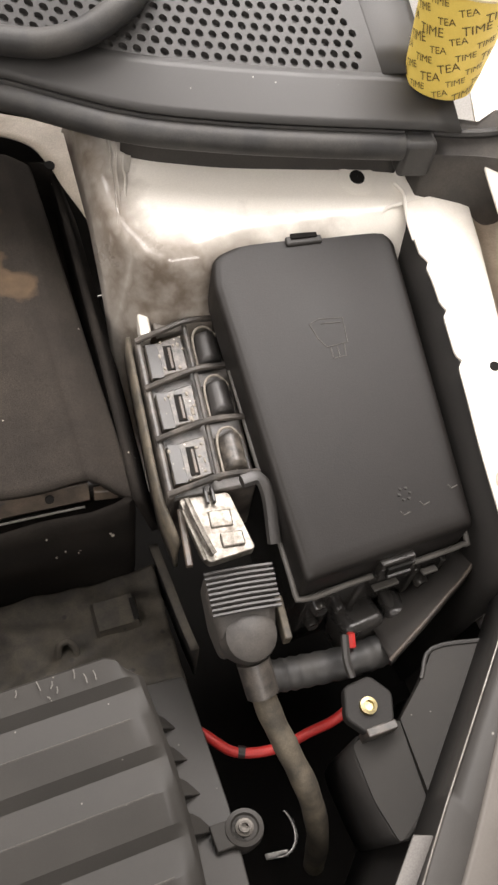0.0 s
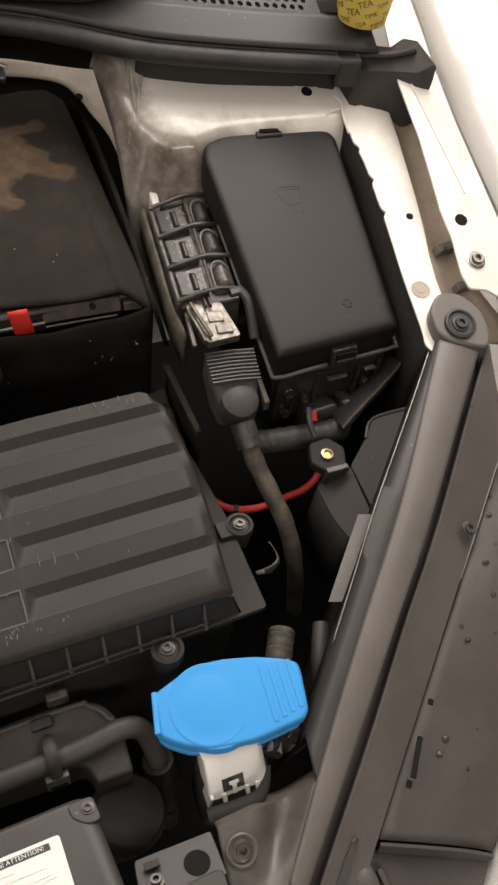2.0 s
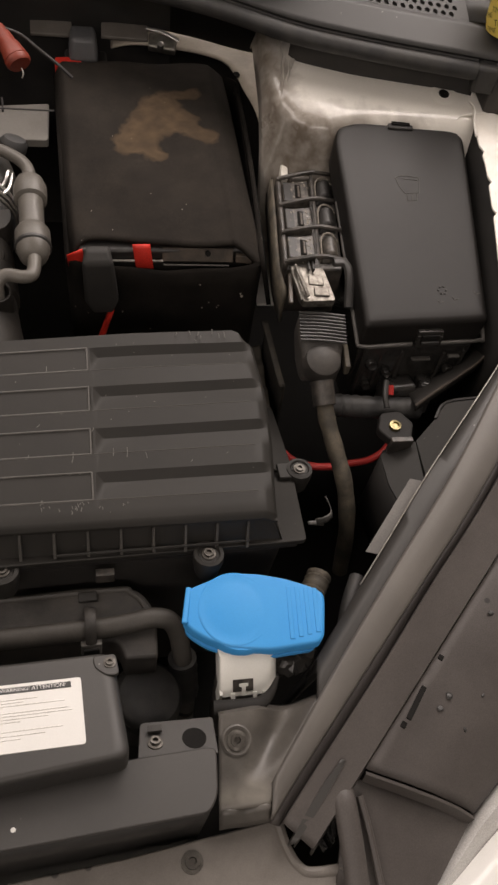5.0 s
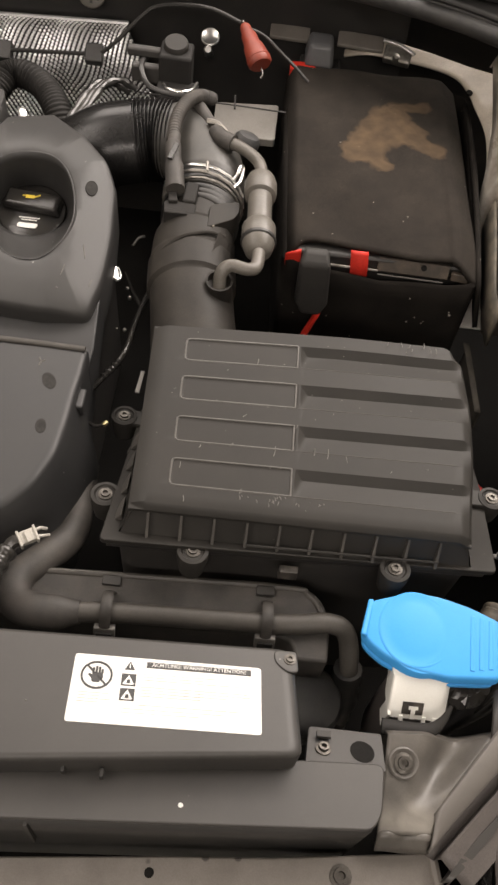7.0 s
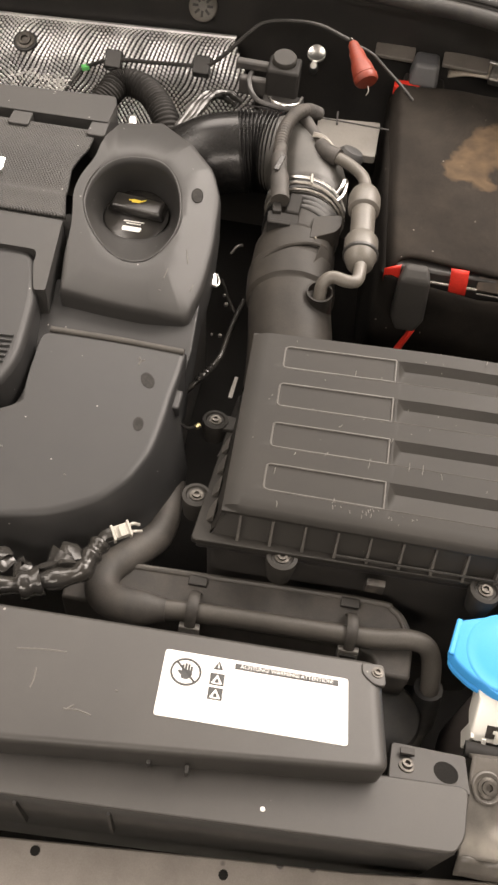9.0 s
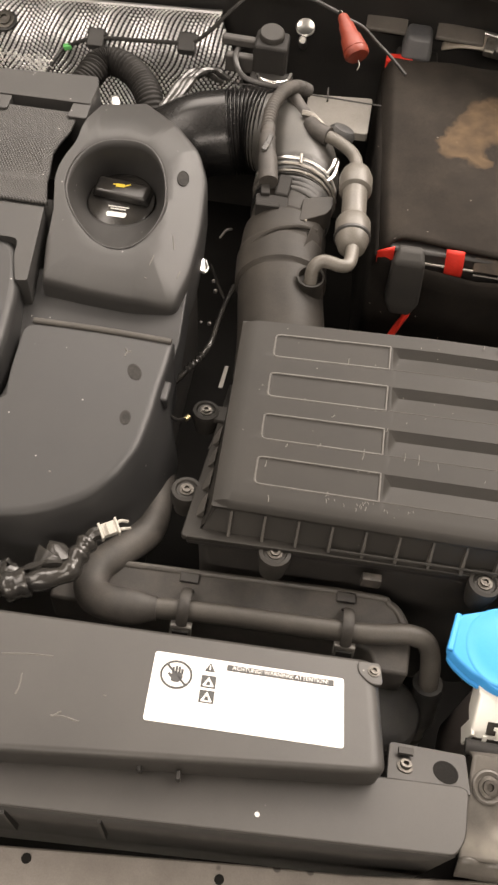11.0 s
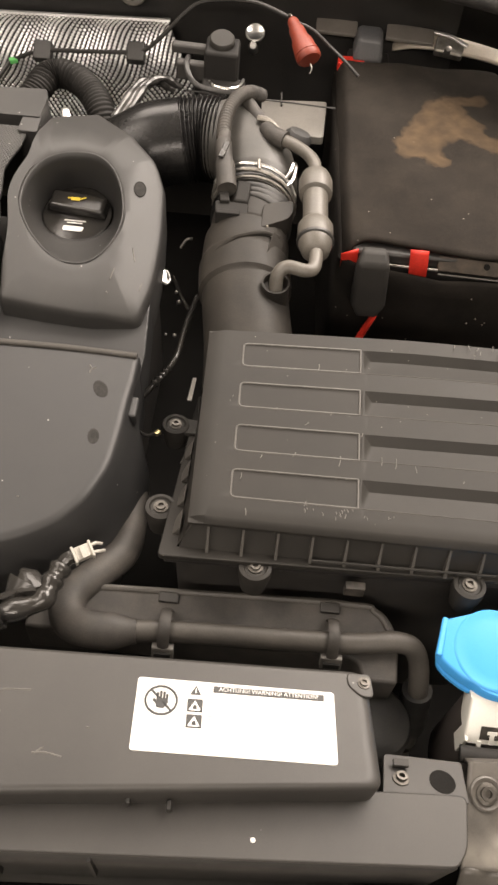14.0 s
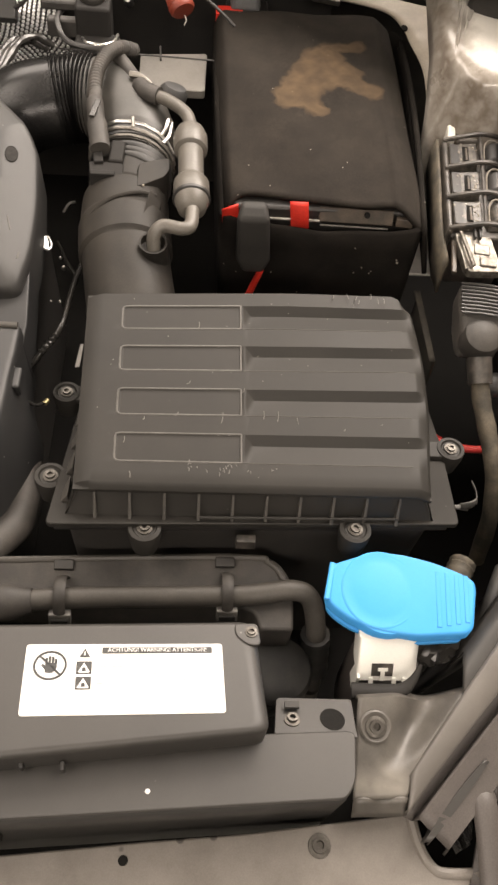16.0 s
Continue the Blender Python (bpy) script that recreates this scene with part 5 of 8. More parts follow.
def cover_grid(u, v):
    x = lerp(lerp(-0.119, -0.132, v), lerp(0.086, 0.080, v), u)
    y = lerp(0.2500 + 0.004 * math.sin(u * 7) + 0.008 * (1 - u) - 0.010 * smooth(0.85, 1.0, u), 0.582, v)
    z = 0.848 + 0.003 * math.sin((x + 0.1) * 14) * math.sin((y - 0.24) * 9) + 0.0012 * math.sin(x * 70 + y * 31) + 0.006 * v
    z -= 0.012 * (1 - u) * (1 - v)
    z += 0.0022 * math.exp(-((u - 0.865 - 0.01 * v) / 0.012) ** 2) * smooth(0.75, 0.2, v) + 0.003 * math.exp(-(v / 0.05) ** 2) * math.sin(u * 6.5 + 0.4)
    c = math.exp(-(v / 0.07) ** 2) * (smooth(0.80, 1.0, u) + smooth(0.14, 0.0, u))
    z -= 0.010 * c
    y -= 0.007 * c
    e = max(0, 0.08 - u) / 0.08
    z -= 0.024 * e * e
    x += 0.003 * e
    e = max(0, u - 0.90) / 0.10
    z -= 0.014 * e ** 1.3
    e = max(0, v - 0.94) / 0.06
    z -= 0.022 * e * e
    y -= 0.006 * e
    return Vector((x, y, z))


cover = part("felt_cover", grid(cover_grid, 84, 48), felt_stained, battery, "black felt cover flap with brown stain", thick=0.005, sharp=75)
def jacket_ring(inset, z, dip=0.0):
    """The jacket's outline; its front rim sags in the middle."""
    line = [(-0.116 + inset, 0.238 + inset), (-0.085, 0.2368 + inset), (-0.050, 0.2352 + inset), (-0.014, 0.2336 + inset), (0.022, 0.2320 + inset), (0.055, 0.2305 + inset), (0.088 - inset, 0.229 + inset), (0.103 - inset, 0.580 - inset), (-0.130 + inset, 0.590 - inset)]
    out = []
    for x, y in rounded(line, [0.018, 0, 0, 0, 0, 0, 0.018, 0.018, 0.018], 4):
        sag = dip * math.sin(math.pi * min(1.0, max(0.0, (x + 0.116) / 0.204))) if y < 0.30 else 0.0
        out.append((x, y + 0.0015 * math.sin(x * 90) * (dip > 0), z - sag))
    return out


part("felt_jacket", rings([jacket_ring(0.006, 0.58), jacket_ring(0.001, 0.70), jacket_ring(0.0, 0.800, 0.004), jacket_ring(0.0, 0.827, 0.012), jacket_ring(0.004, 0.830, 0.012), jacket_ring(0.008, 0.800)]), felt_shaded, battery, sharp=60)
for x, y, z, r in ((0.068, 0.2290, 0.786, 0.0016), (0.0665, 0.2290, 0.790, 0.0010), (0.026, 0.2310, 0.768, 0.0010), (0.033, 0.2305, 0.776, 0.0008), (0.042, 0.2300, 0.769, 0.0008), (0.022, 0.2310, 0.802, 0.0009), (-0.060, 0.2350, 0.760, 0.0008)):
    part("fleck", lathe([(r, -0.0006), (r * 0.7, 0.0004), (0.0001, 0.0006)], axis_pose((x, y, z), (0, -1, 0.2)), 7), dirt_pale, battery)
part("side_flap", grid(lambda u, v: Vector((0.089 + 0.012 * u + 0.014 * v, lerp(0.232, 0.560, u), 0.830 - 0.06 * v + 0.014 * math.sin(math.pi * u))), 16, 5), felt_shaded, battery, thick=0.005, sharp=75)
part("case", block((0.176, 0.316, 0.220), pose(-0.012, 0.412, 0.602)), plastic_black, battery, bevel=0.004)
part("case_lid", block((0.180, 0.322, 0.014), pose(-0.012, 0.411, 0.820)), plastic_black, battery, bevel=0.003)
rating = part("rating_plate", block((0.074, 0.003, 0.015), pose(0.020, 0.2460, 0.8210, -26, 0, -2)), plate_brown, battery, "worn brown plate with a hole", bevel=0.0008)
hole(rating, axis_pose((0.0300, 0.2455, 0.8325), (0, -0.88, 0.47)), 0.0030, "plate_hole")
part("plate_edge", tube([(-0.016, 0.2425, 0.8205), (0.020, 0.2415, 0.8205), (0.052, 0.2402, 0.8205)], 0.0009, 6, 3), worn_lit_edge, rating)
part("plate_end", block((0.017, 0.006, 0.009), pose(0.068, 0.2430, 0.8220, -16, 0, -8)), plate_brown, battery, bevel=0.001)
part("case_edge", tube([(-0.100, 0.2490, 0.8215), (-0.060, 0.2480, 0.8215), (-0.016, 0.2470, 0.8215)], 0.0016, 8, 4), metal_dull, battery)
part("red_strap", grid(lambda u, v: Vector((lerp(-0.0480, -0.0300, u) + 0.004 * v, 0.2445 - 0.004 * math.sin(math.pi * v), lerp(0.846, 0.812, v))), 2, 8), red_plastic, battery, "bright red plastic strap", thick=0.0015)
part("red_strap", grid(lambda u, v: Vector((lerp(-0.114, -0.098, u) + 0.002 * v, 0.2440, lerp(0.834 + 0.008 * u, 0.808, v))), 2, 8), red_plastic, battery, "bright red plastic strap", thick=0.0015)
part("red_corner", plate(rounded([(-0.126, 0.566), (-0.094, 0.570), (-0.094, 0.588), (-0.126, 0.586)], 0.004, 3), plane_z(0.846, 0, -0.05, 0, 0.57), 0.012), red_plastic, battery, "red terminal cover", bevel=0.002)
tray = thing("battery_tray", (-0.01, 0.20, 0.60), "black battery tray caked with brown dirt", "battery tray")


def tray_top(u, v):
    x, y = lerp(-0.135, 0.099, u), lerp(0.128, 0.2320, v)
    z = 0.698 + 0.004 * math.sin(x * 61 + 2 * math.sin(y * 90)) * math.sin(y * 110 + 1.3) + 0.0018 * math.sin(x * 190 + y * 60)
    if 0.042 < x < 0.076 and 0.186 < y < 0.212:
        z = 0.707
    return Vector((x, y, z))


part("ledge", grid(tray_top, 90, 40), caked_tray, tray, "ledge caked with brown dirt", thick=0.012, sharp=45)
part("slot", block((0.004, 0.018, 0.003), pose(0.0745, 0.1980, 0.7065)), deep_shade, tray)
part("hook", tube([(0.010, 0.180, 0.700), (0.013, 0.186, 0.708), (0.020, 0.187, 0.709), (0.024, 0.181, 0.704), (0.023, 0.174, 0.699)], 0.0028, 8, 5), caked_tray, tray)
TRAY_S = [(0.0960, 0.232, 0.745), (0.0985, 0.205, 0.742), (0.1015, 0.170, 0.738), (0.1050, 0.146, 0.732)]
part("side_wall", strips([TRAY_S, [(x + 0.0065, y, z - 0.001) for x, y, z in TRAY_S], [(x + 0.0080, y, z - 0.075) for x, y, z in TRAY_S]], 18), caked_tray, tray, thick=0.002, sharp=40)
grid_now[0] = LEFT
part("grey_carrier", plate(rounded([(-0.180, 0.440), (-0.108, 0.442), (-0.106, 0.510), (-0.180, 0.500)], 0.004, 3), plane_z(0.800), 0.010), carrier_grey, battery, "pale grey carrier plate", bevel=0.001)
part("carrier_slot", block((0.002, 0.024, 0.003), pose(-0.158, 0.502, 0.7995, 0, 0, 3)), shadow_black, battery)

lead = thing("battery_lead_cover", (-0.06, 0.2, 0.73), "black cable boot with red wire hanging before the battery", "cable boot")
grid_now[0] = PLAIN
part("boot", rings([[(-0.095, 0.2320, 0.8520), (-0.071, 0.2320, 0.8520), (-0.071, 0.2420, 0.8480), (-0.095, 0.2420, 0.8480)],
                    [(-0.0985, 0.2200, 0.8430), (-0.0675, 0.2200, 0.8430), (-0.0675, 0.2420, 0.8250), (-0.0985, 0.2420, 0.8250)],
                    [(-0.0985, 0.2150, 0.7950), (-0.0640, 0.2150, 0.7950), (-0.0640, 0.2360, 0.7900), (-0.0985, 0.2360, 0.7900)],
                    [(-0.0900, 0.2170, 0.7760), (-0.0700, 0.2170, 0.7760), (-0.0700, 0.2320, 0.7740), (-0.0900, 0.2320, 0.7740)]]), rubber_boot, lead, bevel=0.004, seg=3)
part("red_wire", tube([(-0.072, 0.222, 0.785), (-0.0735, 0.221, 0.772), (-0.080, 0.219, 0.752), (-0.090, 0.214, 0.72)], 0.0045, 10, 6, squash=0.6), red_plastic, lead)

# ---- fuse box ----
grid_now[0] = RIGHT
fuse_box = thing("fuse_box", (0.26, 0.26, 0.68), "black fuse box with sloping matt lid", "fuse box")
FZ = plane_z(0.8200, 0.015, 0.298, 0.26, 0.15)
F_OUT = rounded([(0.1925, 0.1450), (0.258, 0.1480), (0.3200, 0.1510), (0.3330, 0.3580), (0.326, 0.3675), (0.270, 0.3770), (0.218, 0.3740), (0.1935, 0.3660), (0.1885, 0.348)], [0.004, 0, 0.004, 0.004, 0.006, 0.0, 0.006, 0.006, 0.006], 4)


def shrink(outline, d):
    k = len(outline)
    cx, cy = sum(p[0] for p in outline) / k, sum(p[1] for p in outline) / k
    out = []
    for x, y in outline:
        v = Vector((x - cx, y - cy))
        out.append((x - d * (1 if v.x > 0 else -1) * min(1, abs(v.x) / 0.05), y - d * (1 if v.y > 0 else -1) * min(1, abs(v.y) / 0.09)))
    return out


def fz(outline, drop, dome=0.0):
    return [(x, y, FZ(x, y) - drop + dome) for x, y in outline]


fuse_lid = part("lid", rings([fz(F_OUT, 0.030), fz(F_OUT, 0.0060), fz(shrink(F_OUT, 0.0008), 0.0030), fz(shrink(F_OUT, 0.0025), 0.0010), fz(shrink(F_OUT, 0.0055), 0.0002), fz(shrink(F_OUT, 0.012), 0.0)], False), plastic_lid, fuse_box, sharp=45, even_faces=True)
lip = lambda x, y: (x, y, FZ(x, y) - 0.0265)
part("lid_lip", tube([lip(0.1905, 0.300), lip(0.1908, 0.230), lip(0.1912, 0.155), lip(0.1945, 0.1425), lip(0.225, 0.1435), lip(0.247, 0.1445)], 0.0021, 8, 3), worn_lit_edge, fuse_lid, "worn and lit pale edge")
part("lid_lip", tube([lip(0.276, 0.1455), lip(0.300, 0.1465), lip(0.3200, 0.1480), lip(0.3245, 0.154), lip(0.3300, 0.230)], 0.0021, 8, 3), worn_lit_edge, fuse_lid, "worn and lit pale edge")
part("body", rings([[(x, y, 0.69) for x, y in shrink(F_OUT, 0.010)], fz(shrink(F_OUT, 0.005), 0.055), fz(shrink(F_OUT, 0.003), 0.029)]), tape_gloss, fuse_box, sharp=40)
part("front_wall", plate(rounded([(0.200, 0.1425), (0.316, 0.1470), (0.314, 0.165), (0.202, 0.165)], 0.006, 3), plane_z(0.7885, 0, 0.25, 0.26, 0.15), 0.095), tape_gloss, fuse_box, bevel=0.003)
for u, w, h, z0 in ((0.2035, 0.0045, 0.075, 0.706), (0.2200, 0.0040, 0.050, 0.728), (0.2420, 0.0050, 0.062, 0.720), (0.2860, 0.0040, 0.055, 0.725), (0.3080, 0.0045, 0.070, 0.712)):
    part("body_rib", block((w, 0.007, h), pose(u, 0.1425, z0, -4)), tape_gloss, fuse_box, bevel=0.0012)
for u, z0, r in ((0.2120, 0.765, 0.0065), (0.2140, 0.733, 0.0055), (0.2310, 0.752, 0.0050), (0.2970, 0.756, 0.0060)):
    part("body_boss", lathe([(r, -0.003), (r, 0.002), (r * 0.75, 0.0042), (r * 0.4, 0.0030), (0.0004, 0.0030)], axis_pose((u, 0.1415, z0), (0, -1, 0.25)), 14), tape_gloss, fuse_box)
for u, z0, w in ((0.262, 0.772, 0.020), (0.296, 0.776, 0.012)):
    part("body_ledge", block((w, 0.005, 0.0022), pose(u, 0.1415, z0, -12, 0, 2)), worn_lit_edge, fuse_box, bevel=0.0006)
part("cable_cover", block((0.034, 0.030, 0.040), pose(0.247, 0.126, 0.708, -18, 0, 6)), rubber_gloss, fuse_box, bevel=0.006, seg=3)
part("cable_cover", block((0.016, 0.026, 0.036), pose(0.272, 0.122, 0.716, -24, 0, -10)), rubber_gloss, fuse_box, bevel=0.005, seg=3)
part("red_wire_end", tube([(0.2290, 0.112, 0.752), (0.2300, 0.120, 0.757)], 0.0032, 8, 3), red_wire, fuse_box)
front_latch = part("latch", block((0.026, 0.007, 0.020), pose(0.262, 0.1440, 0.790, -8, 0, 2)), tape_gloss, fuse_box, bevel=0.0012)
part("latch_bar", block((0.018, 0.003, 0.0028), pose(0.262, 0.1390, 0.798, 0, 0, 2)), plastic_black, front_latch, bevel=0.0006)
for u in (0.2505, 0.2735):
    part("latch_cheek", block((0.003, 0.006, 0.014), pose(u, 0.1425, 0.791, -8, 0, 2)), tape_gloss, front_latch, bevel=0.0008)
part("latch_recess", block((0.018, 0.002, 0.010), pose(0.262, 0.1400, 0.797, -8, 0, 2)), deep_shade, front_latch)
rear_latch = part("latch", block((0.028, 0.008, 0.018), pose(0.262, 0.3695, 0.8690, 10, 0, -2)), plastic_black, fuse_box, bevel=0.0015)
part("latch_recess", block((0.020, 0.004, 0.002), pose(0.262, 0.3685, 0.8865, 10, 0, -2)), deep_shade, rear_latch)
grid_now[0] = PLAIN
SHEET_E = [(0.236, 0.088, 0.765), (0.2640, 0.1020, 0.775), (0.2907, 0.1160, 0.780), (0.318, 0.1320, 0.790), (0.334, 0.158, 0.805), (0.338, 0.20, 0.82)]
SHEET_U = [(0.246, 0.150, 0.715), (0.272, 0.158, 0.720), (0.300, 0.165, 0.735), (0.326, 0.178, 0.755), (0.338, 0.195, 0.775), (0.342, 0.21, 0.79)]
# Sheet coloured near black: the shade under the fuse box is painted on.
part("inner_wing_sheet", strips([SHEET_U, [tuple(Vector(p).lerp(Vector(q), 0.6) + Vector((0, 0, 0.004))) for p, q in zip(SHEET_U, SHEET_E)], SHEET_E, [(x, y - 0.001, z - 0.006) for x, y, z in SHEET_E]], 30), shadow_black, car, "inner wing sheet painted near black for shade", thick=0.002, sharp=50)
part("sheet_edge", tube(SHEET_E, 0.0016, 8, 5), plate_brown, car, "brown sheet edge")
grid_now[0] = RIGHT
# faint raised mark and moulded arrows on the lid
mark = lambda x, y: Vector((x, y, FZ(x, y) - 0.00005))
for pts in ([(0.247, 0.306), (0.2545, 0.3085), (0.2725, 0.3065), (0.2705, 0.2890), (0.2545, 0.2880), (0.2500, 0.2950), (0.247, 0.306)], [(0.2550, 0.3050), (0.2700, 0.3035)], [(0.2570, 0.2870), (0.2565, 0.2800)], [(0.2620, 0.2870), (0.2615, 0.2795)], [(0.2675, 0.2880), (0.2665, 0.2800), (0.2570, 0.2795)]):
    part("moulded_mark", tube([mark(px, py) for px, py in pts], 0.0005, 6, 1), plastic_lit, fuse_lid)
for k in range(6):
    a = k * math.pi / 3
    part("moulded_dot", lathe([(0.0013, 0), (0.001, 0.0006), (0.0002, 0.0008)], pose(0.276 + 0.004 * math.cos(a), 0.181 + 0.004 * math.sin(a), FZ(0.276, 0.181 + 0.004 * math.sin(a))), 8), plastic_grey, fuse_lid)
for px, py in ((0.288, 0.172), (0.312, 0.178), (0.272, 0.169)):
    part("moulded_arrow", tube([mark(px - 0.003, py + 0.002), mark(px - 0.001, py - 0.001), mark(px + 0.004, py)], 0.0005, 6, 1), plastic_lit, fuse_lid)

# ---- terminal block between battery and fuse box ----
terminal = thing("fuse_carrier", (0.16, 0.25, 0.72), "dirty black fuse carrier with metal links and cable", "fuse carrier")
TZ = plane_z(0.833, 0.05, 0.03, 0.16, 0.28)


def tx(u, v):
    """Across 0..1 and along 0..1 from the front to the rear of the carrier."""
    a = Vector((0.126, 0.222)).lerp(Vector((0.185, 0.219)), u)
    b = Vector((0.137, 0.345)).lerp(Vector((0.199, 0.348)), u)
    p = a.lerp(b, v)
    return Vector((p.x, p.y, TZ(p.x, p.y)))


part("base", rings([[tx(u, v) - Vector((0, 0, 0.07)) for u, v in ((-0.02, -0.02), (1.02, -0.02), (1.02, 1.02), (-0.02, 1.02))], [tx(u, v) - Vector((0, 0, 0.014)) for u, v in ((0, 0), (1, 0), (1, 1), (0, 1))]]), plastic_dirty, terminal, bevel=0.002)
DOWN = lambda d: Vector((0, 0, d))
for v in (0.0, 0.335, 0.67, 1.0):
    part("cross_rib", tube([tx(-0.04, v) - DOWN(0.004), tx(0.25, v + 0.012) - DOWN(0.001), tx(0.6, v + 0.032), tx(1.02, v + 0.030) - DOWN(0.005)], 0.0023, 8, 5), plastic_dirty, terminal)
part("side_rail", rings([[tx(u, v) - DOWN(0.05) for u, v in ((-0.06, -0.02), (0.04, -0.02), (0.04, 1.02), (-0.06, 1.02))], [tx(u, v) - DOWN(0.005) for u, v in ((-0.05, -0.02), (0.04, -0.02), (0.04, 1.02), (-0.05, 1.02))]]), plastic_dirty, terminal, bevel=0.002)
part("middle_rib", tube([tx(0.545, 0.02) - DOWN(0.003), tx(0.555, 0.35) - DOWN(0.003), tx(0.56, 0.70) - DOWN(0.003), tx(0.56, 1.02) - DOWN(0.003)], 0.0019, 8, 4), plastic_dirty, terminal)
lumps = random.Random(5)
for k, v0 in enumerate((0.045, 0.380, 0.715)):
    cell = part("cell_cover", rings([[tx(u, v) - DOWN(0.014) for u, v in ((0.03, v0), (0.53, v0 + 0.015), (0.53, v0 + 0.27), (0.03, v0 + 0.25))], [tx(u, v) - DOWN(0.0050) for u, v in ((0.06, v0 + 0.01), (0.50, v0 + 0.025), (0.50, v0 + 0.26), (0.06, v0 + 0.24))]]), plastic_grime, terminal, bevel=0.001)
    part("slot", block((0.0060, 0.0215, 0.0006), Matrix.Translation(tx(0.31, v0 + 0.125) - DOWN(0.0050)) @ pose(0, 0, 0, 0, 0, -6)), deep_shade, cell)
    part("link", block((0.0022, 0.0185, 0.0012), Matrix.Translation(tx(0.325, v0 + 0.12) - DOWN(0.0050)) @ pose(0, 0, 0, 0, 0, -6)), plate_brown, cell, "dull brown metal link", bevel=0.0004)
    part("smooth_face", block((0.0085, 0.0300, 0.0008), Matrix.Translation(tx(0.135, v0 + 0.125) - DOWN(0.0052)) @ pose(0, 0, 0, 0, 0, -5)), plastic_black, cell, bevel=0.0003)
    for q in range(9):
        part("dirt_lump", lathe([(0.0019, -0.0006), (0.0013, 0.0004), (0.0003, 0.0006)], Matrix.Translation(tx(lumps.choice((lumps.uniform(0.38, 0.49), lumps.uniform(0.06, 0.25))), v0 + lumps.uniform(0.02, 0.25)) - DOWN(0.0048)) @ Matrix.Diagonal((lumps.uniform(0.4, 0.9), lumps.uniform(0.5, 1.6), 1, 1)), 7), dirt_pale, cell)
    cap = part("cap", grid(lambda u, v: tx(0.615 + 0.33 * u, v0 + 0.02 + 0.245 * v) - DOWN(0.014) + DOWN(0.0125 * math.sin(math.pi * u) ** 0.5 * min(1.0, 7 * v + 0.12, 7 * (1 - v) + 0.12)), 14, 14), plastic_black if k else plastic_grime, terminal, sharp=70)
    part("cap_rim", tube([tx(0.625, v0 + 0.03) - DOWN(0.007), tx(0.625, v0 + 0.20) - DOWN(0.005), tx(0.69, v0 + 0.262) - DOWN(0.003), tx(0.82, v0 + 0.265) - DOWN(0.004), tx(0.93, v0 + 0.21) - DOWN(0.008)], 0.0010, 6, 4), dirt_pale, cap)
part("pale_post", block((0.008, 0.022, 0.016), pose(0.1455, 0.362, 0.815, 8, 0, -6)), paint_inner, terminal, bevel=0.002)
part("pale_post", block((0.022, 0.014, 0.008), pose(0.163, 0.3575, 0.820)), paint_beam, terminal, bevel=0.002)
link = part("metal_link", plate(rounded([(0.1295, 0.219), (0.163, 0.216), (0.168, 0.174), (0.136, 0.172), (0.133, 0.18)], 0.003, 3), plane_z(0.822, 0.0, 0.05, 0.15, 0.2), 0.008), metal_dirty, terminal, "corroded metal link", bevel=0.0015)
part("link_fold", tube([(0.134, 0.216, 0.826), (0.136, 0.195, 0.827), (0.140, 0.176, 0.824)], 0.0020, 8, 5), metal_dirty, link)
part("link_fold", tube([(0.1305, 0.210, 0.822), (0.1320, 0.192, 0.823), (0.1345, 0.175, 0.820)], 0.0016, 8, 5), metal_dirty, link)
for bx, by, bw, bl, an in ((0.1520, 0.1990, 0.015, 0.012, -6), (0.1550, 0.1835, 0.015, 0.010, -5)):
    part("link_lump", block((bw, bl, 0.0028), pose(bx, by, 0.8205, 4, 0, an)), metal_dirty, link, bevel=0.0012, seg=3)
for bx in (0.1470, 0.1515):
    part("prong", block((0.0022, 0.012, 0.004), pose(bx, 0.2150, 0.8235, -4, 0, -6)), plastic_black, link, bevel=0.0006)
part("brown_strip", block((0.0045, 0.040, 0.004), pose(0.1275, 0.1950, 0.8130, 2, 0, -8)), plate_brown, link, "brown corroded strip", bevel=0.001)
part("side_clip", tube([(0.172, 0.218, 0.829), (0.184, 0.218, 0.828), (0.188, 0.206, 0.822), (0.186, 0.180, 0.805)], 0.0050, 8, 5, squash=0.7), plastic_black, terminal)
WALL_T = [(0.1335, 0.355, 0.823), (0.1270, 0.290, 0.822), (0.1225, 0.230, 0.816), (0.1260, 0.196, 0.808)]
part("side_wall", strips([WALL_T, [(x - 0.001, y, z - 0.020) for x, y, z in WALL_T], [(x + 0.001, y, z - 0.040) for x, y, z in WALL_T]], 24), cable_brown, terminal, "grimy brown side wall", thick=0.003, sharp=60)
boot = part("boot", rings([[Vector((x, y, z)) for x, y, z in ((0.132, 0.171, 0.782), (0.180, 0.166, 0.782), (0.178, 0.169, 0.808), (0.133, 0.173, 0.808))],
                           [Vector((x, y, z)) for x, y, z in ((0.132, 0.146, 0.765), (0.177, 0.140, 0.765), (0.176, 0.146, 0.797), (0.133, 0.150, 0.797))],
                           [Vector((x, y, z)) for x, y, z in ((0.136, 0.128, 0.752), (0.174, 0.124, 0.752), (0.172, 0.128, 0.782), (0.137, 0.132, 0.782))]]), rubber_dusty, terminal, bevel=0.005, seg=3)
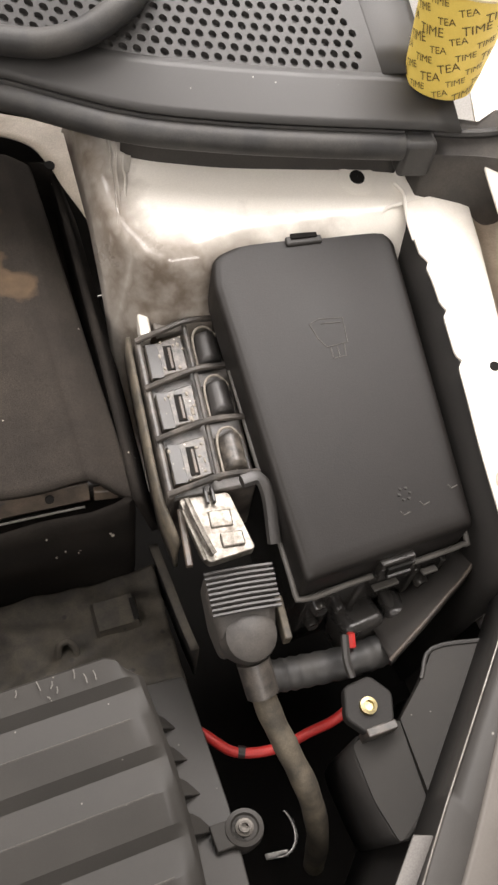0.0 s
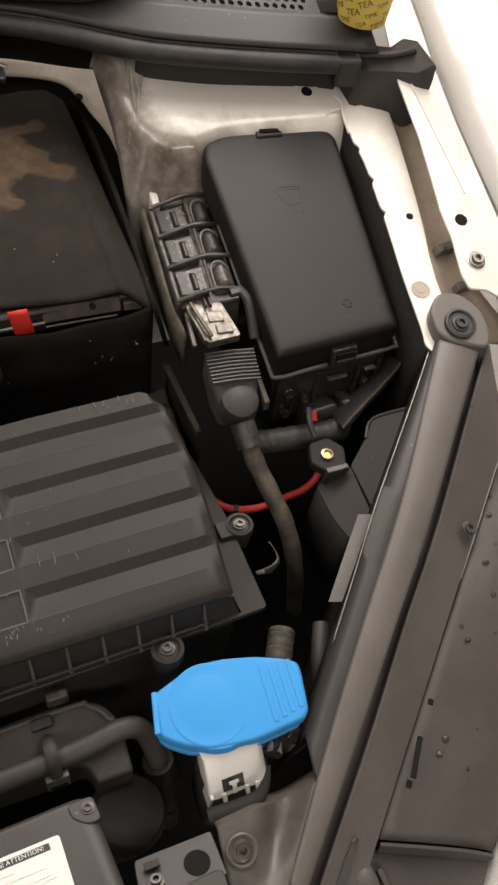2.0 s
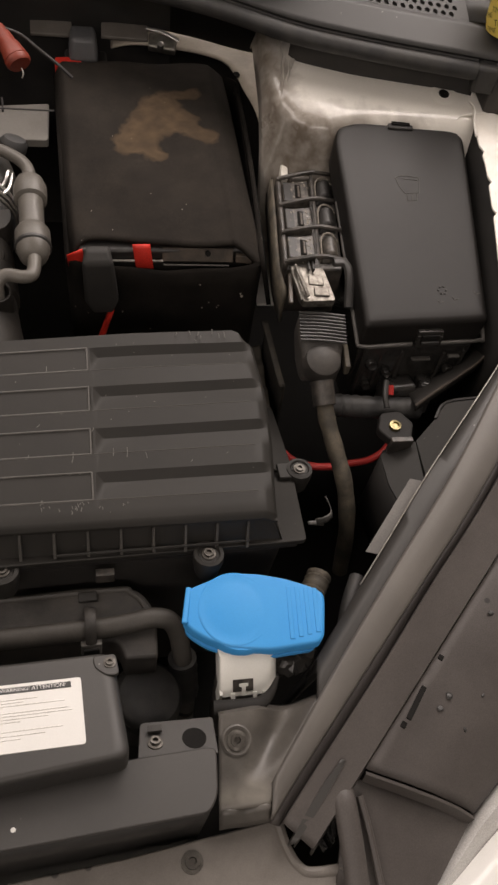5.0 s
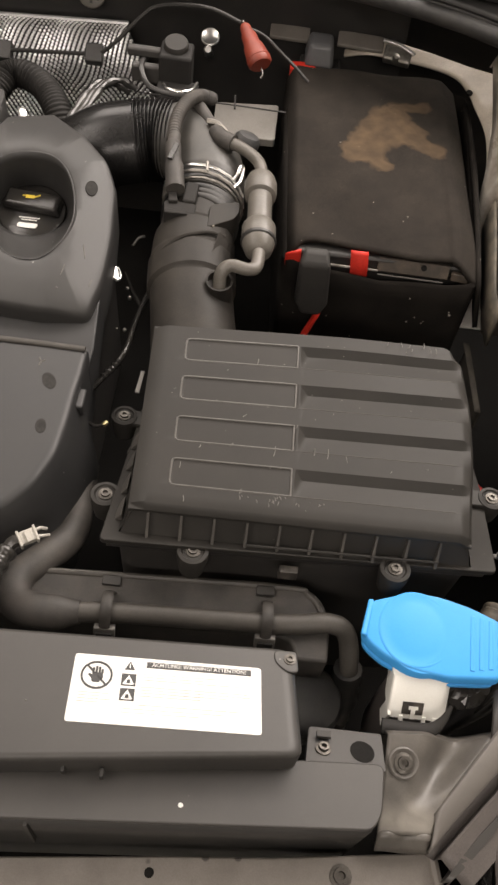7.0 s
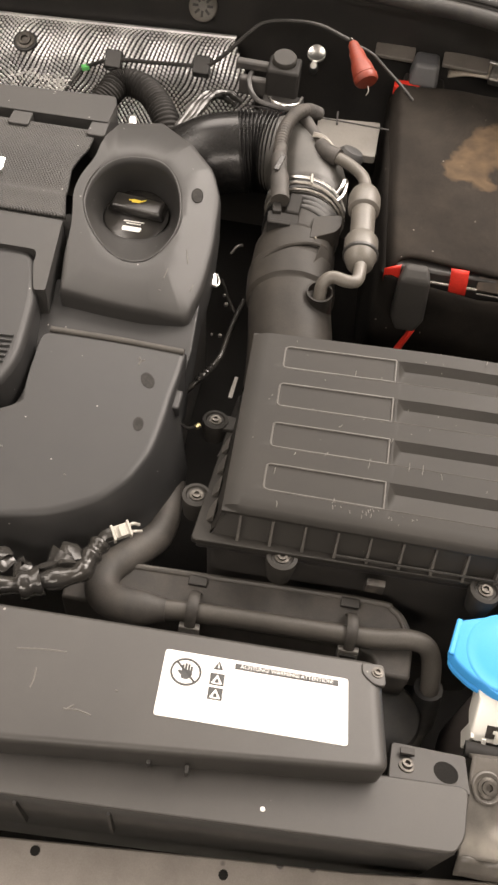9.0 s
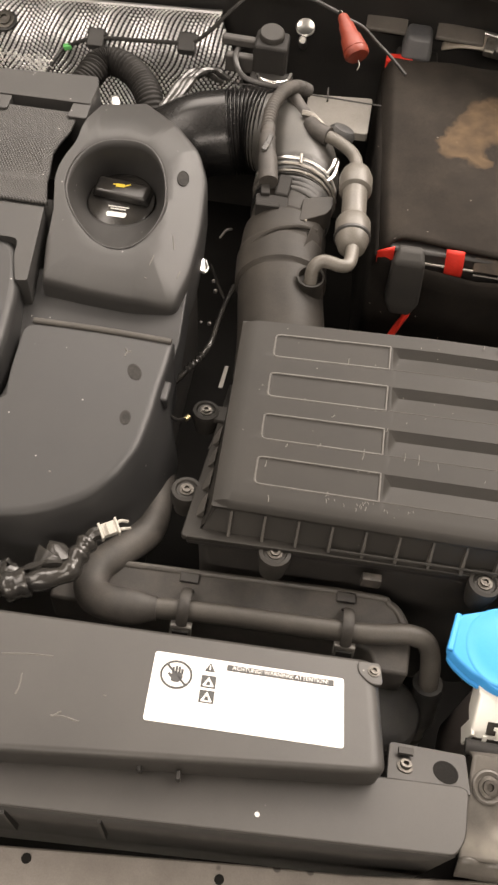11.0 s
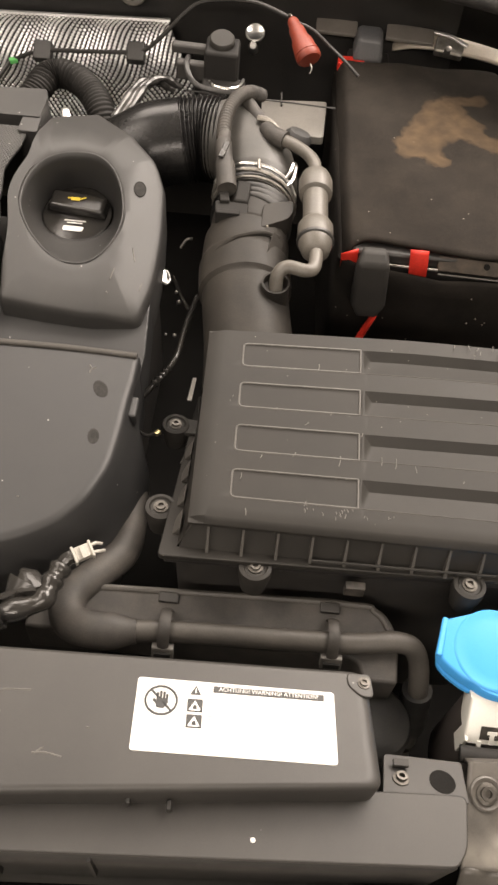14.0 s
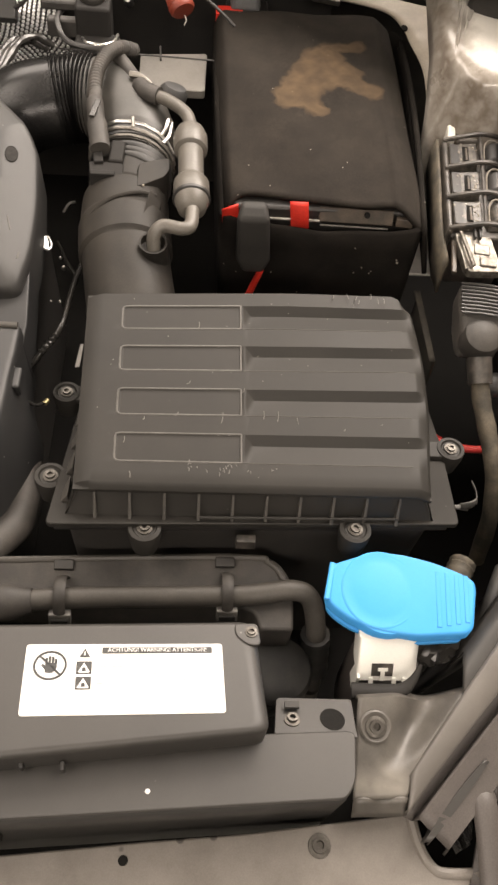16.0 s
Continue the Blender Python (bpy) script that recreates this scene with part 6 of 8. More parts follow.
for k in range(9):
    part("boot_rib", tube([(0.133, 0.1700 - 0.0030 * k, 0.8080 - 0.0015 * k), (0.155, 0.1680 - 0.0030 * k, 0.8090 - 0.0015 * k), (0.178, 0.1655 - 0.0030 * k, 0.8080 - 0.0015 * k)], 0.0013, 6, 3), plastic_black, boot)
part("bulb", lathe([(0.019, -0.012), (0.0195, 0.0), (0.017, 0.008), (0.010, 0.0125), (0.001, 0.0135)], axis_pose((0.1555, 0.1335, 0.778), (0, -0.35, 1)), 20), rubber_dusty, boot)
part("clip_side", block((0.005, 0.030, 0.012), pose(0.1805, 0.137, 0.772, 0, 0, -6)), cable_brown, boot, bevel=0.001)
part("cable_collar", tube([(0.156, 0.120, 0.765), (0.158, 0.100, 0.752)], lambda t: 0.0115 + 0.0012 * math.sin(t * 50), 14, 8), plastic_dirty, terminal)
part("cable", tube([(0.156, 0.118, 0.766), (0.160, 0.092, 0.745), (0.168, 0.066, 0.727), (0.178, 0.038, 0.703), (0.186, 0.014, 0.660), (0.190, -0.004, 0.60)], lambda t: 0.0084 + 0.0003 * math.sin(t * 37), 14, 8), cable_brown, terminal, "brown dirt-caked cable")
part("side_hose", tube([(0.170, 0.112, 0.738), (0.195, 0.109, 0.738), (0.232, 0.106, 0.738), (0.262, 0.108, 0.735)], lambda t: 0.0115 + 0.0006 * math.sin(t * 60), 12, 10), rubber, terminal)

wire = thing("red_cable", (0.16, 0.06, 0.72), "red cable below the fuse carrier", "cable")
grid_now[0] = PLAIN
part("sleeve", tube([(0.085, 0.110, 0.690), (0.1029, 0.0909, 0.690), (0.117, 0.0750, 0.690), (0.134, 0.0681, 0.690), (0.1558, 0.0660, 0.690), (0.1794, 0.0691, 0.690), (0.1993, 0.0710, 0.692), (0.2143, 0.0759, 0.700), (0.226, 0.086, 0.715)], 0.0040, 10, 6), red_wire, wire)
part("tape", tube([(0.122, 0.0726, 0.690), (0.127, 0.0706, 0.690)], 0.0047, 10, 2), plastic_black, wire)
grid_now[0] = RIGHT

grid_now[0] = PLAIN
curl = thing("plastic_offcut", (0.132, 0.012, 0.68), "curled clear plastic offcut caught beside the air filter box", "plastic scrap")
part("curl", grid(lambda u, v: Vector((0.132 + 0.015 * math.cos(-1.9 + 2.6 * u) - 0.004 * v, 0.012 + 0.017 * math.sin(-1.9 + 2.6 * u), 0.690 + 0.012 * v + 0.004 * math.sin(6 * u))), 16, 3), offcut_film, curl, "translucent plastic curl", thick=0.0008)
part("curl_end", grid(lambda u, v: Vector((0.118 + 0.016 * u, -0.003 - 0.003 * u + 0.004 * v, 0.690 + 0.006 * u * v)), 6, 2), offcut_film, curl, thick=0.0008)
grid_now[0] = RIGHT

earth = thing("earth_stud_plate", (0.223, 0.071, 0.74), "dark stud plate with brass nut below the fuse box", "stud plate")
part("plate", plate(rounded([(0.205, 0.068), (0.212, 0.088), (0.232, 0.090), (0.243, 0.075), (0.236, 0.056), (0.216, 0.054)], 0.004, 3), plane_z(0.7545), 0.010), brace_black, earth, bevel=0.0015)
part("stud", lathe([(0.0060, 0), (0.0058, 0.003), (0.0034, 0.0036), (0.0030, 0.0015), (0.0005, 0.0012)], pose(0.2225, 0.0710, 0.7545), 20), brass, earth, "brass nut")
part("foot", block((0.022, 0.006, 0.020), pose(0.226, 0.055, 0.736)), plastic_dirty, earth, bevel=0.001)
part("wire_end", tube([(0.219, 0.092, 0.757), (0.218, 0.102, 0.762), (0.222, 0.118, 0.766)], 0.003, 8, 5), plastic_black, earth)

# ---- washer filler ----
grid_now[0] = LEFT
washer = thing("washer_filler", (0.03, -0.15, 0.66), "blue flip cap on white washer filler neck", "washer filler")
WZ = plane_z(0.861, 0.02, 0.10, 0.02, -0.15)
cap_out = [(-0.0195, -0.1385), (-0.0250, -0.1620), (-0.0200, -0.1680), (-0.0091, -0.1762), (0.0116, -0.1844), (0.0350, -0.1874), (0.0697, -0.1856), (0.0738, -0.1812), (0.0787, -0.1555), (0.0782, -0.1496), (0.0696, -0.1442), (0.0514, -0.1368), (0.0316, -0.1316), (0.0164, -0.1298), (0.0023, -0.1317), (-0.0099, -0.1356)][::-1]
cap_ring = rounded(cap_out, 0.004, 2)
cap = part("cap", rings([[(x, y, WZ(x, y) - 0.010) for x, y in cap_ring], [(x, y, WZ(x, y) - 0.002) for x, y in cap_ring], [(x, y, WZ(x, y)) for x, y in [(lerp(0.022, a, 0.97), lerp(-0.157, b, 0.96)) for a, b in cap_ring]], [(x, y, WZ(x, y) + 0.0001) for x, y in [(lerp(0.022, a, 0.945), lerp(-0.157, b, 0.925)) for a, b in cap_ring]], [(x, y, WZ(x, y) + 0.0002) for x, y in [(lerp(0.022, a, 0.88), lerp(-0.157, b, 0.86)) for a, b in cap_ring]]]), blue_cap, washer, "bright blue plastic cap", sharp=50)
under = [(lerp(0.022, x, 0.95) - 0.001, lerp(-0.157, y, 0.94) - 0.0028) for x, y in cap_ring]
part("cap_lip", rings([[(x, y, WZ(x, y) - 0.0150) for x, y in under], [(x, y, WZ(x, y) - 0.0118) for x, y in under]]), blue_cap, cap, sharp=50)
dm = axis_pose((0.0125, -0.1565, WZ(0.0125, -0.1565)), (0, -0.1, 1))
part("cap_dome", lathe([(0.0268, -0.0004), (0.0260, 0.0005), (0.0250, 0.0006), (0.0238, 0.0003), (0.018, 0.0009), (0.009, 0.0015), (0.0005, 0.0017)], dm, 48), blue_cap, cap)
for k in range(4):
    x = 0.0515 + 0.0064 * k
    part("grip_ridge", block((0.0034, 0.0385 - 0.0020 * k, 0.0012), pose(x, -0.1625, WZ(x, -0.1625) - 0.0004, 5, 0, -4)), blue_cap, cap, bevel=0.0009, seg=3)
part("cap_hinge", block((0.004, 0.027, 0.004), pose(-0.0215, -0.1505, WZ(-0.0215, -0.15) - 0.003, 0, 0, -13)), blue_cap, cap, bevel=0.001)
part("cap_skirt", lathe([(0.0285, -0.020), (0.0290, -0.004), (0.027, -0.001)], dm @ pose(0.004, -0.0022, 0), 36), blue_cap, cap)
grid_now[0] = PLAIN
NECK = rounded([(0.0010, -0.1870), (0.0475, -0.1870), (0.0520, -0.1640), (0.0440, -0.1420), (0.0080, -0.1420), (0.0000, -0.1620)], [0.003, 0.008, 0.01, 0.01, 0.01, 0.006], 4)
neck = part("neck", rings([[(x, y, 0.7440) for x, y in NECK], [(x, y + 0.024, 0.7720) for x, y in NECK]]), white_plastic, washer, "translucent white filler neck", sharp=50)
part("neck_edge", block((0.0030, 0.014, 0.030), pose(0.0022, -0.1800, 0.718)), white_plastic, neck, bevel=0.0008)
nf = axis_pose((0.0205, -0.1810, 0.7510), (0, -0.76, 0.65))
part("neck_window", block((0.0170, 0.0110, 0.0006), nf @ pose(0, 0.0005, 0)), plastic_dirty, neck)
part("window_cross", block((0.0075, 0.0028, 0.0012), nf @ pose(0.0005, 0.001, 0)), white_plastic, neck)
part("window_stem", block((0.0034, 0.0085, 0.0012), nf @ pose(0.0005, -0.0045, 0)), white_plastic, neck)
for tx_, tw in ((-0.0085, 0.0036), (0.0100, 0.0034), (0.0185, 0.0042)):
    part("neck_tooth", block((tw, 0.0075, 0.0014), nf @ pose(tx_, -0.0100, 0)), white_plastic, neck, bevel=0.0005)
COLLAR = rounded([(0.0040, -0.1860), (0.0490, -0.1860), (0.0560, -0.1640), (0.0480, -0.1400), (0.0080, -0.1400), (0.0030, -0.1620)], 0.008, 4)
part("tray_rim", tube([(-0.0060, -0.1985, 0.7560), (0.0120, -0.2000, 0.7575), (0.0300, -0.1995, 0.7590), (0.0405, -0.1925, 0.7630), (0.0470, -0.1820, 0.7700)], lambda t: 0.0066 * min(1.0, 1.6 - 1.4 * t), 14, 6, squash=0.7), brace_black, washer, "black rim below the neck")
part("neck_collar", rings([[(x, y, 0.62) for x, y in COLLAR], [(x, y, 0.738) for x, y in COLLAR], [(lerp(0.03, x, 0.95), lerp(-0.163, y, 0.95), 0.7425) for x, y in COLLAR]]), plastic_brown, washer, "dark collar round the neck", sharp=50)
grid_now[0] = LEFT
wrap_bm = tube([(0.040, -0.181, 0.826), (0.054, -0.186, 0.822), (0.066, -0.180, 0.826), (0.072, -0.168, 0.826)], lambda t: 0.0085 * math.sin(math.pi * min(0.92, t + 0.08)) ** 0.5 + 0.001, 10, 6)
crease = random.Random(3)
for v in wrap_bm.verts:
    v.co += Vector((crease.uniform(-0.0018, 0.0018), crease.uniform(-0.0018, 0.0018), crease.uniform(-0.0018, 0.0018)))
part("wrapped_plug", wrap_bm, tape_gloss, washer, "plug wrapped in shiny crumpled film", sharp=20)
part("neck_flap", block((0.034, 0.004, 0.003), pose(0.047, -0.1805, 0.8335, 0, 0, 6)), white_plastic, washer, bevel=0.001)

# ---- front cover with its warning label ----
front_cover = thing("radiator_cover", (-0.25, -0.23, 0.78), "dark grey plastic radiator cover with white warning label", "radiator cover")
CZ = plane_z(0.8882, -0.040, -0.250, -0.0949, -0.2031)
cover_out = rounded([(-0.80, -0.212), (-0.32, -0.1970), (-0.075, -0.1870), (-0.0690, -0.2580), (-0.284, -0.2815), (-0.80, -0.318)], [0, 0, 0.009, 0.007, 0, 0], 4)


def cz(outline, drop):
    return [(x, y, CZ(x, y) - drop) for x, y in outline]


shell = part("shell", rings([cz(cover_out, 0.030), cz(cover_out, 0.0060), cz(shrink(cover_out, 0.0010), 0.0032), cz(shrink(cover_out, 0.0030), 0.0013), cz(shrink(cover_out, 0.0060), 0.0003), cz(shrink(cover_out, 0.0095), 0.0)], False), plastic_trim, front_cover, sharp=55, even_faces=True)
part("screw_recess", plate(rounded([(-0.0880, -0.1905), (-0.0735, -0.1900), (-0.0720, -0.2050), (-0.0800, -0.2050), (-0.0875, -0.1985)], 0.003, 3), lambda x, y: CZ(x, y) + 0.0012, 0.004), plastic_trim, shell, bevel=0.0008)
screw(shell, axis_pose((-0.0778, -0.1965, CZ(-0.0778, -0.1965) + 0.0012), (0.04, 0.25, 1)), 0.0026, "screw", screw_dirty, 0.002)
for px in (-0.2050, -0.1830):
    part("clip_notch", block((0.0028, 0.005, 0.008), pose(px, -0.2740 - 0.06 * (px + 0.187), 0.886, 0, 0, 4)), plastic_black, front_cover, bevel=0.0008)
bm = bmesh.new()
for line in (((-0.2951, -0.2262), (-0.2808, -0.2236), (-0.2663, -0.2224)), ((-0.2573, -0.2577), (-0.2500, -0.2570), (-0.2415, -0.2585)), ((-0.2560, -0.2580), (-0.2530, -0.2550), (-0.2520, -0.2545)), ((-0.2800, -0.236), (-0.2790, -0.244), (-0.2795, -0.249)), ((-0.205, -0.208), (-0.2035, -0.2105), (-0.2030, -0.2115)), ((-0.232, -0.2405), (-0.2312, -0.2410), (-0.2305, -0.2408))):
    tube([(x, y, CZ(x, y) + 0.0001) for x, y in line], 0.0005, 4, 3, bm=bm)
part("scratches", bm, scuff, shell, "pale scratches")["kind"] = "stuff"
cn = Vector((0.040, 0.250, 1)).normalized()
lm = axis_pose((-0.1517, -0.2279, CZ(-0.1517, -0.2279) + 0.0003), cn, (1, 0.040, 0))
LW, LH = 0.1135, 0.0448
PR = 0.0009


def flat(name, pts, mat=label_black):
    """A thin printed patch on the label, in label coordinates."""
    bm = plate(pts, lambda x, y: PR, 0.0006)
    bm.transform(lm)
    return part(name, bm, mat, lab2, smooth=False)


def patch(name, x, y, w, h, mat=label_black):
    return flat(name, [(x - w / 2, y - h / 2), (x + w / 2, y - h / 2), (x + w / 2, y + h / 2), (x - w / 2, y + h / 2)], mat)


bm = plate(rounded([(-LW / 2, -LH / 2), (LW / 2, -LH / 2), (LW / 2, LH / 2), (-LW / 2, LH / 2)], 0.002, 3), lambda x, y: 0.0004, 0.0008)
bm.transform(lm)
lab2 = part("warning_label", bm, label_white, front_cover, "white warning label with black print", smooth=False)
bm = lathe([(0.0094, 0.0004), (0.0094, PR), (0.0082, PR), (0.0082, 0.0004)], lm @ pose(-0.0425, 0.0085, 0), 40, caps=False)
part("ban_ring", bm, label_black, lab2, smooth=False)
flat("ban_palm", rounded([(-0.0452, 0.0040), (-0.0408, 0.0036), (-0.0384, 0.0072), (-0.0392, 0.0098), (-0.0452, 0.0100)], 0.0010, 2))
for k, (fx, top) in enumerate(((-0.0446, 0.0132), (-0.0428, 0.0143), (-0.0410, 0.0140), (-0.0393, 0.0126))):
    patch("ban_finger", fx, (top + 0.0095) / 2, 0.0013, top - 0.0095)
flat("ban_thumb", [(-0.0452, 0.0060), (-0.0475, 0.0085), (-0.0466, 0.0094), (-0.0448, 0.0080)])
flat("ban_bar", [(-0.0488, 0.0142), (-0.0480, 0.0150), (-0.0362, 0.0028), (-0.0370, 0.0020)])
flat("warning_triangle", [(-0.0264, 0.0137), (-0.0204, 0.0137), (-0.0234, 0.0195)])


def white_on(name, pts, lift=0.0002):
    """A white field printed over a black one."""
    bm = plate(pts, lambda x, y: PR + lift, 0.0006)
    bm.transform(lm)
    return part(name, bm, label_white, lab2, smooth=False)


white_on("triangle_mark", [(-0.0238, 0.0146), (-0.0230, 0.0146), (-0.0232, 0.0176), (-0.0236, 0.0176)])
for yy in (0.0068, -0.0030):
    patch("warning_square", -0.0234, yy, 0.0086, 0.0078)
    white_on("square_field", [(-0.0268, yy - 0.0030), (-0.0200, yy - 0.0030), (-0.0234, yy + 0.0030)])
    white_on("square_foot", [(-0.0262, yy - 0.0034), (-0.0206, yy - 0.0034), (-0.0206, yy - 0.0016), (-0.0262, yy - 0.0016)])
    bm = plate([(-0.0246, yy - 0.0026), (-0.0222, yy - 0.0026), (-0.0226, yy - 0.0002), (-0.0242, yy - 0.0002)], lambda x, y: PR + 0.0005, 0.0006)
    bm.transform(lm)
    part("square_figure", bm, label_black, lab2, smooth=False)
patch("title_bar", 0.0185, 0.0180, 0.0640, 0.0038)
lettering("ACHTUNG! WARNING! ATTENTION!", 0.0040, lm @ pose(0.0185, 0.0180, 0.0011) @ Matrix.Diagonal((0.86, 0.95, 1, 1)), label_white, lab2, "title_letters")
for yy, x0, x1 in ((0.0118, -0.016, 0.030), (0.0098, -0.016, 0.022), (0.0078, -0.016, 0.046), (0.0030, -0.016, 0.048), (0.0010, -0.016, 0.050), (-0.0010, -0.016, 0.036), (-0.0030, -0.016, 0.020), (-0.0090, -0.016, 0.044), (-0.0118, -0.026, 0.034), (-0.0142, -0.026, 0.020), (-0.0030, -0.052, -0.034), (-0.0050, -0.052, -0.036), (-0.0070, -0.052, -0.033), (-0.0090, -0.052, -0.038)):
    patch("print_line", (x0 + x1) / 2, yy, x1 - x0, 0.0006, label_grey)

pan = thing("lock_panel", (-0.2, -0.27, 0.80), "dark grey plastic panel in front of the radiator cover", "front panel")
PZ = plane_z(0.872, -0.05, -0.20, -0.05, -0.26)
PT = lambda x, y: PZ(x, y) - 0.002 - 0.42 * (y + 0.2500)
pan_out = rounded([(-0.80, -0.300), (-0.30, -0.272), (-0.066, -0.2520), (-0.0140, -0.2495), (-0.0175, -0.280), (-0.024, -0.2895), (-0.284, -0.3035), (-0.80, -0.326)], [0, 0, 0.002, 0.006, 0.006, 0.004, 0, 0], 3)
part("panel", plate(pan_out, PZ, 0.004), plastic_trim, pan, bevel=0.0012)
part("screw_tab", plate(rounded([(-0.0640, -0.2540), (-0.0600, -0.2260), (-0.0120, -0.2265), (-0.0135, -0.2540)], [0, 0.003, 0.002, 0], 3), PT, 0.004), plastic_trim, pan, bevel=0.001)
# Black wall carried deep to stand for the shade of the void below.
part("panel_front", grid(lambda u, v: polyline([(-0.80, -0.326, 0.909), (-0.284, -0.3035, 0.8925), (-0.024, -0.2895, 0.8765)], u) + Vector((0, 0.004 * v, -0.002 - 0.13 * v)), 10, 3), plastic_black, pan, thick=0.003)
for x in (-0.275, -0.222):
    part("front_rib", block((0.002, 0.006, 0.050), pose(x, -0.302 + 0.02 * (x + 0.284) * 2.6, 0.826)), plastic_black, pan)
# Flat black disc on the uncut tab, painted as the hole's shade.
part("pan_hole", plate([(-0.0268 + 0.0078 * math.cos(k * math.pi / 12), -0.2415 + 0.0078 * math.sin(k * math.pi / 12)) for k in range(24)], lambda x, y: PT(x, y) + 0.0003, 0.003), deep_shade, pan)
screw(pan, axis_pose((-0.0520, -0.2430, PT(-0.052, -0.243)), (0.05, 0.5, 1)), 0.0033, "screw", screw_dirty, 0.004)
part("square_nut", block((0.009, 0.004, 0.003), pose(-0.0515, -0.2335, PZ(-0.052, -0.2335) - 0.006, -10)), shadow_black, pan)
part("paint_fleck", lathe([(0.0016, 0.0), (0.0012, 0.0005), (0.0002, 0.0006)], pose(-0.1367, -0.2855, PZ(-0.1367, -0.2855)), 8), label_white, pan, "small white paint fleck")
part("end_bumper", lathe([(0.011, -0.03), (0.011, 0.0), (0.009, 0.002), (0.001, 0.002)], pose(-0.075, -0.262, 0.868), 18), plastic_black, pan, "round black rubber stop")

# ---- coolant hoses behind the radiator cover ----
hose = thing("coolant_hose", (-0.15, -0.14, 0.80), "dusty black coolant hose clipped along the radiator cover", "hose")
part("tube", tube([(-0.250, 0.010, 0.755), (-0.244, -0.040, 0.785), (-0.243, -0.078, 0.796), (-0.257, -0.104, 0.806), (-0.272, -0.126, 0.812), (-0.268, -0.146, 0.815), (-0.247, -0.1515, 0.817), (-0.222, -0.1502, 0.818)], lambda t: 0.0126 - 0.0040 * smooth(0.90, 1.0, t), 18, 8), rubber_dusty, hose)
part("rigid_pipe", tube([(-0.240, -0.152, 0.8175), (-0.191, -0.148, 0.819), (-0.081, -0.145, 0.819), (-0.042, -0.140, 0.818), (-0.026, -0.143, 0.806), (-0.019, -0.158, 0.775), (-0.014, -0.170, 0.72), (-0.012, -0.175, 0.66)], 0.0074, 16, 8), pipe_dusty, hose, "dusty brown-grey rigid pipe")
part("end_sleeve", tube([(-0.0195, -0.157, 0.776), (-0.0150, -0.168, 0.728)], lambda t: 0.0112 + 0.0006 * math.sin(t * 30), 14, 8), rubber, hose)
upper = thing("flat_air_duct", (-0.15, -0.12, 0.79), "flat dusty black duct behind the coolant hose", "duct")
DUCT = rounded([(-0.300, -0.1150), (-0.080, -0.1065), (-0.050, -0.1110), (-0.0385, -0.1300), (-0.0400, -0.1650), (-0.0640, -0.1650), (-0.0680, -0.1500), (-0.300, -0.1500)], [0, 0.02, 0.014, 0.012, 0.003, 0.003, 0.01, 0], 5)
DUCT_Z = plane_z(0.8085, -0.01, 0.05, -0.15, -0.12)
upper_shell = part("shell", plate(DUCT, DUCT_Z, 0.035), rubber_dusty, upper, bevel=0.004, seg=3)
# Paler material on the ridge, painted as its long highlight.
part("top_ridge", tube([(-0.300, -0.1185, 0.8100), (-0.085, -0.1110, 0.8085), (-0.056, -0.1150, 0.8080), (-0.0440, -0.1310, 0.8070)], 0.0023, 8, 6), pipe_dusty, upper_shell)
for x, y in ((-0.203, -0.139), (-0.088, -0.135)):
    clip = thing("hose_clip", (x, y, 0.80), "small black plastic clip holding the hose to the duct", "clip", "clips along the hoses")
    part("strap", tube([(x, y + 0.010, 0.809), (x, y + 0.004, 0.8235), (x, y - 0.004, 0.8300), (x, y - 0.014, 0.8290), (x, y - 0.0205, 0.8180), (x, y - 0.0215, 0.806)], 0.0040, 8, 5, squash=0.35), rubber_dusty, clip)
    part("tab", block((0.014, 0.007, 0.004), pose(x - 0.001, y + 0.0190, 0.8085, 6)), plastic_trim, clip, bevel=0.0008)
    part("foot", block((0.015, 0.006, 0.010), pose(x, y - 0.0225, 0.808, -20)), worn_lit_edge, clip, bevel=0.0008)
    part("slot", block((0.011, 0.0016, 0.004), pose(x, y - 0.0258, 0.8125, -20)), deep_shade, clip)
duct = thing("round_pipe_stub", (-0.045, -0.185, 0.74), "black round pipe stub below the hose", "pipe")
part("stub", lathe([(0.026, -0.06), (0.026, -0.004), (0.023, 0.0), (0.015, 0.001), (0.001, 0.0015)], axis_pose((-0.046, -0.180, 0.768), (0.15, -0.1, 1)), 28), rubber, duct)
part("rib_ring", lathe([(0.0265, -0.016), (0.028, -0.013), (0.0265, -0.010)], axis_pose((-0.046, -0.180, 0.768), (0.15, -0.1, 1)), 28), rubber, duct)
harness = thing("wiring_harness", (-0.3, -0.12, 0.76), "taped black wiring harness with grey connector", "wiring")
grid_now[0] = PLAIN
part("tape_wrap", tube([(-0.560, -0.175, 0.786), (-0.450, -0.158, 0.788), (-0.3873, -0.1500, 0.789), (-0.3600, -0.1415, 0.790), (-0.3300, -0.1280, 0.790), (-0.3245, -0.1110, 0.790), (-0.3200, -0.0970, 0.790)], lambda t: 0.0085 + 0.0012 * math.sin(t * 47), 10, 8), tape_gloss, harness, sharp=60)
part("tape_band", tube([(-0.3720, -0.1480, 0.7905), (-0.3560, -0.1400, 0.7915)], lambda t: 0.0125 + 0.0012 * math.sin(t * 9), 9, 5), tape_gloss, harness, sharp=60)
rnd = random.Random(21)
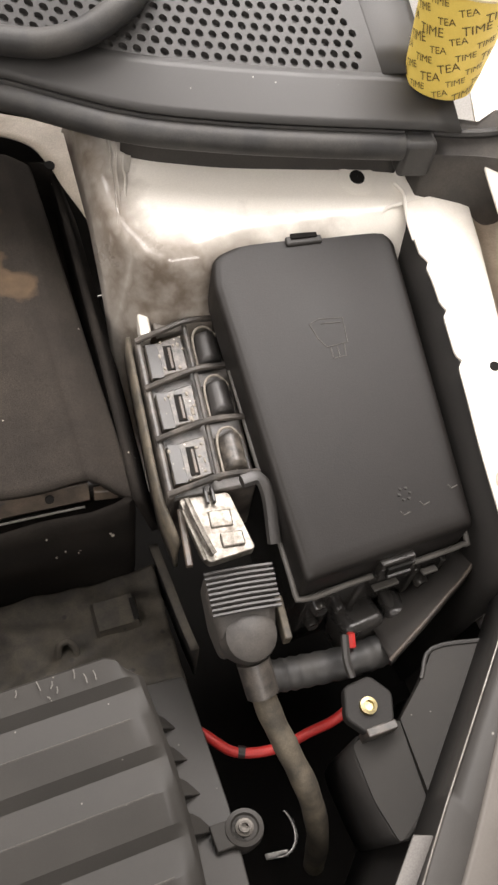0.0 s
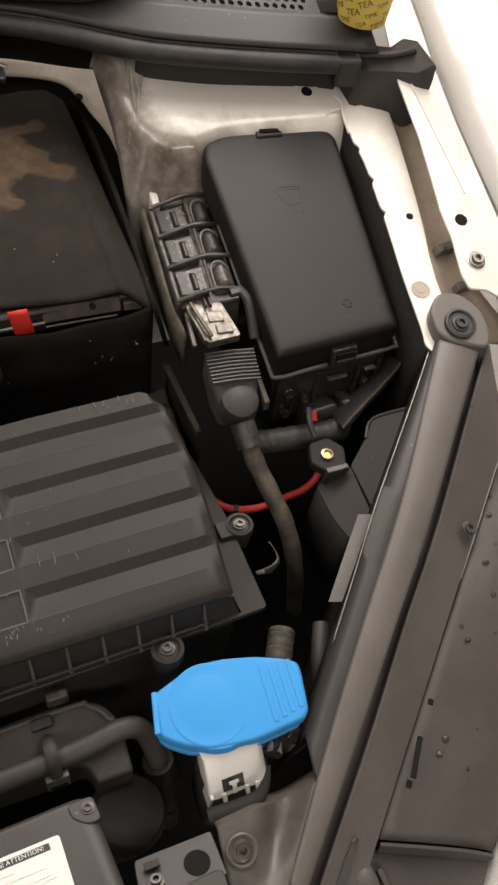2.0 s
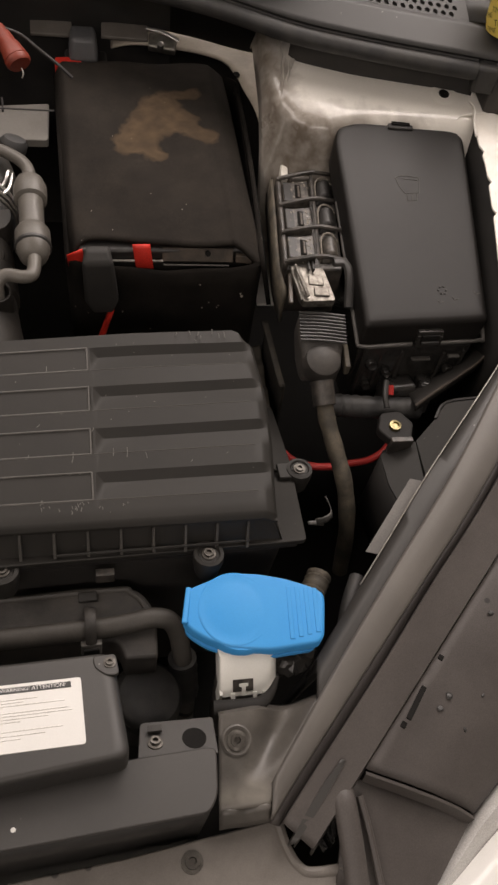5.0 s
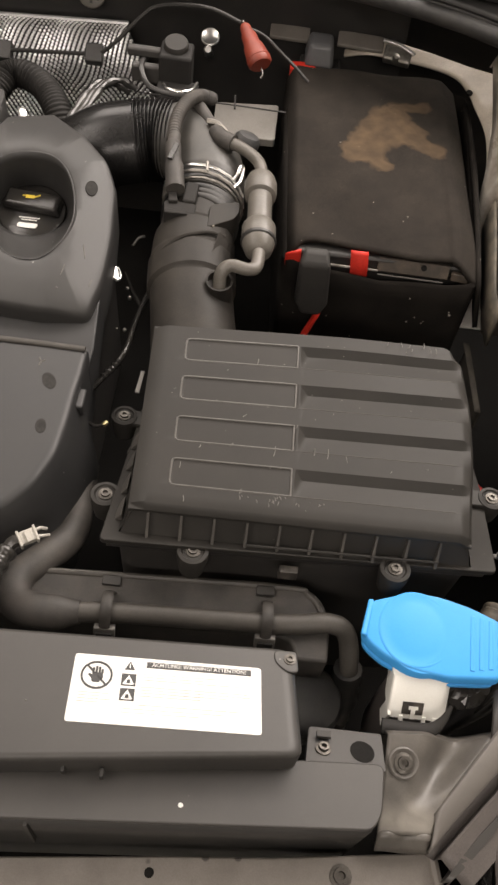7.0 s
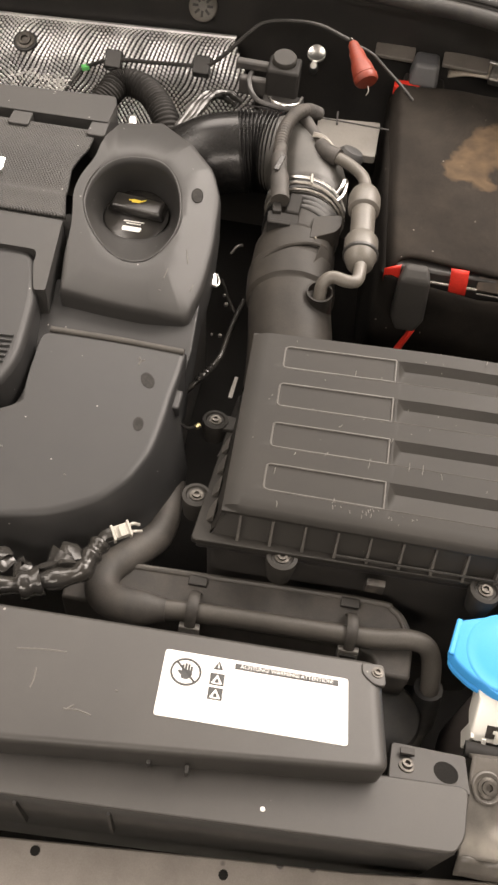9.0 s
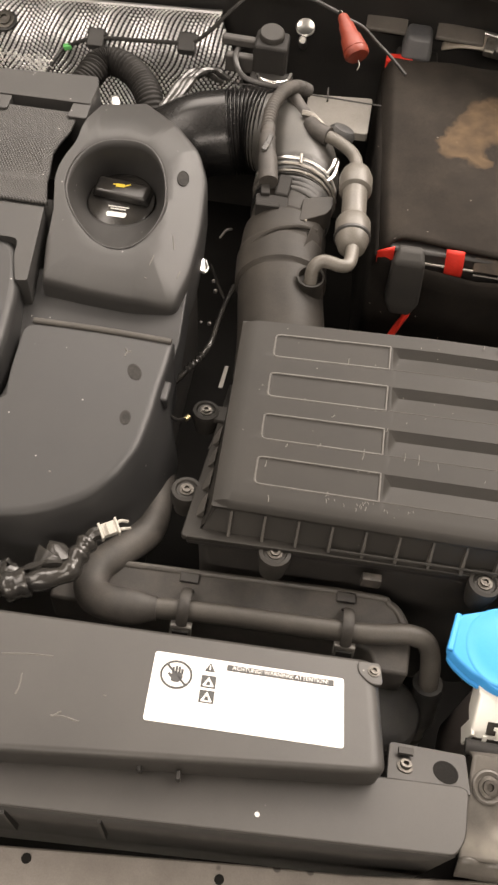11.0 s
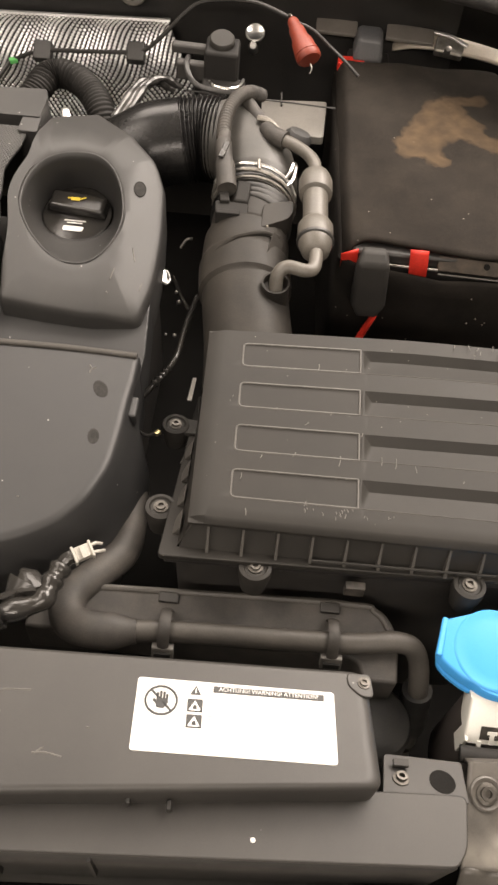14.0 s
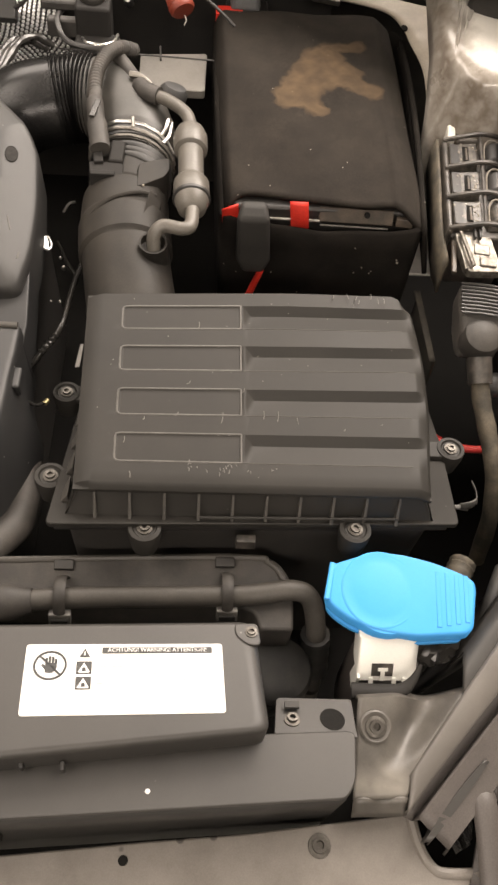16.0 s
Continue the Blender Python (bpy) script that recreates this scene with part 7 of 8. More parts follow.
for k in range(4):
    x0, y0 = -0.392 + 0.018 * k, -0.126 + 0.003 * k
    q = [Vector((x0 + rnd.uniform(-0.01, 0.01), y0 + rnd.uniform(-0.012, 0.012), 0.790 + rnd.uniform(-0.004, 0.008))) for _ in range(3)]
    part("loose_tape", tube(q, lambda t: 0.0085 + 0.003 * math.sin(t * 5 + k), 8, 5, squash=0.35), tape_gloss, harness, sharp=70)
cm_ = axis_pose((-0.3060, -0.0850, 0.7900), (0.15, -0.2, 1), (0.85, 0.55, 0))
conn = part("connector", block((0.013, 0.011, 0.008), cm_), pale_grey, harness, "pale grey connector", bevel=0.001)
for k in (-1, 1):
    part("connector_rib", block((0.0022, 0.014, 0.010), cm_ @ pose(0.0070 * k, 0, -0.001)), pale_grey, conn, bevel=0.0006)
part("connector_clip", block((0.006, 0.010, 0.002), cm_ @ pose(0.001, -0.001, 0.009)), pale_grey, conn, bevel=0.0005)
for dy in (-0.003, 0.003):
    part("wire", tube([cm_ @ Vector((0.008, dy, 0.004)), cm_ @ Vector((0.012, dy * 1.2, 0.003)), cm_ @ Vector((0.017, dy, -0.004))], 0.0014, 7, 4), pale_grey, harness)
part("wire", tube([(-0.3200, -0.0970, 0.790), (-0.317, -0.0925, 0.793), (-0.312, -0.0895, 0.794)], 0.0060, 9, 5), tape_gloss, harness)

# ---- engine cover ----
grid_now[0] = PLAIN
engine = thing("engine_cover", (-0.38, 0.15, 0.60), "grey plastic engine cover with oil filler recess", "engine cover")


def main_z(x, y):
    z = 0.861 + 0.238 * (max(0.156, min(y, 0.318)) - 0.25) - 0.22 * max(0, y - 0.336) - 0.55 * max(0, 0.156 - y)
    return z - 0.45 * max(0, x + 0.325) - 0.002


main_out = rounded([(-0.4246, 0.379), (-0.3800, 0.3960), (-0.3382, 0.3505), (-0.3035, 0.3130), (-0.2930, 0.2890), (-0.2880, 0.2300), (-0.2898, 0.1788), (-0.2975, 0.1420), (-0.3420, 0.1370), (-0.3792, 0.1390), (-0.4268, 0.1430), (-0.4325, 0.1849), (-0.4345, 0.2200), (-0.4430, 0.2578), (-0.4400, 0.2800), (-0.4310, 0.3020), (-0.4300, 0.3300)], [0.004, 0.003, 0.006, 0.008, 0.008, 0.02, 0.02, 0.008, 0.01, 0.01, 0.003, 0.01, 0.01, 0.015, 0.01, 0.01, 0.01], 4)
OC = Vector((-0.3785, 0.2480))


def rim(a):
    """The rim of the filler recess: wide and square to the rear, narrowing to the front."""
    c, s = math.cos(a), math.sin(a)
    wide = 0.0510 - 0.014 * max(0.0, -s) ** 1.5
    return Vector((OC.x + wide * (abs(c) ** 0.80) * (1 if c > 0 else -1) + 0.0125 * max(0, -s) - 0.007 * max(0, s), OC.y + (0.0635 + 0.008 * c * max(0, s)) * s))


def main_panel():
    """The top of the cover as a ring of faces between its outline and the rim of the filler recess."""
    bm = bmesh.new()
    n = len(main_out)
    rows = []
    steps = [0.0, 0.03, 0.08, 0.2, 0.4, 0.6, 0.8, 0.94, 1.0]
    for t in steps:
        row = []
        for i, (x, y) in enumerate(main_out):
            q = rim(math.atan2((y - OC.y) / 0.0635, (x - OC.x) / 0.0510))
            px, py = lerp(x, q.x, t), lerp(y, q.y, t)
            drop = (0.007, 0.0015, 0.0, 0, 0, 0, 0, 0.0002, 0.0016)[steps.index(t)]
            row.append(bm.verts.new((px, py, main_z(px, py) - drop)))
        rows.append(row)
    for a, b in zip(rows, rows[1:]):
        for i in range(n):
            j = (i + 1) % n
            bm.faces.new((a[i], a[j], b[j], b[i]))
    low = [bm.verts.new((x, y, main_z(x, y) - 0.050)) for x, y in main_out]
    for i in range(n):
        j = (i + 1) % n
        bm.faces.new((low[i], low[j], rows[0][j], rows[0][i]))
    return bm


panel = part("main_panel", main_panel(), plastic_cover, engine, sharp=42, even_faces=True)
CAP = Vector((-0.3855, 0.2870, 0.811))
bowl_rings = []
for k in range(11):
    t = k / 10
    ring = []
    for i in range(56):
        a = 2 * math.pi * i / 56
        q = rim(a)
        b = Vector((CAP.x + 0.0372 * math.cos(a), CAP.y + 0.0372 * math.sin(a)))
        s = t ** 1.25
        x, y = lerp(q.x, b.x, s), lerp(q.y, b.y, s)
        ring.append((x, y, lerp(main_z(q.x, q.y) - 0.0012, 0.812, t ** 0.8)))
    bowl_rings.append(ring)
part("filler_recess", rings(bowl_rings, False, False), plastic_cover, panel, sharp=60, thick=0.0015)
om = axis_pose(CAP, (0.0, -0.22, 1))
oil_cap = part("oil_cap", lathe([(0.0362, -0.02), (0.0362, 0.003), (0.0350, 0.0060), (0.0325, 0.0072), (0.001, 0.0076)], om, 48), tape_gloss, engine, "glossy black oil filler cap")
part("cap_grip", block((0.064, 0.024, 0.011), om @ pose(0.001, 0.007, 0.0072, 0, 0, -6), taper=0.14), tape_gloss, oil_cap, bevel=0.003, seg=3)
part("oil_can_symbol", block((0.009, 0.0040, 0.0004), om @ pose(-0.001, 0.008, 0.0188)), yellow_mark, oil_cap, "yellow oil can symbol")
part("oil_can_spout", block((0.007, 0.0014, 0.0004), om @ pose(0.0065, 0.0092, 0.0188, 0, 0, 28)), yellow_mark, oil_cap)
part("oil_can_handle", block((0.004, 0.0014, 0.0004), om @ pose(-0.0068, 0.0088, 0.0188)), yellow_mark, oil_cap)
bm = plate(rounded([(-0.0110, -0.0240), (0.0090, -0.0240), (0.0105, -0.0180), (-0.0110, -0.0180)], 0.002, 3), lambda x, y: 0.0087, 0.0008)
bm.transform(om)
part("cap_mark", bm, label_grey, oil_cap, "pale printed badge")
for k in range(2):
    part("cap_line", block((0.022 - 0.006 * k, 0.0012, 0.0005), om @ pose(0.0, -0.0110 - 0.0028 * k, 0.0080)), label_grey, oil_cap)
for hx, hy, r in ((-0.3161, 0.2765, 0.0085),):
    part("fixing_hole", lathe([(r, 0.0002), (r * 0.93, 0.0007), (r * 0.8, -0.001), (0.001, -0.0015)], axis_pose((hx, hy, main_z(hx, hy) + 0.0004), (0.41, -0.22, 1)) @ Matrix.Diagonal((0.75, 1.1, 1, 1)), 20), dent_shade, panel)
bm = bmesh.new()
for line in (((-0.3133, 0.2110), (-0.3120, 0.2060), (-0.3095, 0.1978)), ((-0.3262, 0.1830), (-0.3270, 0.1770), (-0.3280, 0.1715)), ((-0.3300, 0.1583), (-0.3285, 0.1573), (-0.3275, 0.1575)), ((-0.300, 0.1790), (-0.3008, 0.175), (-0.3012, 0.171))):
    tube([(x, y, main_z(x, y) + 0.0001) for x, y in line], 0.0006, 4, 2, bm=bm)
part("scratches", bm, scuff, panel, "pale scratches")["kind"] = "stuff"
STEP_Z = plane_z(0.806, 0, 0.22, 0, 0.13)
part("step_plate", plate([(-0.4700, 0.165), (-0.2935, 0.205), (-0.2885, 0.116), (-0.2900, 0.095), (-0.4700, 0.088)], STEP_Z, 0.05), plastic_cover_dim, engine, bevel=0.0015)
low_out = rounded([(-0.4312, 0.1059), (-0.4085, 0.1086), (-0.2902, 0.1060), (-0.2905, 0.0793), (-0.2925, 0.0500), (-0.2930, 0.0263), (-0.2963, -0.0108), (-0.3085, -0.0424), (-0.3268, -0.0656), (-0.3597, -0.0857), (-0.404, -0.0972), (-0.70, -0.105), (-0.70, -0.02), (-0.4480, 0.0010), (-0.4316, 0.0118), (-0.4275, 0.0307), (-0.4297, 0.0569)], [0.010, 0.004, 0.004, 0, 0.01, 0.01, 0.01, 0.01, 0.01, 0.02, 0, 0, 0, 0.01, 0.012, 0.01, 0.01], 4)
LZ = plane_z(0.812, 0.0, 0.05, 0, 0.06)


def low_ring(drop, out):
    """The shell's outline, drop metres lower and spread outwards where it turns to the front."""
    made = []
    for x, y in low_out:
        f = smooth(0.085, 0.02, y) if x > -0.66 and not (x < -0.42 and y > -0.02) else 0.0
        d = Vector((x + 0.42, y - 0.04)).normalized() * out * f
        made.append((x + d.x, y + d.y, LZ(x, y) - drop))
    return made


def lessen(outline, d):
    c = Vector((-0.42, 0.02))
    return [tuple(Vector(p) - (Vector(p) - c).normalized() * d) for p in outline]


def low_top(d, drop):
    return [(x, y, LZ(x, y) - drop) for x, y in lessen(low_out, d)]


lower = part("lower_shell", rings([low_ring(0.085, 0.020), low_ring(0.040, 0.013), low_ring(0.014, 0.0045), low_ring(0.004, 0.0), low_top(0.0030, 0.0010), low_top(0.0080, 0.0)], False), plastic_cover_dim, engine, sharp=60, even_faces=True)
# Ridge made paler: the light this lip catches is in its colour.
part("rear_ridge", tube([(-0.424, 0.1050, LZ(0, 0.105) + 0.0003), (-0.36, 0.1055, LZ(0, 0.105) + 0.0003), (-0.2930, 0.1035, LZ(0, 0.105) + 0.0003)], 0.0030, 10, 4), plastic_lit, lower, "worn and lit pale edge")
for dx, dy, r, q in ((-0.3187, 0.0640, 0.0085, 30), (-0.3155, 0.0150, 0.0068, 10)):
    m = axis_pose((dx, dy, LZ(dx, dy)), (0, -0.05, 1)) @ pose(0, 0, 0, 0, 0, q) @ Matrix.Diagonal((0.72, 1.15, 1, 1))
    part("shallow_dent", lathe([(r, 0.00005), (r * 0.9, 0.0003), (r * 0.75, 0.0002), (0.0005, 0.00015)], m, 20), dent_shade, lower)
part("side_notch", block((0.008, 0.022, 0.014), pose(-0.2890, 0.055, 0.790, 0, 0, 0)), plastic_cover_dim, lower, bevel=0.002)
bm = bmesh.new()
for line in (((-0.3330, 0.0890), (-0.3300, 0.0850), (-0.3270, 0.0870)), ((-0.3300, 0.0850), (-0.3315, 0.0820), (-0.331, 0.080)), ((-0.3645, -0.0478), (-0.3639, -0.0485), (-0.3630, -0.0480)), ((-0.4290, -0.0312), (-0.4256, -0.0315), (-0.4245, -0.0312))):
    tube([(x, y, LZ(x, y) + 0.0001) for x, y in line], 0.0008, 4, 2, bm=bm)
part("scratches", bm, scuff, lower, "pale scratches")["kind"] = "stuff"
# rear bar with hooks, woven panel, lower panel and pod further along the cover
BAR_Z = lambda x, y: 0.872 - 0.30 * max(0, y - 0.405) - 0.10 * max(0.0, 0.36 - y)
part("rear_bar", plate(rounded([(-0.90, 0.395), (-0.57, 0.4080), (-0.4417, 0.4238), (-0.4340, 0.3998), (-0.4340, 0.3640), (-0.90, 0.360)], [0, 0.02, 0.006, 0.004, 0.002, 0], 3), BAR_Z, 0.045), plastic_cover, engine, bevel=0.004, seg=3)
for x0, x1 in ((-0.4520, -0.4335), (-0.5400, -0.5190), (-0.640, -0.619), (-0.740, -0.719)):
    part("bar_hook", plate(rounded([(x0, 0.372), (x1, 0.372), (x1 + 0.001, 0.3420), (x0 - 0.001, 0.3420)], 0.003, 3), lambda x, y: BAR_Z(x, y) - 0.001, 0.030), plastic_cover, engine, bevel=0.002)
MESH_Z = plane_z(0.855, 0, 0.15, 0, 0.25)
part("woven_panel", grid(lambda u, v: Vector((lerp(-0.90, polyline([(-0.4440, 0, 0), (-0.4450, 0, 0), (-0.4530, 0, 0), (-0.4500, 0, 0), (-0.4410, 0, 0)], 1 - v).x, u), lerp(0.2215, 0.352, v), MESH_Z(0, lerp(0.2215, 0.352, v)) + 0.004 * smooth(0.30, 0.22, v) - 0.003 * math.sin(v * 8))), 40, 30), plastic_woven, engine, "panel with fine woven texture", thick=0.004)
part("lower_left_panel", plate(rounded([(-0.90, 0.2190), (-0.4430, 0.2190), (-0.4400, 0.1860), (-0.4350, 0.1320), (-0.4460, 0.1300), (-0.4560, 0.1600), (-0.4560, 0.1780), (-0.90, 0.178)], [0, 0.001, 0.01, 0.002, 0.003, 0.01, 0.01, 0], 3), lambda x, y: MESH_Z(x, y) + 0.001, 0.050), plastic_cover, engine, bevel=0.002)
part("left_pod", plate(rounded([(-0.90, 0.1870), (-0.4975, 0.1870), (-0.4660, 0.1830), (-0.4527, 0.1639), (-0.4420, 0.1264), (-0.4360, 0.0785), (-0.4345, 0.0500), (-0.4420, 0.0200), (-0.4600, 0.0050), (-0.90, 0.000)], [0, 0.005, 0.02, 0.02, 0.02, 0.02, 0.02, 0.02, 0.02, 0], 4), plane_z(0.8350, 0, 0.06, 0, 0.1), 0.060), plastic_cover_dim, engine, bevel=0.008, seg=4)
for k in range(6):
    part("pod_rib", tube([(-0.475, 0.070 - 0.006 * k, 0.8345 - 0.0003 * k), (-0.446, 0.072 - 0.006 * k, 0.8345 - 0.0003 * k)], 0.0013, 6, 2), plastic_cover_dim, engine)
part("badge", plate(rounded([(-0.5450, 0.2890), (-0.5240, 0.2890), (-0.5230, 0.2700), (-0.5290, 0.2680), (-0.5450, 0.2700)], 0.002, 2), lambda x, y: MESH_Z(x, y) + 0.003, 0.004), metal_bright, engine, "silver badge edge", bevel=0.001)
part("engine_block", block((0.48, 0.46, 0.24), pose(-0.56, 0.13, 0.50)), shadow_black, engine)

# thin wires down the gap beside the cover
loom = thing("gap_wiring", (-0.28, 0.17, 0.66), "glossy black wires and steel clip beside the engine cover", "wiring")
grid_now[0] = PLAIN
part("wire", tube([(-0.2550, 0.235, 0.765), (-0.2601, 0.1925, 0.770), (-0.2621, 0.1503, 0.775), (-0.2645, 0.1370, 0.775), (-0.2712, 0.1254, 0.770), (-0.2801, 0.1120, 0.768), (-0.300, 0.095, 0.750)], 0.0030, 10, 8), tape_gloss, loom)
for k in range(5):
    part("bead", lathe([(0.0030, -0.0016), (0.0044, 0), (0.0030, 0.0016)], axis_pose((-0.2690 - 0.0030 * k, 0.1287 - 0.0045 * k, 0.7715 - 0.0006 * k), (0.55, 0.8, 0.1)), 10), tape_gloss, loom)
cp_ = axis_pose((-0.2900, 0.2290, 0.7930), (0.35, -0.25, 0.9), (1, 0.2, 0))
steel_clip = part("clip", block((0.009, 0.015, 0.004), cp_), metal_bright, loom, "bright steel clip", bevel=0.001)
part("clip_loop", tube([cp_ @ Vector((-0.003, -0.006, 0.004)), cp_ @ Vector((0.002, -0.010, 0.007)), cp_ @ Vector((0.006, -0.004, 0.006)), cp_ @ Vector((0.004, 0.006, 0.004))], 0.0013, 8, 5), metal_bright, steel_clip)
# Small metal beads added to stand for glints down in the gap.
for x, y, z, r in ((-0.2760, 0.2290, 0.775, 0.0016), (-0.2720, 0.2180, 0.772, 0.0022), (-0.2700, 0.1720, 0.772, 0.0018), (-0.2790, 0.1740, 0.770, 0.0013)):
    part("glint_bead", lathe([(r, -r), (r * 1.1, 0), (r * 0.7, r * 0.8), (0.0002, r)], pose(x, y, z, 20, 10, 0), 10), metal_dull, loom)
part("wire", tube([(-0.2810, 0.296, 0.775), (-0.2755, 0.3037, 0.780), (-0.2700, 0.309, 0.778)], 0.0014, 8, 4), metal_dull, loom, "bare wire end")
part("wire", tube([(-0.2850, 0.262, 0.765), (-0.2790, 0.252, 0.762), (-0.2744, 0.2415, 0.760), (-0.2640, 0.230, 0.750)], 0.0022, 8, 5), tape_gloss, loom)
part("wire", tube([(-0.2900, 0.066, 0.752), (-0.2800, 0.058, 0.757), (-0.2715, 0.0594, 0.760)], 0.0018, 8, 4), tape_gloss, loom)
part("wire_ferrule", tube([(-0.2720, 0.0580, 0.760), (-0.2690, 0.0620, 0.760)], 0.0026, 8, 2), brass, loom, "small brass ferrule")
grid_now[0] = LEFT

# ---- bulkhead: heat shield, cables, valves ----
shield = thing("heat_shield", (-0.50, 0.60, 0.60), "perforated embossed aluminium heat shield on the bulkhead", "heat shield")
SH_SIDE = spline([(0.632, 0.000, 0), (0.618, -0.003, 0), (0.600, -0.014, 0), (0.585, -0.026, 0), (0.577, -0.048, 0), (0.572, -0.085, 0), (0.570, -0.130, 0)], 6)
SH_SIDE = even(SH_SIDE, 44)
grid_now[0] = PLAIN


def sh(u, v):
    q = polyline(SH_SIDE, v)
    x = lerp(-0.90, -0.338 + 0.038 * smooth(0.0, 0.55, v) - 0.016 * smooth(0.6, 1.0, v), u)
    wave = math.sin(x * 88) * smooth(0.0, 0.15, v) * smooth(0.75, 0.5, v)
    return Vector((x, q.x + 0.002 * wave, 0.8440 + 0.040 * (x + 0.34) + q.y + 0.0035 * wave))


# Sheet far darker than its dots: glints and shade are in the colours.
part("sheet", grid(sh, 80, 30), metal_alu_shade, shield, thick=0.0015, sharp=80)
bm = bmesh.new()
for i in range(98):
    for j in range(40):
        u, v = (i + 0.5 * (j % 2)) / 98, (j + 0.5) / 40
        if u > 0.995:
            continue
        p, q, r = sh(u, v), sh(min(1, u + 0.004), v), sh(u, min(1, v + 0.01))
        nrm = (q - p).cross(r - p).normalized()
        if nrm.z < 0:
            nrm = -nrm
        m = axis_pose(p, nrm)
        base = [bm.verts.new(m @ Vector((0.0023 * math.cos(k * math.pi / 3), 0.0023 * math.sin(k * math.pi / 3), 0))) for k in range(6)]
        top = [bm.verts.new(m @ Vector((0.0015 * math.cos(k * math.pi / 3), 0.0015 * math.sin(k * math.pi / 3), 0.0009))) for k in range(6)]
        for k in range(6):
            bm.faces.new((base[k], base[(k + 1) % 6], top[(k + 1) % 6], top[k]))
        bm.faces.new(top)
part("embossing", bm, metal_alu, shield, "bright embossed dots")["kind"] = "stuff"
part("rolled_edge", tube([sh(0, 0), sh(0.3, 0), sh(0.6, 0), sh(1.0, 0)], 0.003, 8, 5), metal_alu, shield)
screw(shield, axis_pose((-0.616, 0.596, 0.8195), (0, -0.5, 1)), 0.0085, "bolt", screw_dirty, 0.004)
part("bolt_seat", lathe([(0.016, -0.0015), (0.0155, 0.0006), (0.012, 0.0010), (0.001, 0.0004)], axis_pose((-0.616, 0.596, 0.8190), (0, -0.5, 1)), 22), metal_alu_shade, shield)
vent_cap = thing("bulkhead_grommet", (-0.384, 0.640, 0.87), "round grey grommet with radial slots on the bulkhead", "grommet")
gm = axis_pose((-0.384, 0.640, 0.874), (0, -0.80, 0.60))
part("disc", lathe([(0.0185, 0), (0.0185, 0.003), (0.017, 0.004), (0.001, 0.004)], gm, 28), valve_grey, vent_cap)
for k in range(8):
    a = k * math.pi / 4
    part("slot", block((0.0075, 0.0032, 0.0006), gm @ pose(0.0095 * math.cos(a), 0.0095 * math.sin(a), 0.0038, 0, 0, 45 * k)), shadow_black, vent_cap)
tuft = thing("frayed_insulation", (-0.54, 0.46, 0.80), "frayed pale insulation tuft behind the engine cover", "insulation")
bm = bmesh.new()
rnd = random.Random(4)
for k in range(70):
    bx = rnd.uniform(-0.585, -0.500)
    d = Vector((rnd.uniform(-1, 1), rnd.uniform(-0.4, 0.9), rnd.uniform(0.0, 0.8))).normalized() * rnd.uniform(0.006, 0.016)
    p = Vector((bx - 0.045, 0.545 + 0.014 * math.exp(-((bx + 0.545) / 0.02) ** 2) + rnd.uniform(-0.006, 0.006), 0.788 + rnd.uniform(-0.006, 0.010)))
    tube([p, p + d * 0.5 + Vector((0, 0, 0.002)), p + d], 0.0005, 4, 2, bm=bm)
part("fibre_mass", bm, label_grey, tuft)["kind"] = "stuff"
grid_now[0] = LEFT

cable1 = thing("bulkhead_cable", (-0.4, 0.52, 0.80), "thin black cable clipped along the bulkhead", "cable")
grid_now[0] = PLAIN
part("wire", tube([(-0.555, 0.545, 0.780), (-0.542, 0.564, 0.796), (-0.529, 0.576, 0.8060), (-0.490, 0.577, 0.8210), (-0.431, 0.574, 0.8275), (-0.372, 0.572, 0.8335), (-0.349, 0.574, 0.8455), (-0.316, 0.585, 0.876), (-0.296, 0.590, 0.890), (-0.261, 0.585, 0.899), (-0.226, 0.575, 0.903), (-0.189, 0.562, 0.897)], 0.0026, 8, 6), plastic_black, cable1)
part("green_clip", block((0.010, 0.007, 0.006), pose(-0.529, 0.575, 0.8030, 0, 0, 30)), green_plastic, cable1, "small green clip", bevel=0.001)
for px, py, pz in ((-0.490, 0.582, 0.814), (-0.372, 0.577, 0.826)):
    part("clip", block((0.022, 0.024, 0.013), pose(px, py, pz, 35)), plastic_black, cable1, bevel=0.002)

grid_now[0] = PLAIN
conv = thing("corrugated_hose", (-0.43, 0.46, 0.80), "black corrugated hose behind the engine cover", "hose")
part("hose", tube([(-0.474, 0.435, 0.835), (-0.4617, 0.4577, 0.846), (-0.4562, 0.4751, 0.849), (-0.4416, 0.4830, 0.850), (-0.4213, 0.4755, 0.849), (-0.4014, 0.4560, 0.846), (-0.3860, 0.4310, 0.838), (-0.378, 0.410, 0.815)], lambda t: 0.0155 + 0.0010 * math.sin(t * 330), 14, 34), brace_black, conv, sharp=80)
part("bracket_tab", tube([(-0.425, 0.420, 0.845), (-0.420, 0.408, 0.855), (-0.416, 0.395, 0.852)], 0.0045, 8, 4, squash=0.3), metal_bright, conv)
grid_now[0] = LEFT

vac = thing("vacuum_valve", (-0.225, 0.47, 0.80), "black vacuum valve block with round grey cap on the bulkhead", "valve")
part("body", block((0.036, 0.034, 0.060), pose(-0.2255, 0.475, 0.815)), brace_black, vac, bevel=0.003)
part("base", block((0.046, 0.030, 0.030), pose(-0.2215, 0.450, 0.815)), brace_black, vac, bevel=0.003)
part("round_cap", lathe([(0.0135, 0.0), (0.0135, 0.007), (0.012, 0.009), (0.001, 0.0092)], axis_pose((-0.2265, 0.478, 0.874), (0, -0.2, 1)), 26), plastic_grey, vac, "round grey cap")
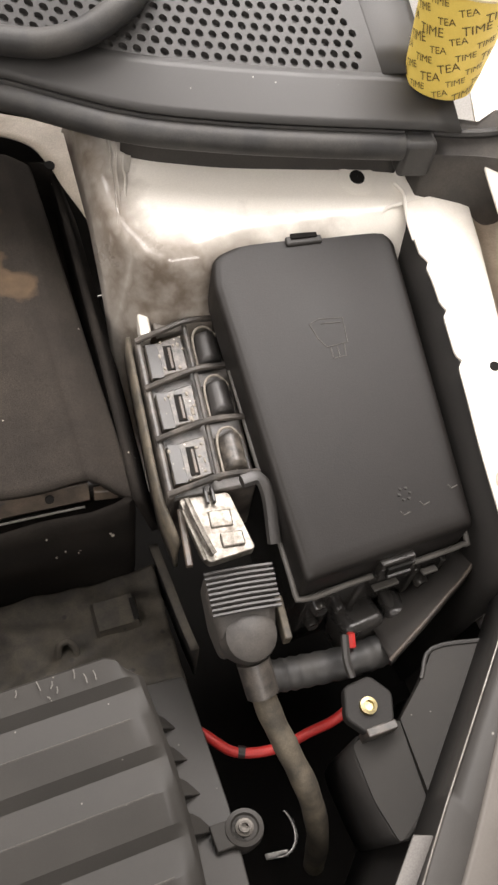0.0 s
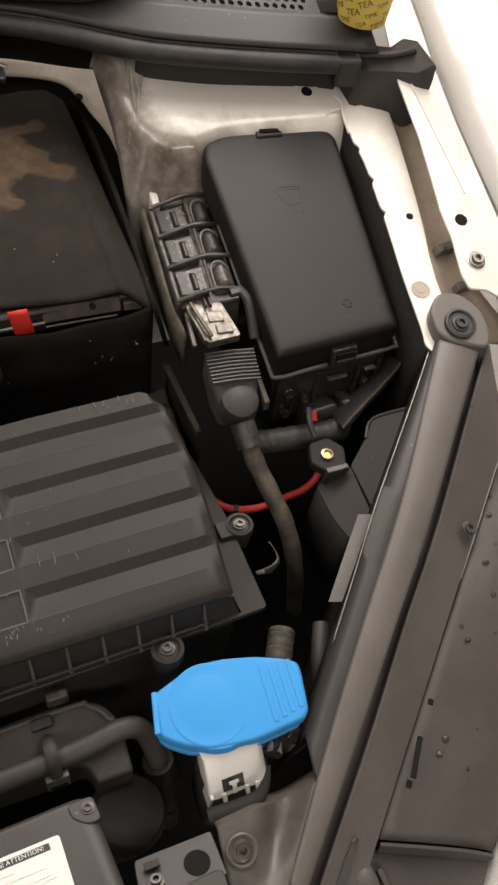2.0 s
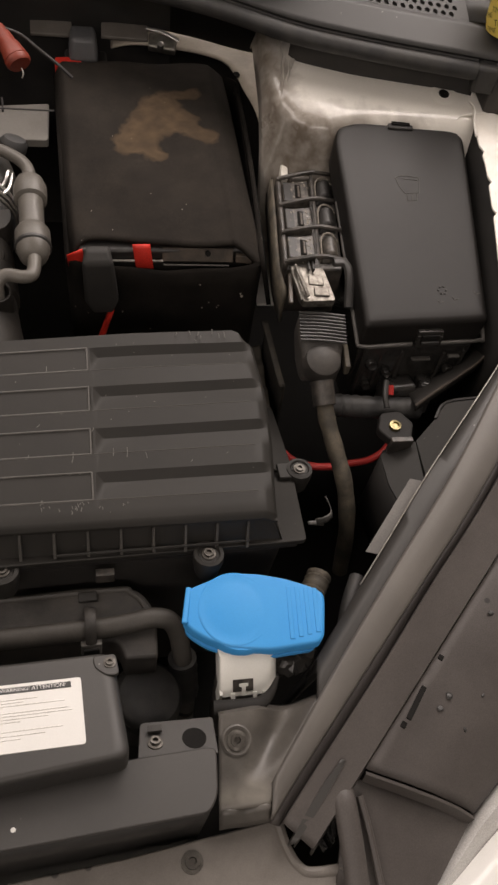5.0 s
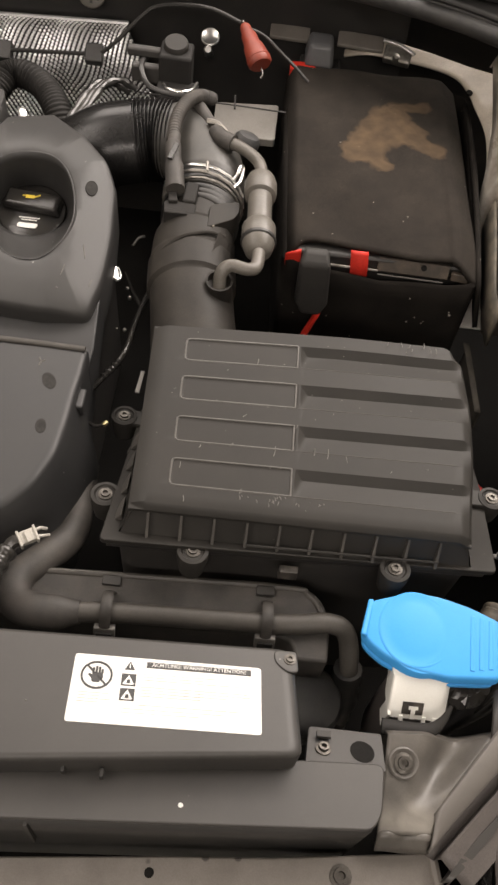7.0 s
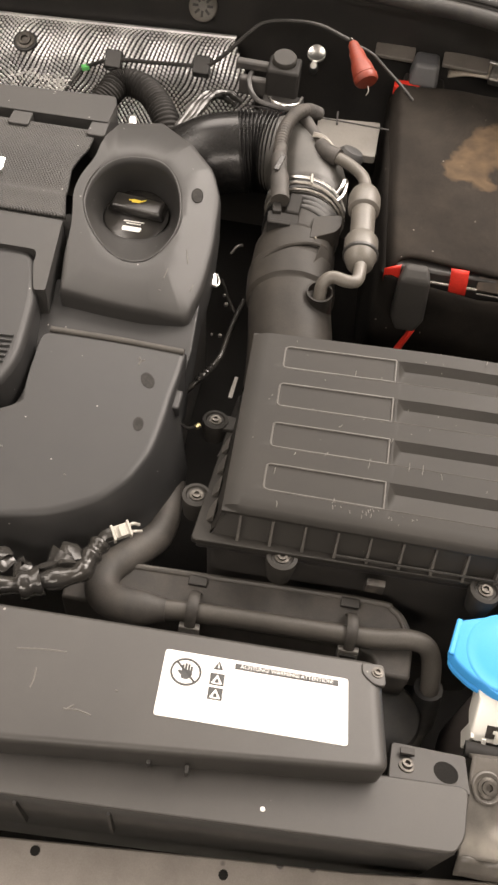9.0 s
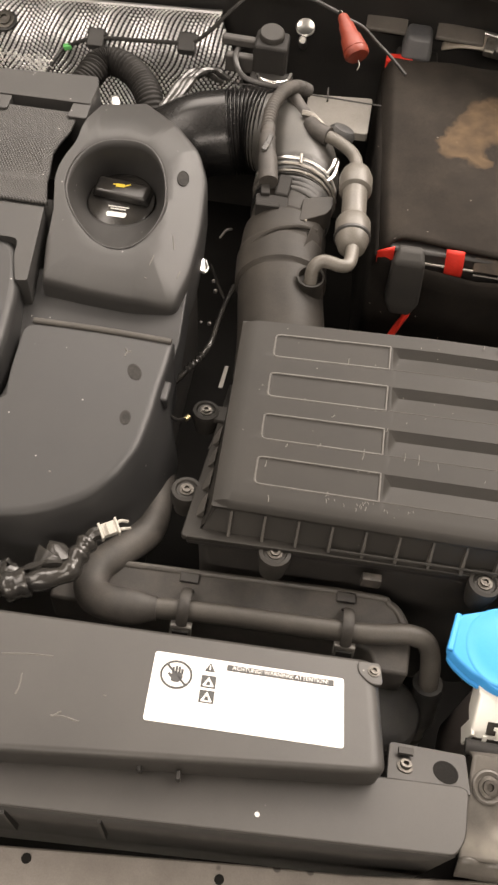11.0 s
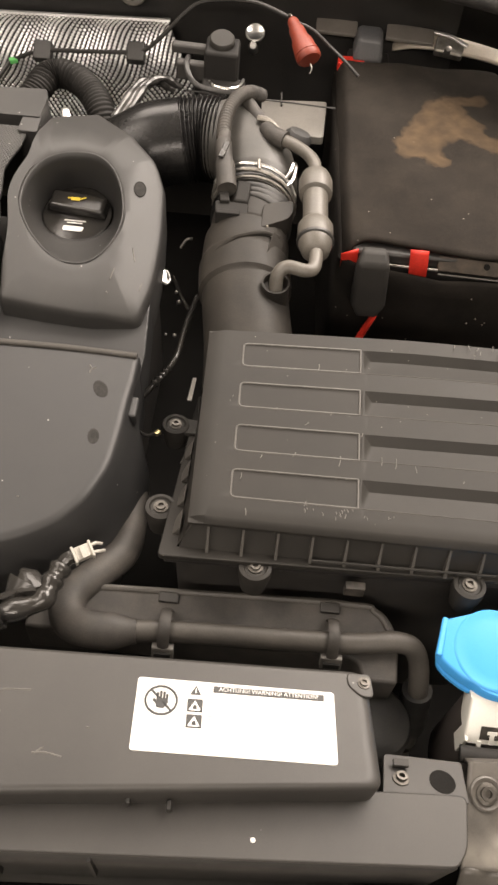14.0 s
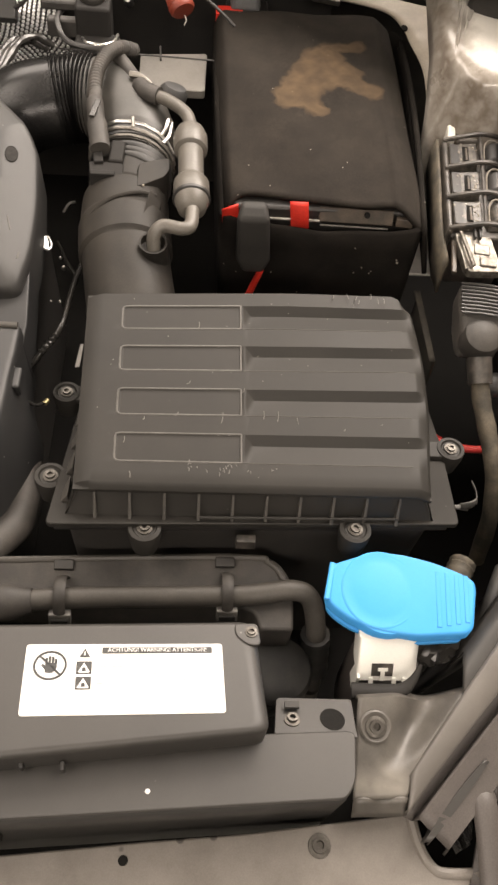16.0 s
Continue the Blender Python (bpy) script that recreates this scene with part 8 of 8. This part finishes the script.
part("arm", block((0.044, 0.010, 0.010), pose(-0.258, 0.482, 0.858)), shadow_black, vac, bevel=0.002)
part("flange", block((0.050, 0.010, 0.020), pose(-0.248, 0.466, 0.838)), shadow_black, vac, bevel=0.002)
part("wire_loop", tube([(-0.236, 0.446, 0.850), (-0.230, 0.430, 0.856), (-0.214, 0.428, 0.856), (-0.204, 0.440, 0.852), (-0.201, 0.462, 0.846)], 0.0016, 8, 6), metal_bright, vac)
grid_now[0] = PLAIN
ring = axis_pose((-0.229, 0.598, 0.855), (0.0, -0.55, 1))
part("lift_ring", lathe([(0.0105, 0), (0.0118, 0.002), (0.0118, 0.004), (0.0105, 0.005), (0.0060, 0.0035), (0.0010, 0.0030)], ring, 28), metal_bright, vac, "bright steel ring")
part("bolt", lathe([(0.0055, -0.01), (0.0055, 0.010), (0.004, 0.012), (0.001, 0.012)], axis_pose((-0.230, 0.588, 0.843), (0.0, -0.75, 0.7)), 10), metal_bright, vac)
grid_now[0] = LEFT
part("lower_cable", tube([(-0.262, 0.440, 0.84), (-0.24, 0.425, 0.85), (-0.205, 0.425, 0.85), (-0.160, 0.437, 0.842), (-0.10, 0.445, 0.836)], 0.0009, 8, 6), plastic_black, vac)
part("lower_cable", tube([(-0.258, 0.50, 0.85), (-0.262, 0.46, 0.86), (-0.250, 0.428, 0.858), (-0.225, 0.415, 0.86), (-0.20, 0.40, 0.87)], 0.0030, 8, 6), plastic_black, vac)

plug = thing("red_plug", (-0.145, 0.50, 0.85), "red-brown tapered connector with cable", "connector")
grid_now[0] = PLAIN
pm = axis_pose((-0.186, 0.556, 0.8985), (0.026, -0.050, -0.0205), (1, 0.4, 0.1)) @ Matrix.Diagonal((1.02, 0.88, 0.94, 1))
part("shell", lathe([(0.0045, 0), (0.0062, 0.003), (0.0070, 0.012), (0.0088, 0.016), (0.0098, 0.030), (0.0118, 0.034), (0.0140, 0.052), (0.0142, 0.058), (0.0120, 0.061), (0.001, 0.061)], pm, 20), red_dull, plug)
for h, r in ((0.014, 0.0085), (0.032, 0.0112), (0.051, 0.0146)):
    part("band", lathe([(r * 0.94, h), (r, h + 0.0010), (r * 0.94, h + 0.0020)], pm, 20), red_dull, plug)
part("clip_wire", tube([(-0.192, 0.563, 0.898), (-0.188, 0.560, 0.901), (-0.186, 0.556, 0.901)], 0.0011, 6, 4), metal_dull, plug)
part("cable", tube([(-0.180, 0.553, 0.897), (-0.160, 0.548, 0.892), (-0.140, 0.532, 0.884), (-0.120, 0.520, 0.874), (-0.104, 0.508, 0.865)], 0.0019, 8, 6), plastic_black, plug)
part("pin", tube([(-0.160, 0.506, 0.8760), (-0.158, 0.500, 0.8730), (-0.160, 0.496, 0.8700)], 0.0009, 6, 4), metal_dull, plug)
grid_now[0] = LEFT

grey = thing("grey_plastic_cap", (-0.06, 0.59, 0.80), "grey square plastic cap on a rail", "cap")
part("cap", block((0.036, 0.038, 0.030), pose(-0.063, 0.584, 0.818), taper=0.2), cap_grey, grey, bevel=0.005, seg=3)
part("foot", block((0.050, 0.030, 0.016), pose(-0.060, 0.585, 0.800)), plastic_black, grey, bevel=0.003)
rail2 = thing("bulkhead_rail", (0.0, 0.64, 0.78), "dusty painted rail along the bulkhead", "rail")
part("rail", block((0.050, 0.020, 0.006), pose(-0.100, 0.633, 0.818, 20)), paint_beam, rail2, bevel=0.001)
part("rail", block((0.058, 0.022, 0.006), pose(-0.010, 0.636, 0.818, 20, 0, -3)), paint_beam, rail2, bevel=0.001)
part("bracket", block((0.034, 0.020, 0.012), pose(0.034, 0.602, 0.824, 25, 0, -12)), metal_dull, rail2, bevel=0.002)
part("bracket_lip", tube([(0.014, 0.610, 0.842), (0.034, 0.604, 0.842), (0.053, 0.594, 0.838)], 0.0022, 8, 4), metal_bright, rail2)
part("bracket_stud", lathe([(0.004, 0), (0.004, 0.010), (0.001, 0.011)], axis_pose((0.030, 0.590, 0.828), (0, -0.4, 1)), 10), metal_dull, rail2)

# ---- windscreen cowl, its seal and the cup on it ----
grid_now[0] = RIGHT
SEAL = [(-0.80, 0.585, 0.900), (-0.40, 0.590, 0.902), (-0.20, 0.588, 0.905), (-0.112, 0.578, 0.908), (-0.03, 0.552, 0.917), (0.064, 0.497, 0.930), (0.143, 0.439, 0.938), (0.200, 0.417, 0.940), (0.265, 0.402, 0.940), (0.333, 0.389, 0.940)]
cowl = thing("windscreen_cowl", (0.1, 0.55, 0.90), "dark grey plastic windscreen cowl with round holes", "cowl")
seal_line = spline(SEAL + [(0.40, 0.374, 0.940), (0.46, 0.360, 0.940)], 6)


def cw(x, w):
    """A place on the cowl: x across the car, w metres behind the seal."""
    for a, b in zip(seal_line, seal_line[1:]):
        if a.x <= x <= b.x:
            break
    p = a.lerp(b, (x - a.x) / (b.x - a.x))
    return Vector((x, p.y + w, p.z + 0.014 + 0.45 * w))


W0 = 0.037
part("plain_strip", grid(lambda u, v: cw(lerp(-0.79, 0.372, u), lerp(0.0, W0, v)), 60, 6), plastic_cowl, cowl, thick=0.003, sharp=70)
STEP, PITCH = 0.0084, 0.0073
ROWS_N, COLS_N = 15, 48


def holed():
    """One sheet with round holes in staggered rows."""
    bm = bmesh.new()
    for r in range(ROWS_N):
        for c in range(COLS_N):
            x0 = -0.075 + c * STEP + (STEP / 2 if r % 2 else 0)
            w0 = W0 + r * PITCH
            past = x0 + STEP - (0.318 - 0.10 * (w0 - W0))
            if past > 0.026:
                continue
            cx, cwid = x0 + STEP / 2, w0 + PITCH / 2
            p0, px, pw = cw(cx, cwid), cw(cx + 0.004, cwid), cw(cx, cwid + 0.004)
            ex, ew = (px - p0) / 0.004, (pw - p0) / 0.004
            put = lambda x, w: bm.verts.new(p0 + ex * x + ew * w)
            if past > 0:
                bm.faces.new([put(sx * STEP / 2, sw * PITCH / 2) for sx, sw in ((-1, -1), (1, -1), (1, 1), (-1, 1))])
                continue
            outer, hole, deep = [], [], []
            for k in range(12):
                a = 2 * math.pi * (k + 0.5) / 12
                ca, sa = math.cos(a), math.sin(a)
                f = 1 / max(abs(ca), abs(sa))
                outer.append(put(ca * f * STEP / 2, sa * f * PITCH / 2))
                hole.append(put(ca * 0.00265, sa * 0.00265))
                v = put(ca * 0.0024, sa * 0.0024)
                v.co.z -= 0.003
                deep.append(v)
            for k in range(12):
                j = (k + 1) % 12
                bm.faces.new((outer[k], outer[j], hole[j], hole[k]))
                bm.faces.new((hole[k], hole[j], deep[j], deep[k]))
    bmesh.ops.remove_doubles(bm, verts=bm.verts, dist=0.0002)
    return bm


perf = part("perforated_panel", holed(), plastic_cowl, cowl, "panel with staggered round holes", sharp=40)
perf["kind"] = "stuff"
# Dark sheet added below the holes, painted as the shade inside them.
part("hole_shade_sheet", grid(lambda u, v: cw(lerp(-0.79, 0.36, u), lerp(W0 - 0.002, 0.20, v)) - Vector((0, 0, 0.022)), 12, 4), shadow_black, cowl)
# Wall added to stop lamp light leaking through the holes onto the dome.
part("light_stop_wall", grid(lambda u, v: cw(lerp(0.150, 0.345, u), 0.016) - Vector((0, 0, 0.012 + 0.075 * v)), 40, 3), shadow_black, cowl, thick=0.002)
part("end_panel", grid(lambda u, v: cw(lerp(0.322 - 0.011 * v, 0.362 - 0.006 * v, u), lerp(W0 - 0.001, 0.19, v)) + Vector((0, 0, 0.003 * math.sin(math.pi * u) - 0.0008)), 8, 8), plastic_cowl, cowl, thick=0.003)
part("left_panel", grid(lambda u, v: cw(lerp(-0.79, -0.078, u), lerp(W0, 0.19, v)), 8, 8), plastic_cowl, cowl, thick=0.003)
part("windscreen_edge", grid(lambda u, v: cw(lerp(-0.79, 0.355, u), lerp(W0 + ROWS_N * PITCH, 0.40, v)) + Vector((0, 0, 0.12 * v)), 10, 4), shadow_black, cowl, thick=0.004)
grid_now[0] = PLAIN
part("drain_hose", tube([(0.010, 0.545, 0.978), (0.068, 0.5150, 0.9865), (0.0959, 0.5006, 0.9910), (0.1222, 0.4961, 0.9990), (0.1427, 0.5004, 1.0070), (0.1583, 0.5078, 1.0130), (0.175, 0.524, 1.024)], 0.0098, 14, 8), rubber, cowl)
grid_now[0] = RIGHT

seal = thing("cowl_seal", (0.1, 0.45, 0.90), "black rubber bonnet seal along the cowl", "rubber seal")
part("tube", tube(SEAL, 0.0105, 14, 8, squash=0.9), rubber, seal)
part("lip", tube([Vector(p) + Vector((0, 0.003, 0.0095)) for p in SEAL], 0.0022, 8, 8), rubber, seal)
grid_now[0] = PLAIN
end = thing("seal_end_block", (0.385, 0.39, 0.88), "black rubber end block of the bonnet seal", "rubber seal")
END_TOP = [(0.3500, 0.4240, 0.9580), (0.3740, 0.4170, 0.9590), (0.3936, 0.4030, 0.9625), (0.4080, 0.4060, 0.9690), (0.4190, 0.3930, 0.9720), (0.4260, 0.3600, 0.9640), (0.4110, 0.3650, 0.9540), (0.3880, 0.3800, 0.9500), (0.3540, 0.3950, 0.9450)]
shift = lambda dx, dy, dz, k: [(0.388 + (x - 0.388) * k + dx, 0.395 + (y - 0.395) * k + dy, z + dz) for x, y, z in END_TOP]
part("block", rings([[(x, y, 0.885) for x, y, z in shift(-0.004, -0.004, 0, 0.94)], shift(-0.001, -0.002, -0.018, 1.0), shift(0, 0, -0.003, 1.0), shift(0, 0, 0, 0.95), shift(0, 0, -0.0035, 0.80)]), rubber_dusty, end, sharp=50, bevel=0.0012)
part("ridge", tube([(0.352, 0.411, 0.9530), (0.376, 0.400, 0.9560), (0.398, 0.391, 0.9605), (0.412, 0.384, 0.9680)], 0.0034, 8, 6), rubber, end)
part("tongue", block((0.026, 0.020, 0.030), pose(0.343, 0.398, 0.930, 0, 0, -10)), rubber, end, bevel=0.004)
CUP_AT = (0.3690, 0.4340, 0.9790)
cup = thing("paper_cup", CUP_AT, "yellow paper cup printed with dark words, standing on the cowl", "cup")
CB, CT, CH = 0.0262, 0.0328, 0.077
cm = pose(*CUP_AT)
part("wall", lathe([(CB - 0.003, 0.003), (CB - 0.0006, 0.0), (CB, 0.0006), (CT, CH)], cm, 48, caps=False), cup_yellow, cup)
part("rim", lathe([(CT - 0.0004, CH - 0.0012), (CT + 0.0016, CH - 0.0006), (CT + 0.0024, CH + 0.0010), (CT + 0.0014, CH + 0.0026), (CT - 0.0006, CH + 0.0022)], cm, 48, caps=False), cup_cream, cup, "pale rolled rim")
part("liner", lathe([(CT - 0.0006, CH + 0.0018), (CB - 0.0012, 0.008), (CB * 0.9, 0.0075), (0.0005, 0.0075)], cm, 48, caps=False), cup_cream, cup, "cream paper inside")


def wrap(co):
    a = co.x / 0.0300
    r = lerp(CB, CT, co.y / CH) + 0.0005
    return cm @ Vector((r * math.sin(a), -r * math.cos(a), co.y))


WORDS = ["TEA", "TIME", "TEA", "TIME", "TEA"]
for row in range(7):
    for k in range(6):
        word = WORDS[(row + k) % 4]
        x = -0.056 + 0.0205 * k + (0.009 if row % 2 else 0)
        y = 0.005 + 0.0104 * row
        lettering(word, 0.0070 + 0.0022 * ((row + 2 * k) % 3 == 0), pose(x, y, 0, 0, 0, (20, 15, 24, 18)[(row * 2 + k) % 4]), cup_print, cup, "printed_word", bend=wrap)
